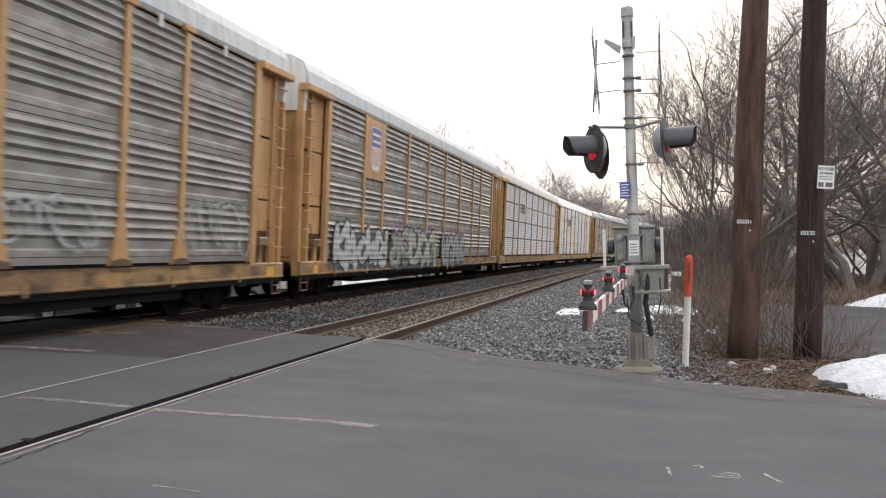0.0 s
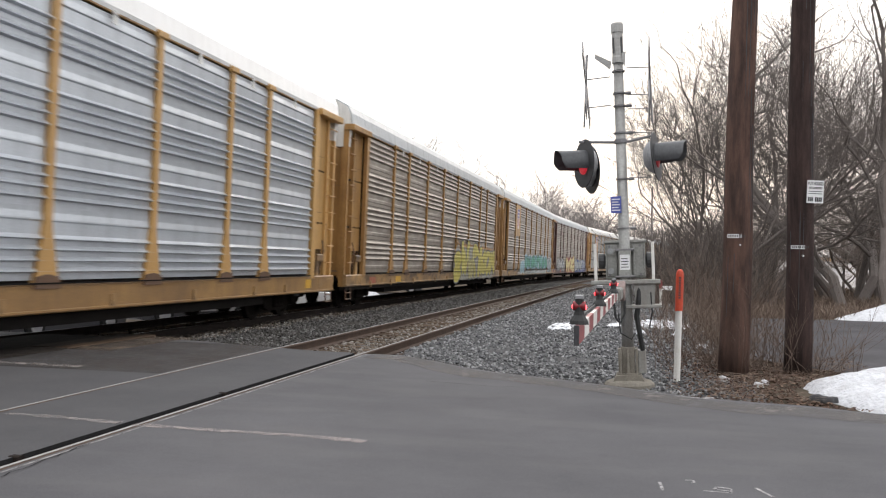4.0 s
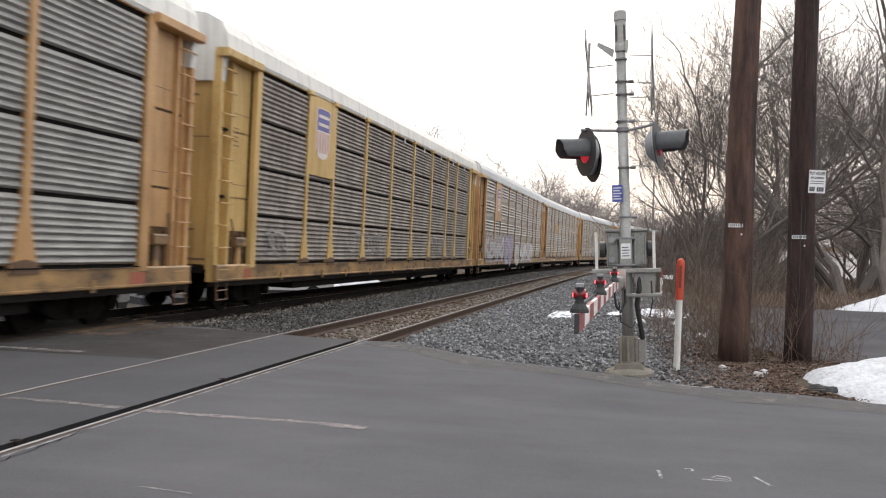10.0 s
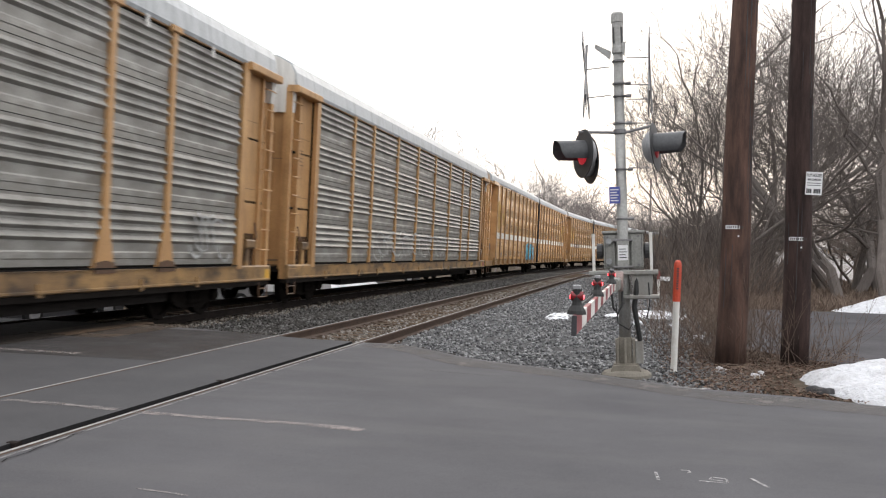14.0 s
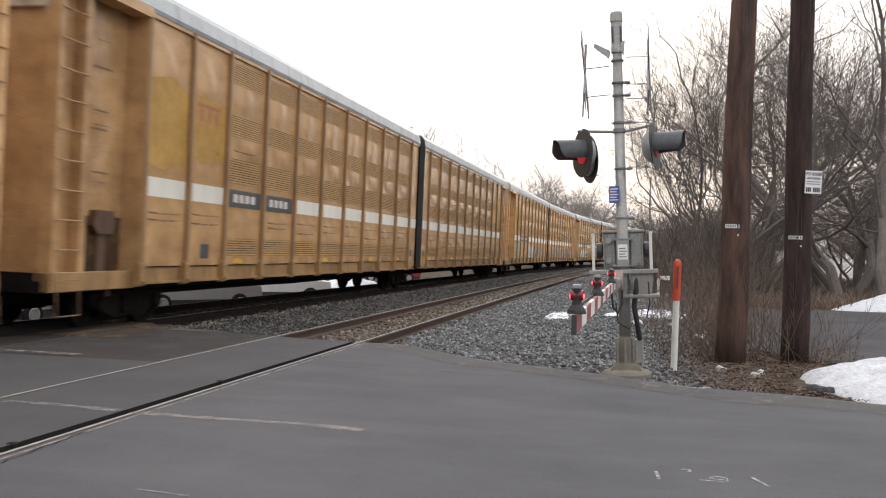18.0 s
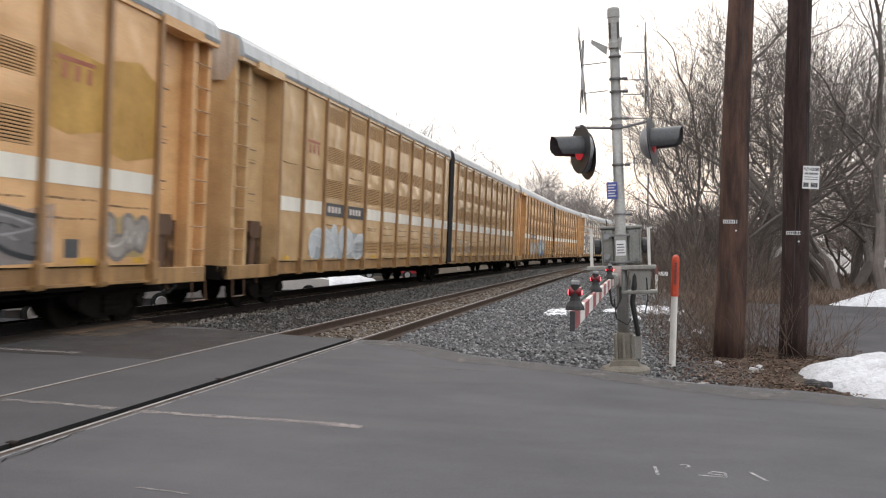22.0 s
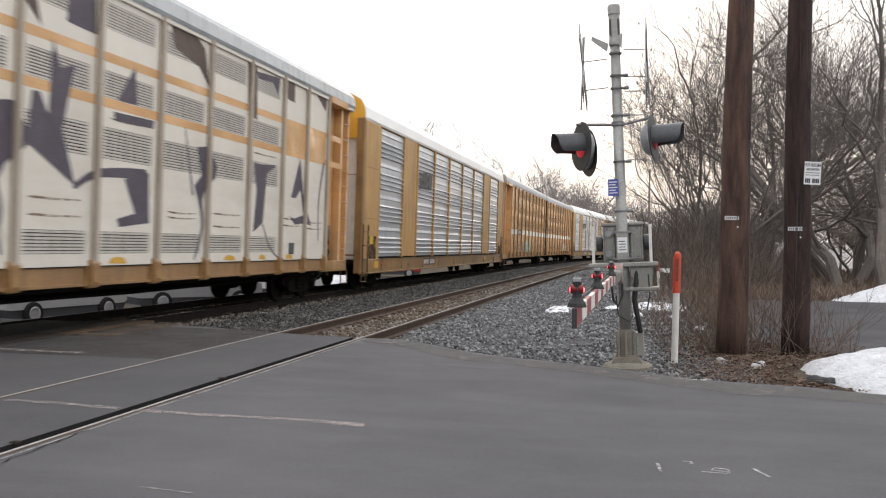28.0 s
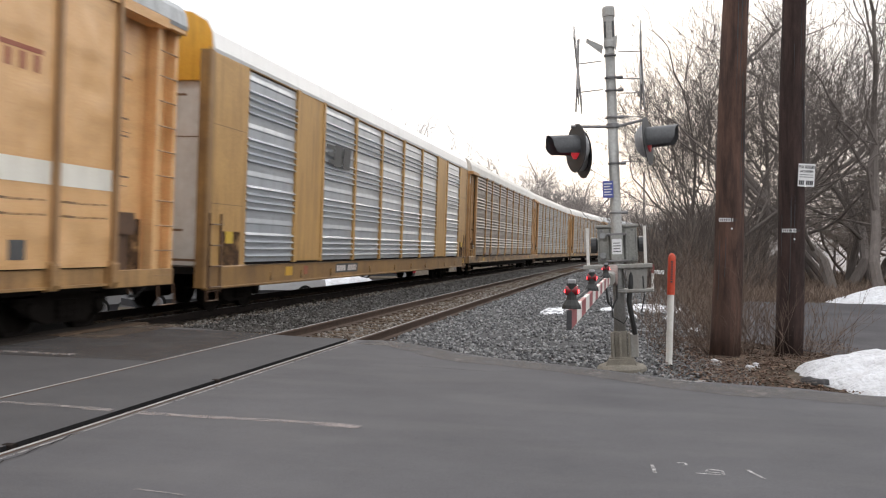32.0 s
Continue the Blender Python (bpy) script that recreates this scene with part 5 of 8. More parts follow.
def vent_shape(w, h):
    g = Geo()
    n = round(h / 0.048)
    for i in range(n):
        z, p = h * i / n, h / n
        prof = [(-0.02, z + p * 0.14), (0.002, z + p * 0.18), (0.003, z + p * 0.82), (-0.02, z + p * 0.9)]
        g.sheet([[(x, -w / 2, q) for x, q in prof], [(x, w / 2, q) for x, q in prof]])
    return g


BAYS, BLANK = 10, 2
BLANK_W = 1.53                      # bays without vents
VENTS = ((4.84, 0.42), (3.76, 0.42), (2.79, 0.5), (1.28, 0.35))
STRIPE = (2.31, 2.65)


def bay_panel(w, mat, holes=True):
    """A bay's sheet with openings for its vents."""
    vw = w * 0.78
    zs = [1.09]
    for z, h in sorted(VENTS):
        zs += [z, z + h]
    zs.append(AEAVE)
    ys = (-w / 2, -vw / 2, vw / 2, w / 2)
    n = len(ys)
    vs = [(1.545, y, z) for z in zs for y in ys] + [(1.515, y, z) for z in zs for y in ys]
    o = len(zs) * n
    fs = []
    for i in range(len(zs) - 1):
        for k in range(3):
            q = (i * n + k, i * n + k + 1, (i + 1) * n + k + 1, (i + 1) * n + k)
            if holes and i % 2 == 1 and k == 1:
                for a, b in ((0, 1), (1, 2), (2, 3), (3, 0)):
                    fs.append((q[a], q[b], q[b] + o, q[a] + o))
            else:
                fs.append(q)
    return Geo().add(vs, fs).mesh("wall_panel", M[mat])


def articulated_unit(style):
    """Half of an articulated car carrier; its black bellows is at +Y where style['joint'] > 0, else at -Y."""
    mt, vt = style["paint"], style["vent"]
    et = style.get("ends", mt)
    j = style["joint"]
    car = thing("articulated_car_unit", style["label"], "railcar", "cars of the train")
    H = AHALF
    y_joint, y_end = j * (H - 0.37), -j * (H - 0.55)
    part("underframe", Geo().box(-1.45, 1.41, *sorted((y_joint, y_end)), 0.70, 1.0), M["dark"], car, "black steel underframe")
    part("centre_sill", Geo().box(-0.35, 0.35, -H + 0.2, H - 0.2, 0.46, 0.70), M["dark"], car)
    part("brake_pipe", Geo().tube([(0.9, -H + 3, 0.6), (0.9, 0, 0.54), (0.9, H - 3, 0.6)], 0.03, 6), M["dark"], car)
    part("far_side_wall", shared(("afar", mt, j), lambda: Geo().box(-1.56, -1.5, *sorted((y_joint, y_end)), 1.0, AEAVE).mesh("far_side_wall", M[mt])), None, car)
    # black backing so the vent slots read as a shaded interior
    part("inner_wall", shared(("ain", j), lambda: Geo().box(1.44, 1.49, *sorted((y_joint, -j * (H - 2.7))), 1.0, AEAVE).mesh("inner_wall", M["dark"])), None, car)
    part("roof", shared(("aroof", style["roof"], j), lambda: roof_shape(*sorted((y_joint, y_end)), top=6.14, wide=1.6, EAVE=AEAVE).mesh("roof", M[style["roof"]])), None, car, "pale blue-grey ribbed metal roof")
    part("floor_beam", shared(("abeam", style.get("beam", mt), j), lambda: Geo().box(1.42, 1.505, *sorted((y_joint, -j * (H - 2.7))), 0.78, 1.07, 0.015).box(1.505, 1.56, *sorted((y_joint, -j * (H - 2.7))), 0.78, 0.82).mesh("floor_beam", M[style.get("beam", "artic_beam")])), None, car)
    part("top_rail", shared(("atop", mt, j), lambda: Geo().box(1.5, 1.59, *sorted((y_joint, y_end)), AEAVE - 0.1, AEAVE + 0.02, 0.01).mesh("top_rail", M[mt])), None, car)
    span0, span1 = -j * (H - 2.7), j * (H - 1.45)
    w = (abs(span1 - span0) - BLANK * BLANK_W) / (BAYS - BLANK)
    edges = [BLANK_W * i if i <= BLANK else BLANK * BLANK_W + w * (i - BLANK) for i in range(BAYS + 1)]
    mids = [span0 + j * (edges[i] + edges[i + 1]) / 2 for i in range(BAYS)]
    panel = shared(("apanel", mt), lambda: bay_panel(w, mt))
    blank = shared(("ablank", mt), lambda: bay_panel(BLANK_W, mt, False))
    vent = {h: shared(("avent", vt, h), lambda: vent_shape(w * 0.78, h).mesh("vent", M[vt])) for z, h in VENTS}
    pt = style.get("post", "artic_post")
    ft = "artic_beam"
    post = shared(("apost", pt), lambda: Geo().box(1.545, 1.63, -0.05, 0.05, 0.88, AEAVE - 0.02, 0.012).mesh("side_post", M[pt]))
    bracket = shared(("abr", ft), lambda: Geo().prism([(1.5, 0.74), (1.6, 0.76), (1.635, 0.84), (1.635, 1.13), (1.56, 1.19), (1.5, 1.19)], 1, -0.1, 0.1).mesh("post_foot", M[ft]))
    stripe = {q: shared(("astr", q), lambda: Geo().box(1.546, 1.551, -q / 2 + 0.075, q / 2 - 0.075, *STRIPE).mesh("stripe", M["stripe"])) for q in (w, BLANK_W)}
    for i in range(BAYS):
        yc = mids[i]
        part("wall_panel", blank if i < BLANK else panel, None, car, m=pose(0, yc, 0))
        for z, h in VENTS if i >= BLANK else ():
            part("vent", vent[h], None, car, m=pose(1.54, yc, z))
        if style.get("striped", True) and i not in style.get("board_bays", ()):
            part("stripe", stripe[w if i >= BLANK else BLANK_W], None, car, m=pose(0, yc, 0))
        if i in style.get("board_bays", ()):
            b = part("name_board", Geo().box(1.547, 1.556, yc - w / 2 + 0.1, yc + w / 2 - 0.1, STRIPE[0] - 0.02, STRIPE[1]), M["mark_black"], car)
            g = Geo()
            for k in range(4):
                q = yc - 0.42 + k * 0.28
                g.box(1.557, 1.56, q - 0.1, q + 0.1, STRIPE[0] + 0.08, STRIPE[1] - 0.09)
            part("stencil", g, M["emblem_white"], b)
    rs = random.Random(style["seed"] + 500)
    for i in range(BAYS):
        yc = mids[i]
        k = rs.randrange(3)
        for z in (1.82 + 0.06 * k, 2.07 - 0.03 * k) if rs.random() < 0.8 else (3.45,):
            part("scrape_mark", shared(("scr", k), lambda: Geo().prism([(-0.62 + 0.1 * k, 0.0), (-0.1, -0.012), (0.6 - 0.12 * k, 0.004), (0.55, 0.03), (0.0, 0.022), (-0.55, 0.032)], 0, 1.5462, 1.5475).mesh("scrape_mark", M["scrape"])), None, car, m=pose(0, yc, z + rs.uniform(-0.04, 0.04)))
    for i in range(BAYS + 1):
        p = part("side_post", post, None, car, m=pose(0, span0 + j * edges[i], 0))
        part("post_foot", bracket, None, p)
    lo, hi = sorted((y_end + j * 0.7, span0))
    part("recess_panel", Geo().box(1.16, 1.22, lo, hi, 1.0, AEAVE - 0.1).box(1.16, 1.60, *sorted((span0 - j * 0.07, span0)), 0.86, AEAVE), M[et], car)
    part("recess_roof", Geo().box(1.3, 1.64, lo, hi, AEAVE - 0.14, AEAVE + 0.03), M[et], car)
    part("warning_plate", Geo().box(1.221, 1.225, (lo + hi) / 2 - 0.15, (lo + hi) / 2 + 0.2, 1.55, 1.75), M["mark_yellow"], car, "small yellow plate")
    yb = (lo + hi) / 2
    hb = part("brake_housing", Geo().prism([(yb - 0.3, 1.75), (yb - 0.22, 2.0), (yb + 0.22, 2.0), (yb + 0.3, 1.75), (yb + 0.2, 1.62), (yb - 0.2, 1.62)], 0, 1.222, 1.36).box(1.222, 1.3, yb - 0.12, yb + 0.12, 0.95, 1.62, 0.02), M["rust"], car, "rusty brake housing")
    part("chain_pipe", Geo().tube([(1.3, yb, 0.95), (1.34, yb + 0.1, 0.75), (1.36, yb + 0.15, 0.6)], 0.03, 8), M["rust"], hb)
    for k, z in enumerate((2.45, 2.6, 3.3, 3.38, 3.6, 4.3, 4.75)):
        part("stencil", Geo().box(1.221, 1.224, yb - 0.2 - 0.03 * (k % 3), yb + 0.16 + 0.05 * (k % 2), z, z + (0.03 if k % 3 else 0.012)), M["mark_brown"], car)
    lo, hi = sorted((span1, y_joint))
    part("end_wall_panel", Geo().box(1.53, 1.55, lo, hi, 0.88, AEAVE), M[mt], car)
    if style.get("striped", True):
        part("stripe", Geo().box(1.552, 1.556, *sorted((span1 + j * 0.1, y_joint - j * 0.04)), *STRIPE), M["stripe"], car)
    # bellows half
    ring = [(1.62, 0.84), (1.62, AEAVE + 0.02), (1.58, AEAVE + 0.27), (1.44, 5.87), (1.1, 5.98), (0.55, 6.09), (0, 6.12), (-0.55, 6.09), (-1.1, 5.98), (-1.44, 5.87), (-1.58, AEAVE + 0.27), (-1.62, AEAVE + 0.02), (-1.62, 0.84)]
    part("bellows", shared(("bell", j), lambda: Geo().sheet([[(x * k, j * (H - 0.37 + 0.365 * i / 8), z if z < 1 else z * (0.5 + 0.5 * k)) for x, z in ring] for i in range(9) for k in ((1.0,) if i % 2 == 0 else (0.955,))]).mesh("bellows", M["bellows"])), None, car, "black rubber bellows between the two units")
    # free end: stile, ladder, door
    y = -j * (H - 0.55)
    s1, s0 = -j, 1
    g = Geo().box(1.16, 1.26, *sorted((y, y + j * 0.74)), 0.88, AEAVE).box(1.26, 1.44, *sorted((y, y + j * 0.12)), 0.72, AEAVE, 0.01).box(1.26, 1.46, *sorted((y + j * 0.6, y + j * 0.76)), 0.72, AEAVE, 0.01)
    st = part("ladder_stile", g, M[et], car)
    rg = shared(("arg", et), lambda: rung_shape(0.6, 1.40, 1.46).mesh("rung", M["artic_post"]))
    for i in range(10):
        part("rung", rg, None, st, m=pose(0, y + j * 0.36, 0.9 + i * 0.45))
    part("end_door", Geo().prism([(-1.2, 0.9), (1.2, 0.9), (1.2, 5.55), (1.0, 5.7), (0.5, 5.85), (-0.5, 5.85), (-1.0, 5.7), (-1.2, 5.55)], 1, *sorted((y + j * 0.05, y + j * 0.2))), M[style.get("door", et)], car)
    part("end_cap", Geo().prism([(-1.22, 4.95), (1.22, 4.95), (1.5, 5.42), (1.48, 5.78), (1.32, 5.9), (1.0, 6.0), (0.5, 6.08), (-0.5, 6.08), (-1.0, 6.0), (-1.32, 5.9), (-1.48, 5.78), (-1.5, 5.42)], 1, *sorted((y + j * 0.03, y - j * 0.012))), M["cap_faded"], car, "faded pale paint on the end above the doors")
    part("sill_step", Geo().tube([(1.5, y + j * 0.05, 0.74), (1.52, y + j * 0.05, 0.36), (1.52, y + j * 0.6, 0.36), (1.5, y + j * 0.6, 0.74)], 0.018, 6), M["rust"], car, "rusty hanging foot step")
    part("air_hose", Geo().tube([(0.34, y - j * 0.1, 0.7), (0.34, y - j * 0.3, 0.52), (0.3, y - j * 0.45, 0.4), (0.24, y - j * 0.53, 0.42)], 0.028, 8), M["cable"], car, "black hanging air hose")
    part("rust_stain", Geo().box(1.2255, 1.2265, *sorted((y + j * 0.8, span0 - j * 0.1)), 1.0, 1.9), M["rust_stain"], car, "rust-brown stain round the brake gear")
    part("end_sill", Geo().box(1.415, 1.47, *sorted((y + j * 0.02, span0 - j * 0.02)), 0.72, 1.02, 0.01), M["artic_beam"], car, "dirty end sill under the ladder")
    part("roof_hood", Geo().box(1.05, 1.5, *sorted((y + j * 0.02, y + j * 0.6)), AEAVE + 0.02, AEAVE + 0.16, 0.05), M["bellows"], car, "dark hood over the end ladder")
    lo, hi = sorted((-j * (H - 0.9), -j * (H - 0.02)))
    part("coupler", Geo().box(-0.12, 0.12, lo, hi, 0.62, 0.88, 0.03), M["bogie"], car)
    truck(car, -j * (H - 3.2))
    if j > 0:
        truck(car, H - 0.9)
    g = Geo()
    ye = mids[1]
    if style.get("letters"):
        for k in range(3):
            q = ye - 0.3 + 0.3 * k
            g.box(1.549, 1.551, q - 0.05, q + 0.06, 3.86, 4.1)
        g.prism([(ye - 0.48, 4.13), (ye + 0.42, 4.13), (ye + 0.45, 4.2), (ye - 0.5, 4.2)], 0, 1.549, 1.551)
        part("stencil", g, M["mark_red"], car, "faded dark red plain emblem bars")
        for i in range(BLANK if style["seed"] < 16 else 0):
            yc, w = mids[i], BLANK_W
            z0 = 2.8 + 0.25 * i
            part("repaint_patch", Geo().prism([(yc - w * 0.46, z0 + 0.1), (yc - w * 0.1, z0), (yc + w * 0.46, z0 + 0.15), (yc + w * 0.44, 4.25), (yc + w * 0.1, 4.5 - 0.2 * i), (yc - w * 0.45, 4.35)], 0, 1.546, 1.5475), M["repaint"], car, "brighter repainted patch")
    part("stencil", Geo().box(1.547, 1.55, ye - 0.17, ye + 0.17, 1.22, 1.5), M["mark_black"], car)
    part("stencil", Geo().box(1.552, 1.555, span1 + j * 0.35, span1 + j * 0.62, 1.25, 1.5) if j > 0 else Geo().box(1.552, 1.555, span1 - 0.62, span1 - 0.35, 1.25, 1.5), M["mark_black"], car)
    rnd = random.Random(style["seed"])
    for i in range(BAYS):
        yc = mids[i] + rnd.uniform(-0.4, 0.4)
        if rnd.random() < 0.6:
            a, b = rnd.uniform(0.12, 0.3), rnd.uniform(0.12, 0.35)
            part("sill_patch", Geo().prism([(yc - a, 1.12), (yc + b, 1.11), (yc + b * 0.7, 1.2), (yc, 1.23), (yc - a * 0.8, 1.2)], 0, 1.547, 1.55), M["yellow"], car)
    for y0, y1, z0, z1 in style.get("haze", ()):
        q = [y0 + (y1 - y0) * k / 24 for k in range(25)]
        rows = [[(1.5475 + 0.0004 * (k % 2), y, z0 + (z1 - z0) * r + (0.09 * math.sin(y * 2.3) + 0.06 * math.sin(y * 5.1)) * r) for k, y in enumerate(q)] for r in (0, 0.5, 1)]
        part("faded_paint", Geo().sheet(rows), M["haze"], car, "pale rubbed-off spray paint")
    for args in style.get("graffiti", ()):
        graffiti(car, *args)
    return car


# ---- the train ----
GREYS = dict(post="tan", panel="weathered", sill="sill_dirty", roof="roof_grey", profile="banded", flare=True, dir=1)


def st(label, seed, **kw):
    return dict(GREYS, label=label, seed=seed, **kw)


def art(label, seed, **kw):
    return dict(dict(paint="artic", vent="vent_ochre", roof="roof_grey"), label=label, seed=seed, **kw)


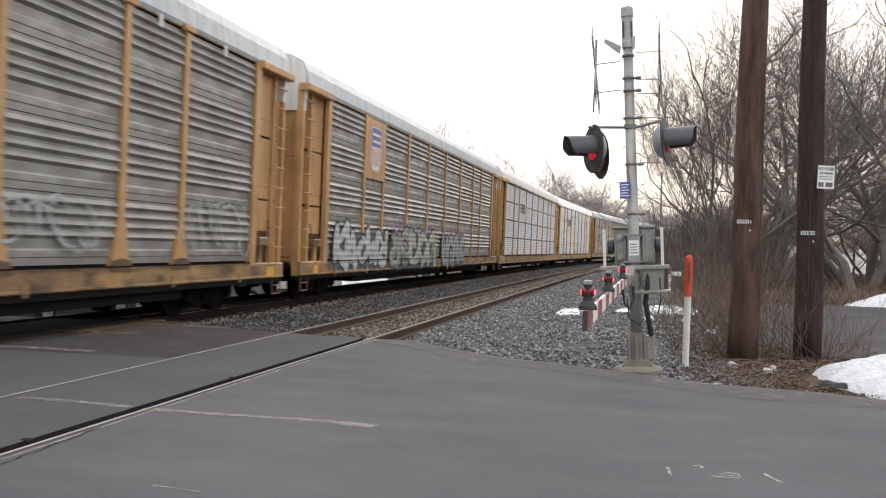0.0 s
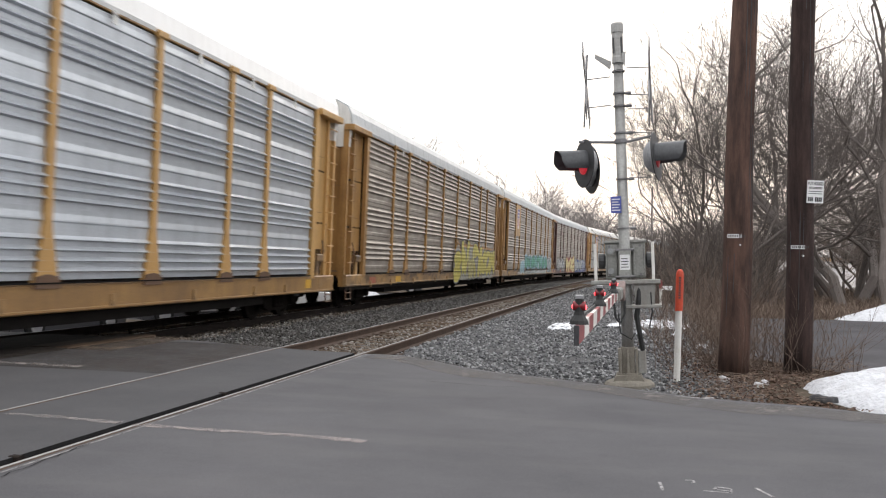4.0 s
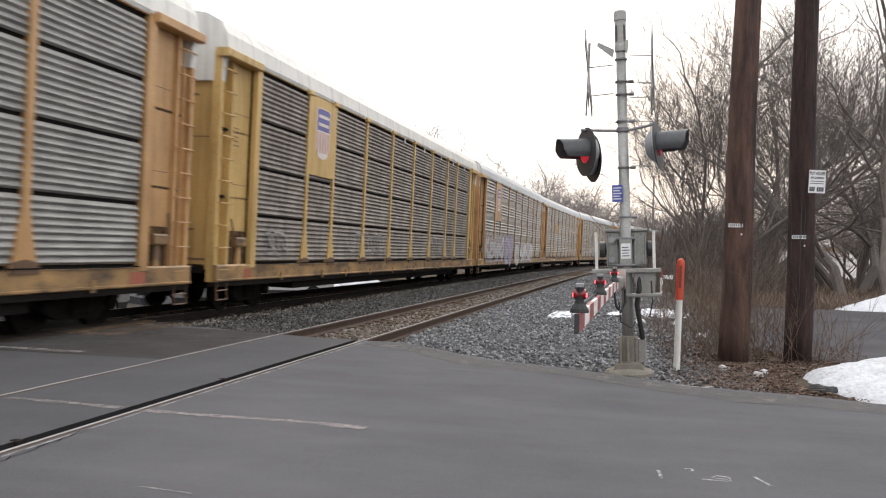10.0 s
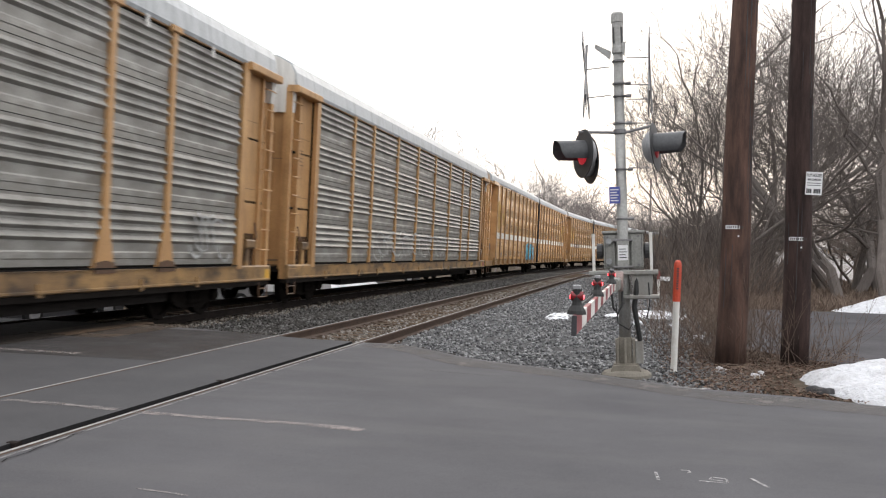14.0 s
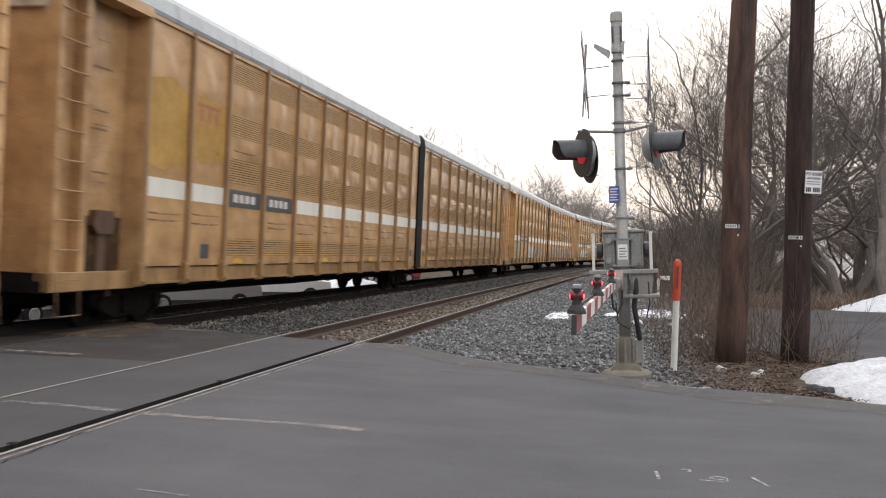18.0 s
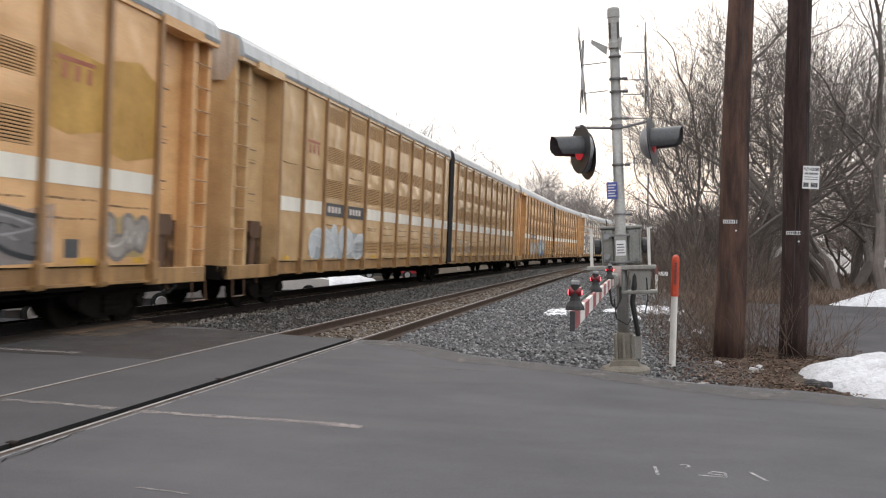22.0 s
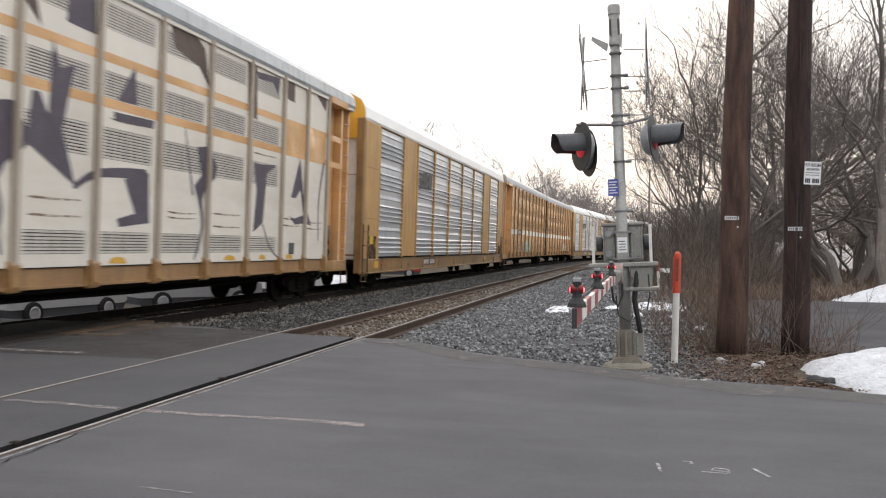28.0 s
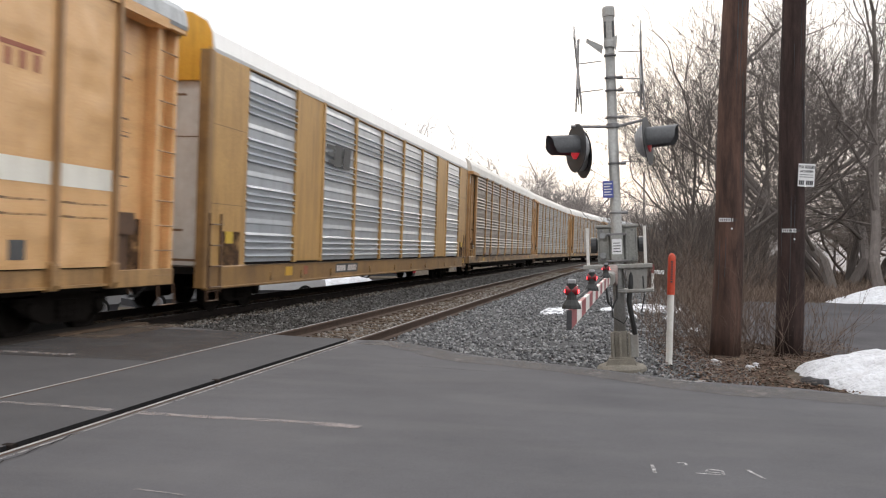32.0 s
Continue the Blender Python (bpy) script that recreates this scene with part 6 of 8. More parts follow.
DARK = (0.035, 0.04, 0.045)
WHITE, NAVY, SKY = (0.7, 0.7, 0.68), (0.05, 0.07, 0.15), (0.08, 0.42, 0.58)
TRAIN = [
    st("weathered grey car carrier with tan posts and pale graffiti", 1, number_board=True, graffiti=((9.0, 11.5, 1.2, 2.3, ((0.46, 0.46, 0.45), None, (0.4, 0.4, 0.4)), 11, 1.605, 4), (3.6, 6.2, 1.2, 2.1, ((0.40, 0.44, 0.44), None, (0.46, 0.46, 0.455)), 12, 1.605, 4))),
    st("weathered grey car carrier with faded shield board and graffiti", 2, flare=False, emblem=dict(kind="shield", bay=1, board="tan", h=1.8)) | dict(flare=False, graffiti=((-11.4, -6.3, 0.75, 2.15, ((0.5, 0.5, 0.48), (0.1, 0.12, 0.12), DARK), 13, 1.605, 5), (-6.2, 0.0, 0.66, 2.35, ((0.40, 0.40, 0.33), (0.04, 0.075, 0.075), DARK, (0.5, 0.24, 0.42)), 14, 1.623, 5), (0.9, 5.2, 0.66, 2.25, ((0.34, 0.34, 0.34), (0.09, 0.10, 0.10), DARK, (0.45, 0.25, 0.4)), 114, 1.623, 4))),
    st("clean light grey ribbed car carrier with ochre posts", 3) | dict(post="ochre", panel="silver", sill="sill_ochre", roof="roof_white", profile="fine", emblem=dict(kind="board", bay=2)),
    st("bright galvanised car carrier with ochre posts", 4) | dict(post="ochre", panel="bright", sill="sill_ochre", profile="bold", roof="roof_bright", number_board=True, emblem=dict(kind="mark", bay=2), flare=True),
    st("brown-grey car carrier with yellow and orange graffiti", 5) | dict(post="ochre_deep", panel="weathered_brown", graffiti=((0.8, 11.6, 0.62, 2.5, ((0.62, 0.53, 0.12), (0.40, 0.38, 0.33), (0.16, 0.17, 0.19), (0.46, 0.25, 0.09)), 15, 1.623, 7),)),
    st("brown-grey car carrier with yellow shield board and teal graffiti", 6) | dict(post="ochre_deep", panel="weathered_brown", number_board=True, emblem=dict(kind="shield", bay=1, board="ochre", h=2.0), graffiti=((-6.4, -4.4, 0.8, 1.9, ((0.3, 0.5, 0.6), (0.25, 0.42, 0.5), WHITE), 16, 1.605, 2), (-4.6, 8.5, 1.08, 2.25, ((0.10, 0.33, 0.235), (0.30, 0.46, 0.56), (0.015, 0.05, 0.045), (0.55, 0.58, 0.58)), 17, 1.605, 8), (-4.4, 8.2, 0.7, 1.04, ((0.50, 0.55, 0.54), (0.58, 0.60, 0.58), (0.06, 0.08, 0.08)), 317, 1.606, 9), (8.6, 11.5, 0.75, 2.15, ((0.38, 0.4, 0.4), (0.28, 0.42, 0.5), (0.1, 0.12, 0.13)), 117, 1.605, 3))),
    st("maroon and grey car carrier with yellow and blue graffiti", 7) | dict(post="maroon", panel="weathered_brown", sill="sill_maroon", graffiti=((-11.2, -6.2, 0.8, 2.15, ((0.5, 0.5, 0.48), (0.2, 0.2, 0.21), (0.07, 0.07, 0.09)), 18, 1.605, 5), (-5.2, 1.5, 0.62, 2.45, ((0.7, 0.58, 0.28), (0.34, 0.08, 0.06), (0.2, 0.07, 0.05), (0.3, 0.07, 0.06)), 19, 1.623, 5), (1.8, 11.3, 0.62, 2.2, ((0.4, 0.42, 0.44), (0.06, 0.1, 0.34), DARK, (0.2, 0.24, 0.32)), 20, 1.623, 6))),
    st("grey ribbed car carrier with tan shield board", 8) | dict(profile="fine", panel="weathered_fine", roof="roof_white", number_board=True, emblem=dict(kind="shield", bay=1, board="tan", h=2.1), graffiti=((-11.5, -9.5, 1.3, 2.1, ((0.42, 0.42, 0.42), None, (0.38, 0.38, 0.38)), 21, 1.59, 2),)),
    st("grey-brown ribbed car carrier with yellow ends and shield board", 9) | dict(post="pale_yellow", profile="fine", panel="brown_fine", roof="roof_white", sill="sill_dirty", emblem=dict(kind="shield", bay=1, board="pale_yellow", h=2.0), graffiti=((-11.4, -9.9, 1.2, 1.85, ((0.36, 0.35, 0.34), None, (0.4, 0.39, 0.37)), 22, 1.59, 2), (-5.4, -1.6, 1.2, 2.0, ((0.34, 0.33, 0.32), None, (0.4, 0.39, 0.37)), 122, 1.59, 4), (4.3, 7.3, 1.2, 2.05, ((0.34, 0.33, 0.32), None, (0.4, 0.39, 0.37)), 123, 1.59, 3))),
    st("weathered grey car carrier with white and lilac graffiti", 10) | dict(panel="weathered", emblem=dict(kind="shield", bay=1, board="tan", h=2.1), graffiti=((-11.6, -5.6, 0.8, 2.5, ((0.58, 0.57, 0.56), (0.42, 0.38, 0.38), (0.34, 0.2, 0.2), (0.5, 0.47, 0.47)), 23, 1.605, 5), (-5.5, -2.4, 0.66, 2.55, ((0.42, 0.38, 0.5), (0.5, 0.47, 0.5), (0.25, 0.17, 0.3), (0.48, 0.45, 0.5)), 223, 1.623, 2), (-1.6, 0.5, 0.66, 2.25, ((0.62, 0.61, 0.57), (0.5, 0.5, 0.45), (0.3, 0.28, 0.26)), 124, 1.623, 1), (1.0, 7.0, 0.7, 2.25, ((0.62, 0.6, 0.59), (0.5, 0.42, 0.42), (0.3, 0.26, 0.26), (0.55, 0.52, 0.5)), 24, 1.605, 4), (8.9, 9.6, 1.2, 1.8, ((0.6, 0.6, 0.58), None, (0.6, 0.6, 0.58)), 224, 1.605, 1))),
    st("weathered grey car carrier with yellow block emblem", 11) | dict(number_board=True, placard=True, emblem=dict(kind="letters", bay=2), graffiti=((9.8, 11.2, 1.2, 2.2, ((0.5, 0.5, 0.49), None, (0.46, 0.46, 0.45)), 33, 1.605, 2),)),
    st("weathered grey car carrier with thin tan posts and faint graffiti", 12) | dict(flare=False, post="tan", graffiti=((-6.5, 4.0, 1.15, 2.1, ((0.5, 0.5, 0.49), None, (0.56, 0.56, 0.55)), 25, 1.605, 9),)),
    art("ochre two-unit car carrier with white stripe and sky blue graffiti", 13, letters=True, graffiti_b=(), graffiti_a=((4.0, 8.9, 1.0, 2.35, ((0.08, 0.38, 0.52), (0.06, 0.30, 0.44), NAVY, SKY), 26, 1.552, 5),)),
    art("ochre two-unit car carrier with white stripe and patched panels", 14, board_bays=(2, 3), letters=True) | dict(paint="artic_brown"),
    art("ochre two-unit car carrier with white stripe and pale graffiti", 15, board_bays=(2, 3), letters=True, haze_a=((1.6, 8.9, 1.15, 2.05),), haze_b=((-9.3, 5.5, 1.15, 2.0),), graffiti_a=((-8.15, -4.1, 1.12, 2.3, ((0.56, 0.38, 0.12), (0.42, 0.42, 0.40), (0.5, 0.49, 0.46)), 27, 1.552, 3), (-1.3, 1.6, 1.1, 2.2, ((0.6, 0.58, 0.54), (0.45, 0.36, 0.26), WHITE), 127, 1.552, 3), (5.0, 7.2, 1.2, 2.1, ((0.6, 0.56, 0.48), None, (0.56, 0.52, 0.44)), 128, 1.552, 2)), graffiti_b=((-9.2, 3.6, 1.15, 1.75, ((0.46, 0.34, 0.28), None, (0.5, 0.4, 0.34)), 28, 1.552, 9), (3.7, 5.2, 1.1, 1.9, ((0.2, 0.19, 0.19), (0.3, 0.26, 0.24), DARK), 228, 1.552, 1), (6.7, 8.0, 1.2, 2.0, ((0.4, 0.36, 0.32), (0.5, 0.36, 0.16), (0.25, 0.22, 0.2)), 229, 1.552, 2))),
    art("ochre two-unit car carrier with white stripe and black name boards", 16, board_bays=(2, 3), letters=True, graffiti_a=((-6.0, -1.4, 1.1, 2.05, ((0.6, 0.64, 0.66), (0.42, 0.46, 0.48), WHITE), 29, 1.552, 4), (6.9, 8.8, 1.4, 2.2, ((0.4, 0.38, 0.35), None, (0.45, 0.42, 0.38)), 129, 1.552, 2)), graffiti_b=((-9.3, -5.8, 1.15, 1.9, ((0.62, 0.57, 0.5), None, (0.6, 0.55, 0.48)), 30, 1.552, 4), (3.6, 4.9, 1.4, 2.4, ((0.35, 0.33, 0.3), None, (0.3, 0.28, 0.26)), 130, 1.552, 2))) | dict(paint="artic_pale"),
    art("ochre two-unit car carrier with white stripe and blue graffiti", 17, board_bays=(2, 3), letters=True, graffiti_a=((-5.1, -0.8, 1.1, 2.15, ((0.5, 0.48, 0.44), (0.28, 0.26, 0.25), (0.4, 0.38, 0.35)), 231, 1.552, 3), (-0.4, 4.1, 0.95, 2.35, ((0.48, 0.62, 0.64), (0.06, 0.13, 0.27), (0.02, 0.03, 0.07), (0.2, 0.36, 0.56)), 31, 1.552, 3)), graffiti_b=((-8.1, -3.0, 1.1, 2.1, ((0.6, 0.53, 0.44), None, WHITE), 32, 1.552, 5), (1.8, 5.3, 1.1, 1.8, ((0.3, 0.38, 0.48), None, (0.34, 0.42, 0.5)), 232, 1.552, 4))),
    art("white two-unit car carrier covered in tall black graffiti", 18, big=True) | dict(paint="artic_white", vent="vent_white", striped=False, post="post_pale", beam="artic_post", ends="artic"),
    st("bright galvanised car carrier with plain ochre panels", 19) | dict(post="ochre", panel="bright", sill="sill_ochre", roof="roof_bright", profile="bold", flare=False, plain=(1, 7), flush=True, emblem=dict(kind="mark", bay=2), number_board=True, sill_low=0.56, cap="cap_orange", door="white_paint"),
    art("ochre two-unit car carrier with white stripe and small graffiti", 20, letters=True, board_bays=(2,), graffiti_a=((-4.8, -1.3, 1.1, 1.85, ((0.45, 0.3, 0.3), None, (0.5, 0.34, 0.33)), 33, 1.552, 4), (-1.3, 1.6, 1.1, 1.95, ((0.34, 0.48, 0.36), (0.42, 0.42, 0.3), (0.3, 0.44, 0.34)), 133, 1.552, 2)), graffiti_b=((1.7, 4.5, 1.15, 2.0, ((0.62, 0.58, 0.52), (0.4, 0.3, 0.22), (0.1, 0.08, 0.08)), 34, 1.552, 3),)),
    st("bright galvanised car carrier with plain ochre panels", 21) | dict(post="ochre", panel="bright", sill="sill_ochre", roof="roof_bright", profile="bold", flare=False, plain=(1, 7), flush=True, emblem=dict(kind="mark", bay=2), number_board=True, sill_low=0.56, cap="cap_orange", door="white_paint"),
    st("brown-grey car carrier with tan posts and pale roof", 22) | dict(panel="weathered_brown", roof="roof_white"),
    st("weathered grey car carrier with tan posts and pale roof", 23) | dict(roof="roof_white"),
    st("brown-grey car carrier with tan posts and pale roof", 24) | dict(panel="weathered_brown", roof="roof_white"),
    st("weathered grey car carrier with tan posts", 25),
    st("brown-grey car carrier with tan posts", 26) | dict(panel="weathered_brown"),
    st("weathered grey car carrier with tan posts", 27),
]
FIRST_GAP = 19.71
MOVERS = []


def tall_strokes(car, seed, joint):
    """Tall dark brush-drawn shapes over the whole side, and ochre stripes."""
    rnd = random.Random(seed)
    ink, brown = spray((0.115, 0.095, 0.12), False), spray((0.13, 0.088, 0.072), False)
    for z in (3.60, 4.32):
        part("stripe", Geo().box(1.546, 1.5472, -AHALF + 1.6, AHALF - 1.6, z, z + 0.15), M["artic"], car, "ochre stripe")
    tint = "angular grey-purple spray-paint shape"

    def poly(ring, at=0.0, k=0, mat=ink):
        part("graffiti", Geo().prism([(y + at, z) for y, z in ring], 0, 1.5476, 1.549 + 0.0002 * k), mat, car, tint)

    def tail(pts, ws, at=0.0, mat=ink):
        part("graffiti", ribbon(*rounded([(y + at, z) for y, z in bent(pts)], [ws[0] + (ws[1] - ws[0]) * i / (4 * len(pts) - 4) for i in range(4 * len(pts) - 3)]), 1.5478, 0.002), mat, car, tint)

    def slab(y, w, z0, z1, lean=0.0, mat=ink):
        e = [rnd.uniform(-0.06, 0.06) for q in range(4)]
        poly([(y + e[0], z0), (y + w + e[1], z0 + e[2]), (y + w + lean, z1 + e[3]), (y + lean, z1)], 0, 0, mat)
    if joint < 0:
        part("bare_panel", Geo().box(1.5505, 1.5545, -AHALF + 0.4, -AHALF + 1.4, 0.9, AEAVE - 0.1), M["artic"], car, "unpainted ochre panel")
        part("bare_panel", Geo().box(1.5473, 1.5487, 5.2, 8.1, 3.72, 4.32), M["artic"], car, "unpainted ochre panel")
        # forked shape, hooks and hanging tails
        poly([(-3.24, 4.38), (-3.06, 4.0), (-2.72, 4.1), (-2.98, 3.1), (-2.64, 2.3), (-3.73, 2.83), (-3.66, 3.56), (-3.5, 3.58), (-3.3, 3.28)])
        for at, k in ((0.0, 0), (-5.0, 1)):
            tail([(-2.64, 2.3), (-2.15, 2.52), (-1.4, 2.6), (-0.75, 2.62)], (0.1, 0.2), at)
            poly([(-1.34, 2.5), (-0.61, 2.66), (-0.56, 1.8), (-1.46, 1.71), (-1.53, 1.84), (-1.0, 1.95)], at)
            poly([(-1.12, 4.4), (-1.03, 3.76), (-1.59, 3.76)], at, 1)
            poly([(-1.69, 3.56), (-0.48, 3.58), (-0.52, 3.44), (-1.66, 3.42)], at, 2)
            poly([(0.0, 5.39), (0.85, 5.44), (1.27, 5.2), (1.5, 4.5), (1.05, 4.84), (0.17, 5.0)], at, 1, brown)
        for at in (0.0, -5.6):
            poly([(1.08, 3.3), (1.55, 3.37), (1.91, 3.0), (1.85, 2.77), (1.45, 2.5), (1.24, 2.17), (1.0, 2.56), (1.29, 2.77)], at)
            tail([(1.24, 2.3), (1.36, 1.76), (1.08, 1.16)], (0.14, 0.05), at)
        tail([(0.6, 3.6), (0.8, 2.9), (0.95, 2.4)], (0.03, 0.07))
        tail([(-4.9, 3.3), (-4.6, 2.4), (-4.2, 1.3)], (0.16, 0.06))
        poly([(3.65, 3.22), (4.87, 3.3), (4.35, 3.06), (4.18, 1.93), (3.69, 1.72), (3.82, 2.65)])
        tail([(4.2, 1.9), (4.6, 1.4), (5.1, 1.15)], (0.05, 0.04))
        poly([(6.33, 3.6), (5.8, 2.61), (6.1, 2.6), (6.4, 2.82)])
        poly([(6.33, 3.6), (6.62, 2.7), (7.2, 1.95), (6.75, 2.0), (6.4, 2.82)], 0, 2)
        poly([(5.72, 2.14), (6.1, 1.95), (6.75, 2.0), (6.6, 2.2), (6.1, 2.1)])
        tail([(8.0, 3.6), (7.7, 2.6), (7.75, 1.6)], (0.12, 0.05))
        slab(3.3, 0.45, 4.24, 5.36, -0.1, brown)
        poly([(3.63, 5.25), (4.94, 5.34), (4.84, 4.93), (4.55, 5.16), (3.77, 5.12)], 0, 1)
        slab(5.4, 0.45, 4.94, 5.4, 0.0, brown)
        poly([(7.27, 5.4), (8.1, 5.36), (8.05, 5.04)], 0, 1, brown)
        slab(-2.9, 0.65, 4.7, 5.2)
        # thick leaning strokes next to the joint
        poly([(-9.2, 4.9), (-8.5, 4.9), (-8.7, 3.4), (-8.3, 2.6), (-9.1, 1.2), (-9.35, 1.2), (-9.2, 2.6)], 0, 1)
        slab(-6.9, 0.5, 4.75, 5.35, 0.2, brown)
        return
    # the other unit: heavy upright strokes below, broken ones along the top
    y, i = -AHALF + 2.9, 0
    while y < AHALF - 1.9:
        mat = ink if i % 3 else brown
        slab(y, rnd.uniform(0.35, 0.55), 1.15, rnd.uniform(3.0, 3.5), rnd.uniform(-0.1, 0.25), mat)
        kind = i % 4
        if kind == 0:
            for z in (1.2, 2.1, 2.9):
                slab(y + 0.4, 0.75, z, z + 0.32, 0.05, mat)
        elif kind == 1:
            poly([(y + 0.5, 2.2), (y + 1.1, 3.4), (y + 1.45, 3.4), (y + 0.85, 2.25), (y + 1.5, 1.15), (y + 1.1, 1.15)], 0, 0, mat)
        elif kind == 2:
            slab(y + 1.0, 0.4, 1.15, 3.2, -0.2, mat)
            slab(y + 0.4, 0.7, 2.85, 3.25, 0.0, mat)
        else:
            slab(y + 0.55, 0.4, 1.15, 2.3, 0.4, mat)
        for z in (3.78, 4.5):
            if rnd.random() < 0.75:
                slab(y + rnd.uniform(0, 0.5), rnd.uniform(0.3, 0.8), z, z + rnd.uniform(0.45, 0.75), rnd.uniform(-0.3, 0.3), mat)
        i += 1
        y += rnd.uniform(1.75, 2.1)


def build_train():
    pos = FIRST_GAP - L_STD
    for style in TRAIN:
        if "paint" in style:
            for j, q in ((1, 0.25), (-1, 0.75)):
                s = dict(style, joint=j, graffiti=style.get("graffiti_a" if j > 0 else "graffiti_b", ()), haze=style.get("haze_a" if j > 0 else "haze_b", ()))
                if j < 0:
                    s.pop("board_bays", None)
                car = articulated_unit(s)
                if style.get("big"):
                    tall_strokes(car, 40 + j, j)
                MOVERS.append((car, pos + L_ART * q))
            pos += L_ART
        else:
            MOVERS.append((standard_car(style), pos + L_STD / 2))
            pos += L_STD


# ---- crossing signal ----
def build_signal():
    mast = thing("crossing_signal", "grey aluminium crossing signal mast with red flashers and gate machine", "crossing signal", m=pose(-0.07, 11.32, -0.02, 0, -2.7, 0))
    part("plinth", Geo().lathe([(0.0, -0.15), (0.31, -0.15), (0.31, -0.04), (0.28, -0.005), (0.22, 0.015), (0.0, 0.02)], sides=20), M["concrete"], mast, "worn concrete footing")
    foot = Geo().box(-0.085, 0.085, -0.085, 0.085, 0.07, 0.42, 0.015)
    for sx in (-1, 1):
        foot.box(sx * 0.105 - 0.015, sx * 0.105 + 0.015, -0.1, 0.1, 0.07, 0.40, 0.006)
    foot.box(-0.14, 0.14, -0.12, 0.12, 0.07, 0.10)
    for sx in (-0.09, 0.0):
        foot.prism([(-0.15, 0.02), (-0.085, 0.02), (-0.085, 0.41), (-0.11, 0.41)], 0, sx - 0.014, sx + 0.014)
    foot.prism([(-0.2, -0.02), (0.2, -0.02), (0.15, 0.08), (-0.15, 0.08)], 1, -0.17, 0.15)
    part("base_casting", foot, M["concrete"], mast, "weathered base casting with ribs")
    part("junction_box", Geo().box(0.115, 0.22, -0.08, 0.08, 0.1, 0.38, 0.012), M["grey_box"], mast)
    part("mast_pole", Geo().tube([(0, 0, 0.35), (0, 0, 1.2), (0, 0, 4.0)], [0.074, 0.07, 0.060], 20), M["aluminium"], mast, smooth=True)
    part("mast_cap", Geo().lathe([(0.0, 3.98), (0.075, 3.98), (0.075, 4.05), (0.07, 4.07), (0.07, 4.36), (0.078, 4.37), (0.078, 4.47), (0.07, 4.49), (0, 4.49)], sides=20), M["aluminium"], mast, smooth=False)
    slot = Geo()
    for a in range(4):
        t = math.pi / 4 + a * math.pi / 2
        bar = Geo().box(-0.014, 0.014, -0.074, -0.068, 4.1, 4.3).moved(Matrix.Rotation(t, 4, "Z"))
        slot.add(bar.v, bar.f)
    part("bell_slot", slot, M["black_paint"], mast)
    for z, sx in ((3.88, 0), (3.60, 1), (3.44, 1), (3.10, 1), (2.52, 1), (1.90, 1)):
        c = part("clamp", Geo().lathe([(0.070, z - 0.014), (0.080, z - 0.010), (0.080, z + 0.010), (0.070, z + 0.014)], sides=16), M["steel"], mast)
        if sx:
            part("bolt", Geo().tube([(sx * 0.08, 0, z), (sx * 0.15, 0, z)], 0.022, 8), M["steel"], c)
    # sign stand-offs and the cross boards that are seen edge-on
    for side, x in ((-1, -0.405), (1, 0.37)):
        for z in ((3.82, 3.46) if side < 0 else (3.92, 3.58, 3.40, 3.10, 2.54)):
            part("sign_rod", Geo().tube([(side * 0.1, 0, z), (x, 0.0, z - 0.015)], 0.007, 6), M["steel"], mast)
        cross = Geo()
        for a in (-48, 48):
            g = Geo().box(x - 0.006, x + 0.006, -0.115, 0.115, -0.6, 0.6)
            mm = Matrix.Translation((0, 0, 3.72)) @ Matrix.Rotation(radians(a), 4, "X") @ Matrix.Rotation(radians(-1.0 if side < 0 else 1.0), 4, "Y")
            cross.add([tuple(mm @ Vector(p)) for p in g.v], g.f)
        part("cross_board", cross, M["steel"], mast, "cross boards seen edge-on")
        part("board_spine", Geo().tube([(x + 0.025 if side < 0 else x + 0.01, 0, 4.12), (x - 0.045 if side < 0 else x + 0.025, 0, 3.2)], 0.011, 6), M["steel"], mast)
    wings = Geo().prism([(-0.10, 3.90), (-0.29, 4.06), (-0.28, 4.11), (-0.08, 4.0)], 1, -0.05, -0.035)
    part("bracket_plate", wings, M["aluminium"], mast)
    part("bracket_plate", Geo().prism([(0.08, 3.92), (0.10, 4.12), (0.05, 4.10), (0.05, 3.98)], 1, -0.06, -0.045), M["aluminium"], mast)
    # arms and lamps
    part("lamp_arm", Geo().tube([(-0.52, 0, 3.02), (-0.1, 0, 2.99), (0.1, 0, 2.99), (0.40, 0, 3.05)], 0.018, 10).lathe([(0.074, 2.965), (0.08, 2.97), (0.08, 3.02), (0.074, 3.025)], sides=16), M["steel"], mast)

    def flasher(x, z, az, tilt, lit, y=0.0):
        m = pose(x, y, z, 0, tilt, az)
        u = part("flasher_back", Geo().lathe([(0.0, -0.15), (0.1, -0.14), (0.17, -0.1), (0.21, -0.04), (0.21, 0.0), (0.0, 0.0)], "x", sides=24), M["lamp_back"], mast, "grey lamp housing", smooth=True, m=m)
        part("disc", Geo().lathe([(0.0, 0.0), (0.305, 0.0), (0.31, 0.006), (0.305, 0.012), (0.0, 0.012)], "x", sides=32), M["black_paint"], u, "black round backing disc")
        part("lens", Geo().lathe([(0.14, 0.012), (0.14, 0.02), (0.1, 0.035), (0.0, 0.045)], "x", sides=24), M[lit], u, "red lens", smooth=True)
        rows, rin = [], []
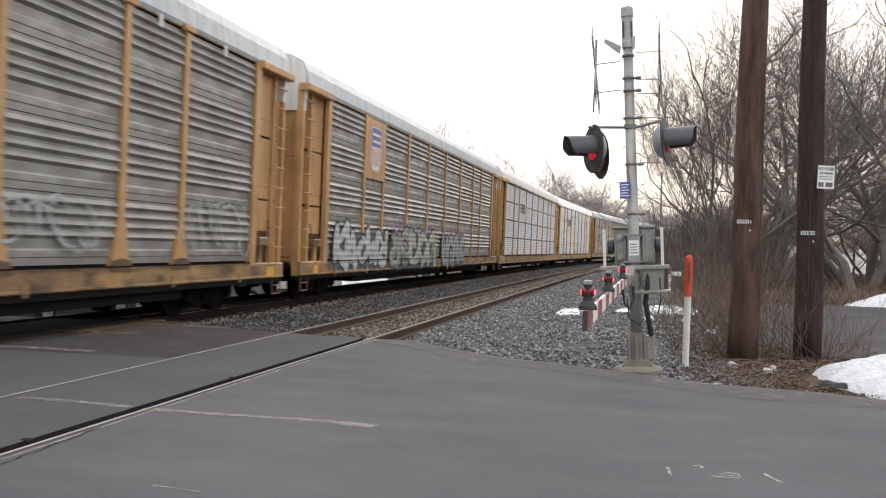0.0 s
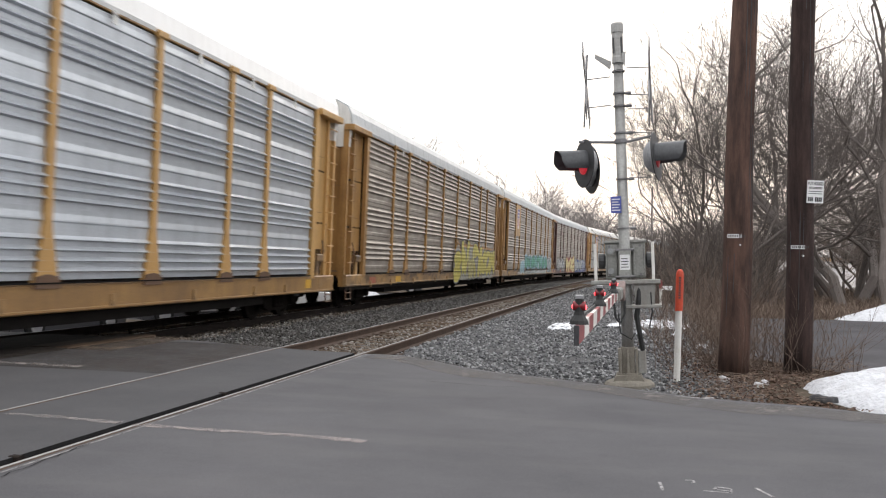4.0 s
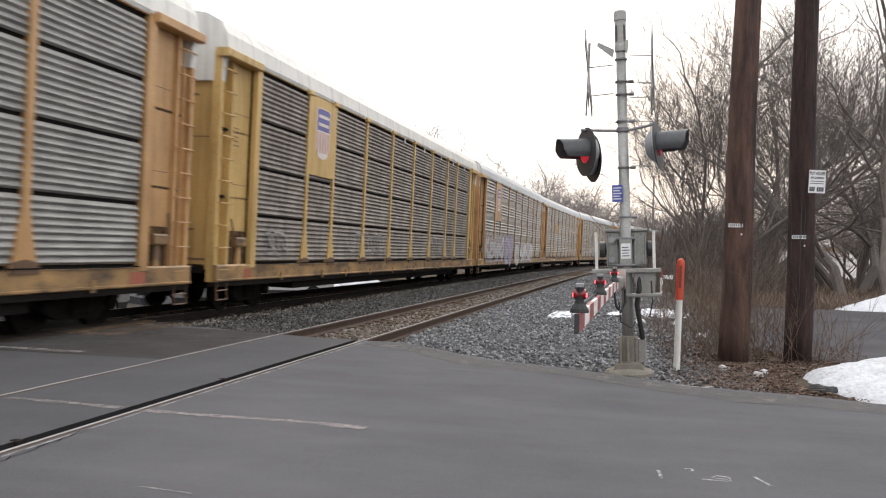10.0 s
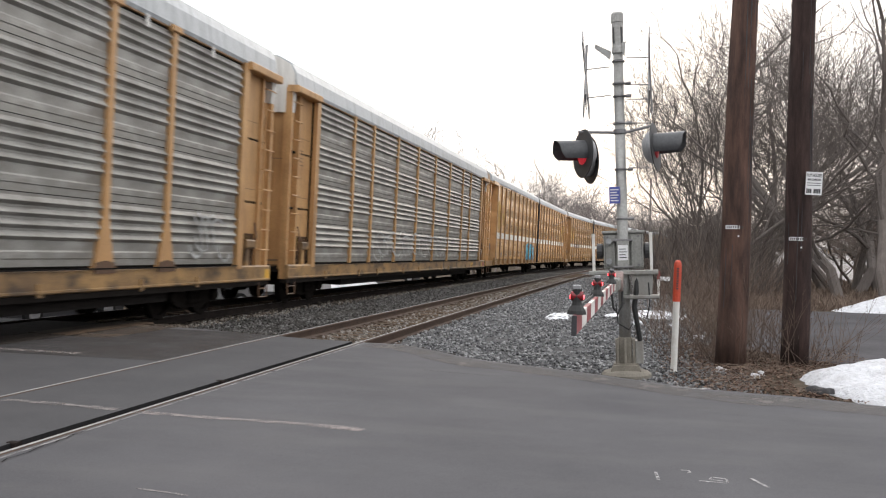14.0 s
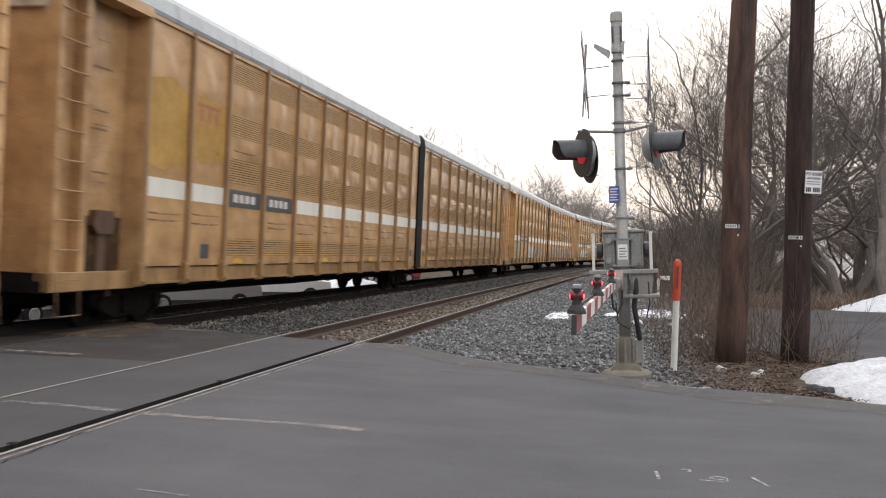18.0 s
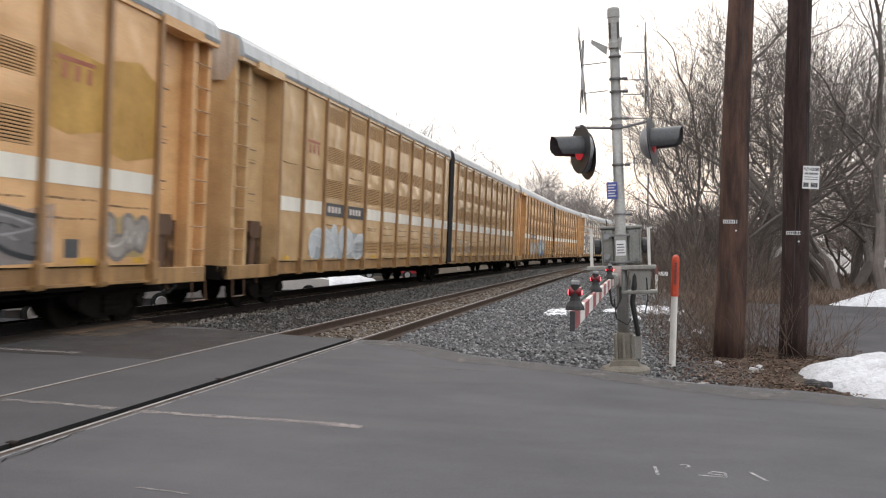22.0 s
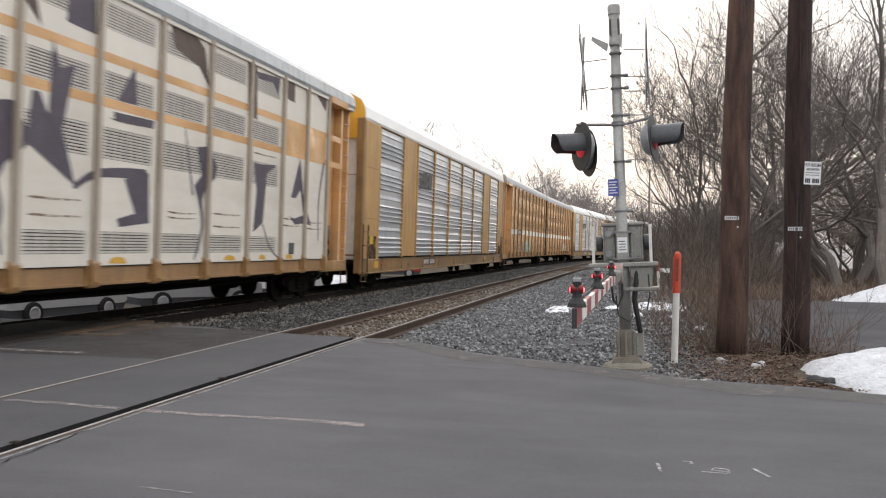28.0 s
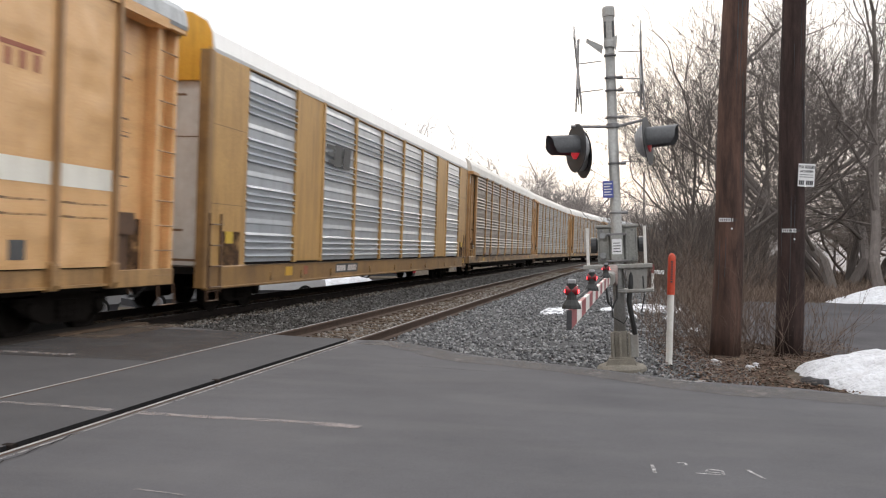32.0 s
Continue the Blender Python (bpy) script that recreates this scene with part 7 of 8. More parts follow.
        for k in range(15 if lit != "red_dark" else 0):
            a = radians(-26 + 232 * k / 14)
            c, s = math.cos(a), math.sin(a)
            out = 0.40 - 0.16 * max(0.0, -s) - 0.04 * abs(c)
            rows.append([(0.01, 0.172 * c, 0.172 * s), (out, 0.150 * c, 0.160 * s - 0.012)])
            rin.append([(0.01, 0.166 * c, 0.166 * s), (out, 0.144 * c, 0.154 * s - 0.012)])
        if rows:
            part("hood", Geo().sheet(rows).sheet(rin), M["hood"], u, "long black sun hood", smooth=True)
    flasher(-0.46, 2.74, 207, -2, "red_flash")
    flasher(-0.40, 2.68, 24, -2, "red_dark", 0.22)
    flasher(0.42, 2.78, -12, -4, "red_dim")
    b = part("blue_plate", Geo().box(-0.15, -0.02, -0.095, -0.088, 2.09, 2.30, 0.003), M["blue_sign"], mast, "small blue notice plate")
    g = Geo()
    for k in range(5):
        g.box(-0.135, -0.035 - 0.02 * (k % 2), -0.098, -0.0955, 2.12 + k * 0.034, 2.133 + k * 0.034)
    part("print_bar", g, M["sign_white"], b)
    # gate machine
    box = part("gate_machine", Geo().box(-0.24, 0.25, 0.06, 0.36, 1.27, 1.72, 0.02), M["grey_box"], mast, "grey gate machine housing")
    part("lid", Geo().box(-0.26, 0.27, 0.04, 0.38, 1.72, 1.755, 0.008), M["grey_box"], box)
    for x in (-0.11, 0.11):
        part("door_rib", Geo().box(x - 0.012, x + 0.012, 0.03, 0.062, 1.29, 1.70, 0.004), M["grey_box"], box)
    part("clamp", Geo().box(-0.12, 0.12, -0.09, 0.06, 1.615, 1.645, 0.006), M["steel"], box)
    part("clamp", Geo().box(-0.13, 0.13, -0.11, 0.06, 1.285, 1.31, 0.006), M["steel"], box)
    part("door_panel", Geo().box(-0.075, 0.075, -0.10, -0.085, 1.30, 1.62, 0.006), M["grey_box"], box)
    part("data_plate", Geo().box(-0.06, 0.06, -0.106, -0.1, 1.38, 1.57), M["sign_white"], box, "worn white data plate")
    part("door_gap", Geo().box(-0.222, -0.218, 0.052, 0.06, 1.30, 1.70).box(0.228, 0.232, 0.052, 0.06, 1.30, 1.70).box(-0.22, 0.23, 0.052, 0.06, 1.298, 1.302), M["black_paint"], box)
    for x in (-0.19, 0.19):
        for z in (1.32, 1.68):
            part("bolt", Geo().lathe([(0.016, 0.0), (0.016, 0.02), (0.008, 0.026)], "y", (x, 0.038, z), 8), M["steel"], box)
    for k in range(4):
        part("print_bar", Geo().box(-0.045, 0.045 - 0.012 * (k % 2), -0.1085, -0.106, 1.41 + 0.035 * k, 1.42 + 0.035 * k), M["ink"], box)
    for z in (1.37, 1.62):
        part("bolt", Geo().lathe([(0.038, 0.0), (0.038, 0.03), (0.02, 0.04)], "y", (-0.175, 0.02, z), 12), M["lamp_back"], box)
    part("hub", Geo().lathe([(0.10, -0.33), (0.10, -0.26), (0.05, -0.24), (0.05, 0.25), (0.1, 0.27), (0.1, 0.33)], "x", (0.0, 0.2, 1.5), 16), M["black_paint"], mast, "black drive shaft hubs")
    shelf = Geo().box(-0.42, 0.42, -0.14, 0.14, 1.20, 1.255, 0.01).box(-0.02, 0.42, -0.14, 0.1, 0.90, 0.945, 0.01)
    part("shelf", shelf, M["grey_box"], mast)
    for x in (-0.36, 0.34):
        part("counter_arm", Geo().box(x - 0.018, x + 0.018, -0.13, -0.07, 1.25, 1.72, 0.006), M["white_paint"], mast)
    part("gate_bracket", Geo().prism([(0.12, 0.94), (0.34, 0.94), (0.36, 1.2), (0.1, 1.2)], 1, -0.1, 0.05), M["grey_box"], mast)
    cab = Geo()
    cab.tube([(0.16, -0.06, 1.2), (0.15, -0.1, 1.0), (0.12, -0.1, 0.8), (0.15, -0.1, 0.6), (0.18, -0.06, 0.38)], 0.032, 8)
    cab.tube([(-0.16, -0.25, 1.1), (-0.13, -0.25, 0.8), (-0.08, -0.25, 0.72), (-0.02, -0.2, 0.85), (-0.02, -0.1, 1.12)], 0.014, 8)
    cab.tube([(0.3, -0.1, 1.1), (0.31, -0.12, 0.85), (0.27, -0.1, 0.66)], 0.008, 6)
    cab.tube([(-0.1, -0.1, 0.85), (-0.08, -0.12, 0.6), (0.05, -0.12, 0.52), (0.1, -0.1, 0.6)], 0.008, 6)
    part("cable", cab, M["cable"], mast, "black hanging cables")

    arm = thing("gate_arm", "lowered red and white striped crossing gate arm", "gate arm", m=look((-0.20, 11.2, 1.08), (-0.305, 4.72, 1.035)))
    # along -Z of its own space
    n, length = 16, 6.45
    for i in range(n):
        a, b = -length * i / n, -length * (i + 1) / n
        part("stripe_board", Geo().box(-0.012, 0.012, -0.05, 0.05, b, a), M["white_paint" if i % 2 == 0 else "red_paint"], arm)
    part("end_cap", Geo().box(-0.014, 0.014, -0.054, 0.054, -length - 0.012, -length, 0.004), M["ink"], arm)
    part("pivot_clamp", Geo().box(-0.05, 0.05, -0.07, 0.07, -0.9, 0.15, 0.02), M["grey_box"], arm)
    part("pivot_plate", Geo().lathe([(0.0, -0.075), (0.11, -0.075), (0.125, -0.06), (0.125, 0.06), (0.11, 0.075), (0.0, 0.075)], "x", (0.0, 0.02, -0.1), 18), M["arm_root"], arm, "weathered pinkish pivot casting")
    for z, r in ((-6.3, 1.0), (-4.35, 1.0), (-1.75, 1.0)):
        l = part("gate_lamp", Geo().lathe([(0.0, 0.048), (0.055, 0.05), (0.05, 0.07), (0.03, 0.1), (0.026, 0.12), (0.026, 0.19), (0.0, 0.19)], "y", (0, 0, z), 10), M["cable"], arm, "black gate lamp with red lenses")
        part("lens", Geo().lathe([(0.0, -0.036), (0.026, -0.034), (0.028, -0.02), (0.026, -0.012), (0.026, 0.012), (0.028, 0.02), (0.026, 0.034), (0.0, 0.036)], "x", (0, 0.15, z), 14), M["red_dark"], l, smooth=True)
        part("lamp_glow", Geo().lathe([(0.0, -0.042), (0.010, -0.039), (0.016, -0.032), (0.016, 0.032), (0.010, 0.039), (0.0, 0.042)], "x", (0, 0.145, z), 10), M["red_lit"], l, "glowing red lamp")
        part("lamp_cover", Geo().box(-0.02, 0.02, 0.185, 0.21, z - 0.02, z + 0.02, 0.004), M["lamp_back"], l)
    part("arm_cable", Geo().tube([(0.03, 0.06, -6.2), (0.032, 0.058, -4.3), (0.03, 0.058, -1.5), (0.05, 0.02, -0.5)], 0.008, 6), M["cable"], arm)


def build_posts():
    mk = thing("marker_post", "white plastic marker post with an orange top", "marker post", m=pose(0.53, 11.84, -0.02, 0, 1.0, 0))
    part("tube", Geo().lathe([(0.0, -0.05), (0.042, -0.05), (0.042, 0.88), (0, 0.88)], sides=16), M["white_paint"], mk, smooth=False)
    part("cap", Geo().lathe([(0.05, 0.86), (0.05, 1.33), (0.042, 1.37), (0.02, 1.395), (0, 1.4)], sides=16), M["orange_cap"], mk, "orange domed cap")
    g = Geo()
    for k in range(9):
        g.box(-0.014, 0.014, -0.0535, -0.049, 1.02 + k * 0.032, 1.04 + k * 0.032)
    part("print_bar", g, M["ink"], mk)
    mk = thing("marker_post", "small white and red marker post by the far ballast", "marker post", m=pose(0.88, 33.1, -0.05))
    part("tube", Geo().lathe([(0.0, 0), (0.05, 0), (0.05, 0.95), (0, 0.95)], sides=10), M["white_paint"], mk)
    part("cap", Geo().lathe([(0.055, 0.65), (0.055, 0.95), (0, 0.97)], sides=10), M["red_paint"], mk)
    part("sign_blade", Geo().box(0.05, 0.4, -0.02, 0.02, 0.6, 0.75, 0.01), M["sign_white"], mk)
    for nm, x, y, lean, r0, mat, band, lab in (("utility_pole", 1.32, 12.79, 1.1, 0.205, "pole_wood", 1.84, "red-brown wooden utility pole"), ("utility_pole", 2.24, 13.28, 0.25, 0.19, "pole_wood_dark", 1.71, "dark creosoted wooden utility pole with a notice")):
        p = thing(nm, lab, "utility pole", "wooden poles", m=pose(x, y, -0.1, 0, lean, 0))
        g = Geo()
        pts, rr = [], []
        for k in range(24):
            z = 11.5 * k / 23
            pts.append((0.012 * math.sin(z * 1.3), 0.01 * math.cos(z), z))
            rr.append(r0 * (1 - 0.030 * z) + 0.004 * noise.noise(Vector((z * 2, x, 0))))
        part("shaft", g.tube(pts, rr, 24), M[mat], p, smooth=True)
        cr = Geo()
        rnd = random.Random(int(x * 100))
        for k in range(14):
            a, z0 = rnd.uniform(-2.6, -0.5), rnd.uniform(0.5, 5.5)
            r = r0 * (1 - 0.03 * z0) + 0.0005
            ln = rnd.uniform(0.5, 1.6)
            cr.tube([(r * math.cos(a), r * math.sin(a), z0), (r * math.cos(a + 0.02), r * math.sin(a + 0.02), z0 + ln / 2), ((r - 0.03 * r0 * ln) * math.cos(a), (r - 0.03 * r0 * ln) * math.sin(a), z0 + ln)], 0.004, 4)
        part("crack", cr, M["ink"], p, "dark drying cracks")
        rb = r0 * (1 - 0.03 * band) + 0.003
        tag = Geo()
        for k in range(12):
            a0 = radians(-138 + 8.0 * k)
            a1 = radians(-138 + 8.0 * (k + 1))
            q = [(rb * math.cos(a), rb * math.sin(a), z) for a in (a0, a1) for z in (band + 0.075, band + 0.125)]
            tag.add(q, [(0, 2, 3, 1)])
        tg = part("tag_strip", tag, M["sign_white"], p, "pale metal tag strip")
        bars = Geo()
        for k in range(9):
            a = radians(-130 + 8.6 * k)
            c, s = math.cos(a), math.sin(a)
            bars.add([((rb + 0.002) * math.cos(a + d), (rb + 0.002) * math.sin(a + d), z) for d in (-0.04, 0.04) for z in (band + 0.085, band + 0.115)], [(0, 2, 3, 1)])
        part("print_bar", bars, M["ink"], tg)
        part("nail", Geo().lathe([(0.012, 0), (0.012, 0.012)], "y", (0.02, -rb - 0.008, band - 0.02), 8), M["sign_white"], p)
    nt = thing("notice_sign", "white paper notice with dark print nailed to a pole", "notice", m=pose(2.41, 13.07, 2.48, 0, 2.5, 4) @ Matrix.Scale(0.88, 4))
    part("sheet", Geo().box(-0.125, 0.125, -0.004, 0.0, -0.18, 0.18), M["sign_white"], nt)
    for words, size, z in (("BUY HOUSES", 0.046, 0.105), ("ANY CONDITION", 0.028, 0.045)):
        cu = bpy.data.curves.new("lettering", "FONT")
        cu.body, cu.size, cu.align_x, cu.extrude, cu.offset = words, size, "CENTER", 0.0005, 0.0016
        tmp = new("lettering", cu)
        me = bpy.data.meshes.new_from_object(tmp)
        bpy.data.objects.remove(tmp)
        me.materials.append(M["ink"])
        part("lettering", me, None, nt, m=pose(0, -0.0055, z, 90, 0, 0) @ Matrix.Diagonal((0.86, 1.5, 1, 1)))
    for z in (0.005, -0.03):
        part("print_bar", Geo().box(-0.1, 0.1, -0.006, -0.0045, z - 0.005, z + 0.005), M["ink"], nt)
    for k in range(8):
        if k != 3:
            part("print_bar", Geo().box(-0.108 + k * 0.027, -0.086 + k * 0.027, -0.006, -0.0045, -0.155, -0.085), M["ink"], nt)


# ---- bare trees and brush ----
def grow(g, rnd, p, d, length, r, level, twist=0.35):
    n = 5 if level < 2 else 4 if level < 3 else 3
    pts, q, dd = [p.copy()], p.copy(), d.copy()
    for i in range(n):
        dd = (dd + Vector((rnd.gauss(0, 1), rnd.gauss(0, 1), rnd.gauss(0.25, 0.6))) * twist * 0.35).normalized()
        q = q + dd * (length / n)
        pts.append(q.copy())
    tip = r * (0.55 if level < 4 else 0.3)
    g.tube(pts, [r + (tip - r) * i / n for i in range(n + 1)], (8, 6, 5, 4, 3, 3, 3)[level], caps=False)
    return pts, dd, tip


def tree_meshes(seed, height, spread, depth, r0, mats, forks=(4, 4, 4, 4, 3), first=0.3, least=0.007, twist=0.85):
    rnd = random.Random(seed)
    trunk, crown = Geo(), Geo()
    def branch(p, d, length, r, level):
        g = trunk if level == 0 else crown
        pts, dd, tip = grow(g, rnd, p, d, length, r, level, twist)
        if level >= depth:
            return
        k = forks[min(level, len(forks) - 1)]
        for i in range(k):
            f = first + (1 - first) * (i + rnd.random() * 0.8) / k if level == 0 else 0.25 + 0.75 * (i + rnd.random()) / k
            f = min(f, 0.99) * (len(pts) - 1)
            a, b = pts[int(f)], pts[min(int(f) + 1, len(pts) - 1)]
            base = a.lerp(b, f - int(f))
            out = Vector((rnd.gauss(0, 1), rnd.gauss(0, 1), 0))
            out = (out - dd * out.dot(dd)).normalized()
            nd = (dd * (1 - spread) + out * spread + Vector((0, 0, 0.12))).normalized()
            branch(base, nd, length * rnd.uniform(0.5, 0.72), max(tip * rnd.uniform(0.5, 0.8), least), level + 1)
        branch(pts[-1], dd, length * 0.62, max(tip, least), level + 1)
    branch(Vector((0, 0, -0.2)), Vector((rnd.uniform(-0.05, 0.05), rnd.uniform(-0.05, 0.05), 1)).normalized(), height * 0.42, r0, 0)
    return trunk.mesh("trunk", M[mats]), crown.mesh("crown", M[mats])


def brush_mesh(seed, w, dep, h, count, mat, r=0.012):
    rnd = random.Random(seed)
    g = Geo()
    for i in range(count):
        p = Vector((rnd.uniform(-w, w), rnd.uniform(-dep, dep), -0.05))
        hh = h * rnd.uniform(0.35, 1.0)
        d = Vector((rnd.gauss(0, 0.55), rnd.gauss(0, 0.55), 1)).normalized()
        pts, q, dd = [p], p, d
        for k in range(3):
            dd = (dd + Vector((rnd.gauss(0, 0.14), rnd.gauss(0, 0.14), 0))).normalized()
            q = q + dd * hh / 3
            pts.append(q)
        g.tube(pts, [r, r * 0.75, r * 0.5, r * 0.25], 3, caps=False)
        for k in range(5):
            f = rnd.uniform(0.25, 0.95) * 3
            a = pts[int(f)].lerp(pts[int(f) + 1], f - int(f))
            e = (dd + Vector((rnd.gauss(0, 0.6), rnd.gauss(0, 0.6), 0.2))).normalized() * hh * rnd.uniform(0.12, 0.34)
            g.tube([a, a + e * 0.5 + Vector((0, 0, 0.03 * hh)), a + e], [r * 0.5, r * 0.35, r * 0.15], 3, caps=False)
    return g.mesh("stems", M[mat])


THICK = (5, 4, 4, 3, 3)
SLIM = ((-26.1, 80, 16.4, 0), (-22.0, 80, 15.6, 1), (-20.5, 80.5, 14.0, 2), (-15.6, 80, 12.5, 0), (-14.4, 80.4, 13.5, 1), (-12.6, 82, 11.2, 2))     # x, y, height of the top


def build_trees():
    kinds = [tree_meshes(101, 17, 0.5, 5, 0.19, "bark", THICK), tree_meshes(102, 14, 0.58, 5, 0.15, "bark", THICK), tree_meshes(103, 18, 0.46, 5, 0.21, "bark", THICK), tree_meshes(104, 13, 0.62, 5, 0.15, "bark", THICK, first=0.2)]
    far = [tree_meshes(201, 14, 0.5, 4, 0.2, "bark_hazed", (6, 5, 4, 3), least=0.014, twist=0.55), tree_meshes(202, 12, 0.6, 4, 0.18, "bark_hazed", (6, 5, 4, 3), least=0.014, twist=0.55), tree_meshes(203, 11, 0.45, 4, 0.16, "bark_hazed", (6, 5, 4, 3), least=0.014, twist=0.55)]
    rnd = random.Random(77)

    def plant(mesh, x, y, z, sc, label, group):
        t = thing("bare_tree", label, "tree", group)
        t.matrix_basis = pose(x, y, z, 0, 0, rnd.uniform(0, 360)) @ Matrix.Scale(sc, 4)
        part("trunk", mesh[0], None, t)
        part("crown", mesh[1], None, t)
    # woods on the camera's side of the line
    tall = [tree_meshes(105 + k, 17, 0.42, 5, 0.11, "bark", (5, 4, 3, 3, 2), first=0.3, twist=0.6) for k in range(2)]
    for i, (x, y) in enumerate(((3.1, 40), (3.5, 37), (4.1, 48), (4.6, 52), (4.9, 60), (4.5, 41), (3.3, 43), (5.2, 46), (3.6, 44.5), (4.4, 45))):
        plant(tall[i % 2], x, y, -0.1, rnd.uniform(0.8, 1.05), "slender bare tree with many upright forks", "trees of the wood")
    crooked = [tree_meshes(131 + k, 16, 0.55, 5, 0.2, "bark", (4, 4, 3, 3, 2), first=0.25, twist=0.85) for k in range(3)]
    for i, (x, y, sc) in enumerate(((5.3, 41, 0.95), (6.4, 52, 1.0), (7.9, 37, 1.0), (8.7, 33.5, 0.9), (9.8, 43, 1.05), (12.4, 49, 1.0), (9.0, 62, 1.0), (15.5, 62, 1.1), (18, 52, 1.1), (7.4, 45, 0.9), (11.0, 41, 0.85))):
        plant(kinds[i % 4] if x < 7 else crooked[i % 3], x, y, -0.1, sc * 1.17, "tall bare winter tree with crooked dark limbs", "trees of the wood")
    # treeline beyond the train
    for i in range(54):
        s, d = 114 + 2.9 * i + rnd.uniform(-2, 2), 17 + rnd.uniform(0, 24)
        x, y, a = on_line(d, s)
        plant(far[i % 3], x, y, -0.3, rnd.uniform(1.15, 1.7) * (0.86 if i < 12 else 1.0), "bare grey-brown tree in a distant treeline", "distant treeline")
    slim = [tree_meshes(210 + k, 13, 0.42, 4, 0.11, "bark_hazed", (4, 3, 3, 3), first=0.4, least=0.012) for k in range(3)]
    for x, y, top, k in SLIM:
        high = max(v.co.z for v in slim[k][1].vertices)
        plant(slim[k], x, y, -0.3, (top + 0.3) / high, "slender bare tree standing beyond the train", "trees beyond the train")
    # distant woods round the far bend
    for i in range(26):
        x, y = 6 + rnd.uniform(-4, 60), 150 + rnd.uniform(0, 110)
        if abs(x - on_line(9.8, y)[0]) < 9:
            continue
        plant(far[i % 3], x, y, -0.3, rnd.uniform(0.9, 1.2), "bare grey-brown tree in a distant treeline", "distant treeline")
    # thickets
    thick = [brush_mesh(300 + k, 2.4, 1.8, 4.2, 260, "twig", 0.011) for k in range(3)]
    low = [brush_mesh(310 + k, 0.8, 0.5, 1.4, 42, "twig_dark", 0.0045) for k in range(2)]
    for k, (x, y) in enumerate(((3.6, 38), (10.6, 36), (5.0, 47), (6.8, 52), (14.2, 50))):
        plant(kinds[(k + 1) % 4], x, y, -0.1, rnd.uniform(0.36, 0.55), "young bare tree in the wood's edge", "saplings of the wood")
    deep = [tree_meshes(120 + k, 15, 0.5, 4, 0.17, "bark_deep", (6, 5, 4, 4), least=0.012) for k in range(2)]
    for k in range(12):
        plant(deep[k % 2], 5.5 + 34 * rnd.random(), 75 + 50 * rnd.random(), -0.1, rnd.uniform(0.8, 1.1), "bare grey winter tree deep in the wood", "trees of the wood")
    for i in range(30):
        y = 30 + 40 * rnd.random()
        x = y * rnd.uniform(0.066, 0.27)
        sc = rnd.uniform(0.6, 1.05)
        if x / y > 0.105:
            continue
        b = part("thicket", thick[i % 3], None)
        b.matrix_basis = pose(x, y, -0.1, 0, 0, rnd.uniform(0, 360)) @ Matrix.Scale(sc, 4)
        tagged(b, "dense bare brown thicket of thin stems", "thicket", "thickets of the wood", "stuff")
    dense = [brush_mesh(320 + k, 2.6, 1.8, 4.6, 260, "twig_deep", 0.013) for k in range(2)]
    for i in range(4):
        y = 40 + 24 * rnd.random()
        plant(crooked[i % 3], y * rnd.uniform(0.17, 0.33), y, -0.1, rnd.uniform(0.4, 0.7), "young bare crooked tree in the wood's edge", "saplings of the wood")
    for i in range(14):
        y = 36 + 22 * rnd.random()
        x = y * rnd.uniform(0.055, 0.10)
        b = part("thicket", dense[i % 2], None)
        b.matrix_basis = pose(x, y, -0.1, 0, 0, rnd.uniform(0, 360)) @ Matrix.Scale(rnd.uniform(0.6, 1.0), 4)
        tagged(b, "dense dark bare thicket under the trees", "thicket", "thickets of the wood", "stuff")
    tangle = [tree_meshes(141 + k, 8.5, 0.72, 4, 0.10, "twig", (8, 6, 4, 3), first=0.5, least=0.006, twist=1.0) for k in range(3)]
    for i in range(5):
        y = 44 + 22 * rnd.random()
        plant(tangle[i % 3], y * rnd.uniform(0.105, 0.29), y, -0.1, rnd.uniform(0.75, 1.15), "low bare tree with a dense tangle of drooping twigs", "low trees of the wood's edge")
    for x, y, tilt, ln in ((9.2, 44, 40, 7.5), (8.9, 45, 32, 6.0), (10.4, 46, -10, 7.0), (11.2, 45, 14, 6.0)):
        t = thing("leaning_tree", "leaning bare trunk at the wood's edge", "tree", "leaning trunks", m=pose(x, y, -0.15, 0, -tilt, 0))
        part("trunk", Geo().tube([(0, 0, 0), (0.1, 0, ln * 0.4), (-0.1, 0.1, ln)], [0.2, 0.15, 0.07], 8), M["bark"], t)
        tw = Geo()
        for k in range(24):
            z = ln * rnd.uniform(0.35, 1.0)
            dx, dy, dz = rnd.gauss(0, 0.9), rnd.gauss(0, 0.7), rnd.gauss(0.1, 0.7)
            tw.tube([(0, 0, z), (dx * 0.5, dy * 0.5, z + dz * 0.5 + 0.15), (dx, dy, z + dz)], [0.03, 0.018, 0.008], 4, caps=False)
        part("crown", tw, M["bark"], t)
    # unseen trees and brush added beside and behind the camera to darken reflections and fill
    unseen_tree = tree_meshes(126, 15, 0.5, 3, 0.17, "bark_deep", (7, 6, 5), least=0.03)
    unseen_brush = brush_mesh(330, 2.6, 1.8, 4.6, 90, "twig_deep", 0.024)
    for i in range(44):
        a, r = radians(-38 + 215 * (i + rnd.random()) / 44), rnd.uniform(34, 60)
        x, y = 6 + r * math.cos(a), r * -math.sin(a) if a > 0 else r * abs(math.sin(a)) + 4
        plant(unseen_tree, x, y, -0.1, rnd.uniform(0.75, 1.1), "bare grey winter tree deep in the wood", "trees of the wood")
        b = part("thicket", unseen_brush, None)
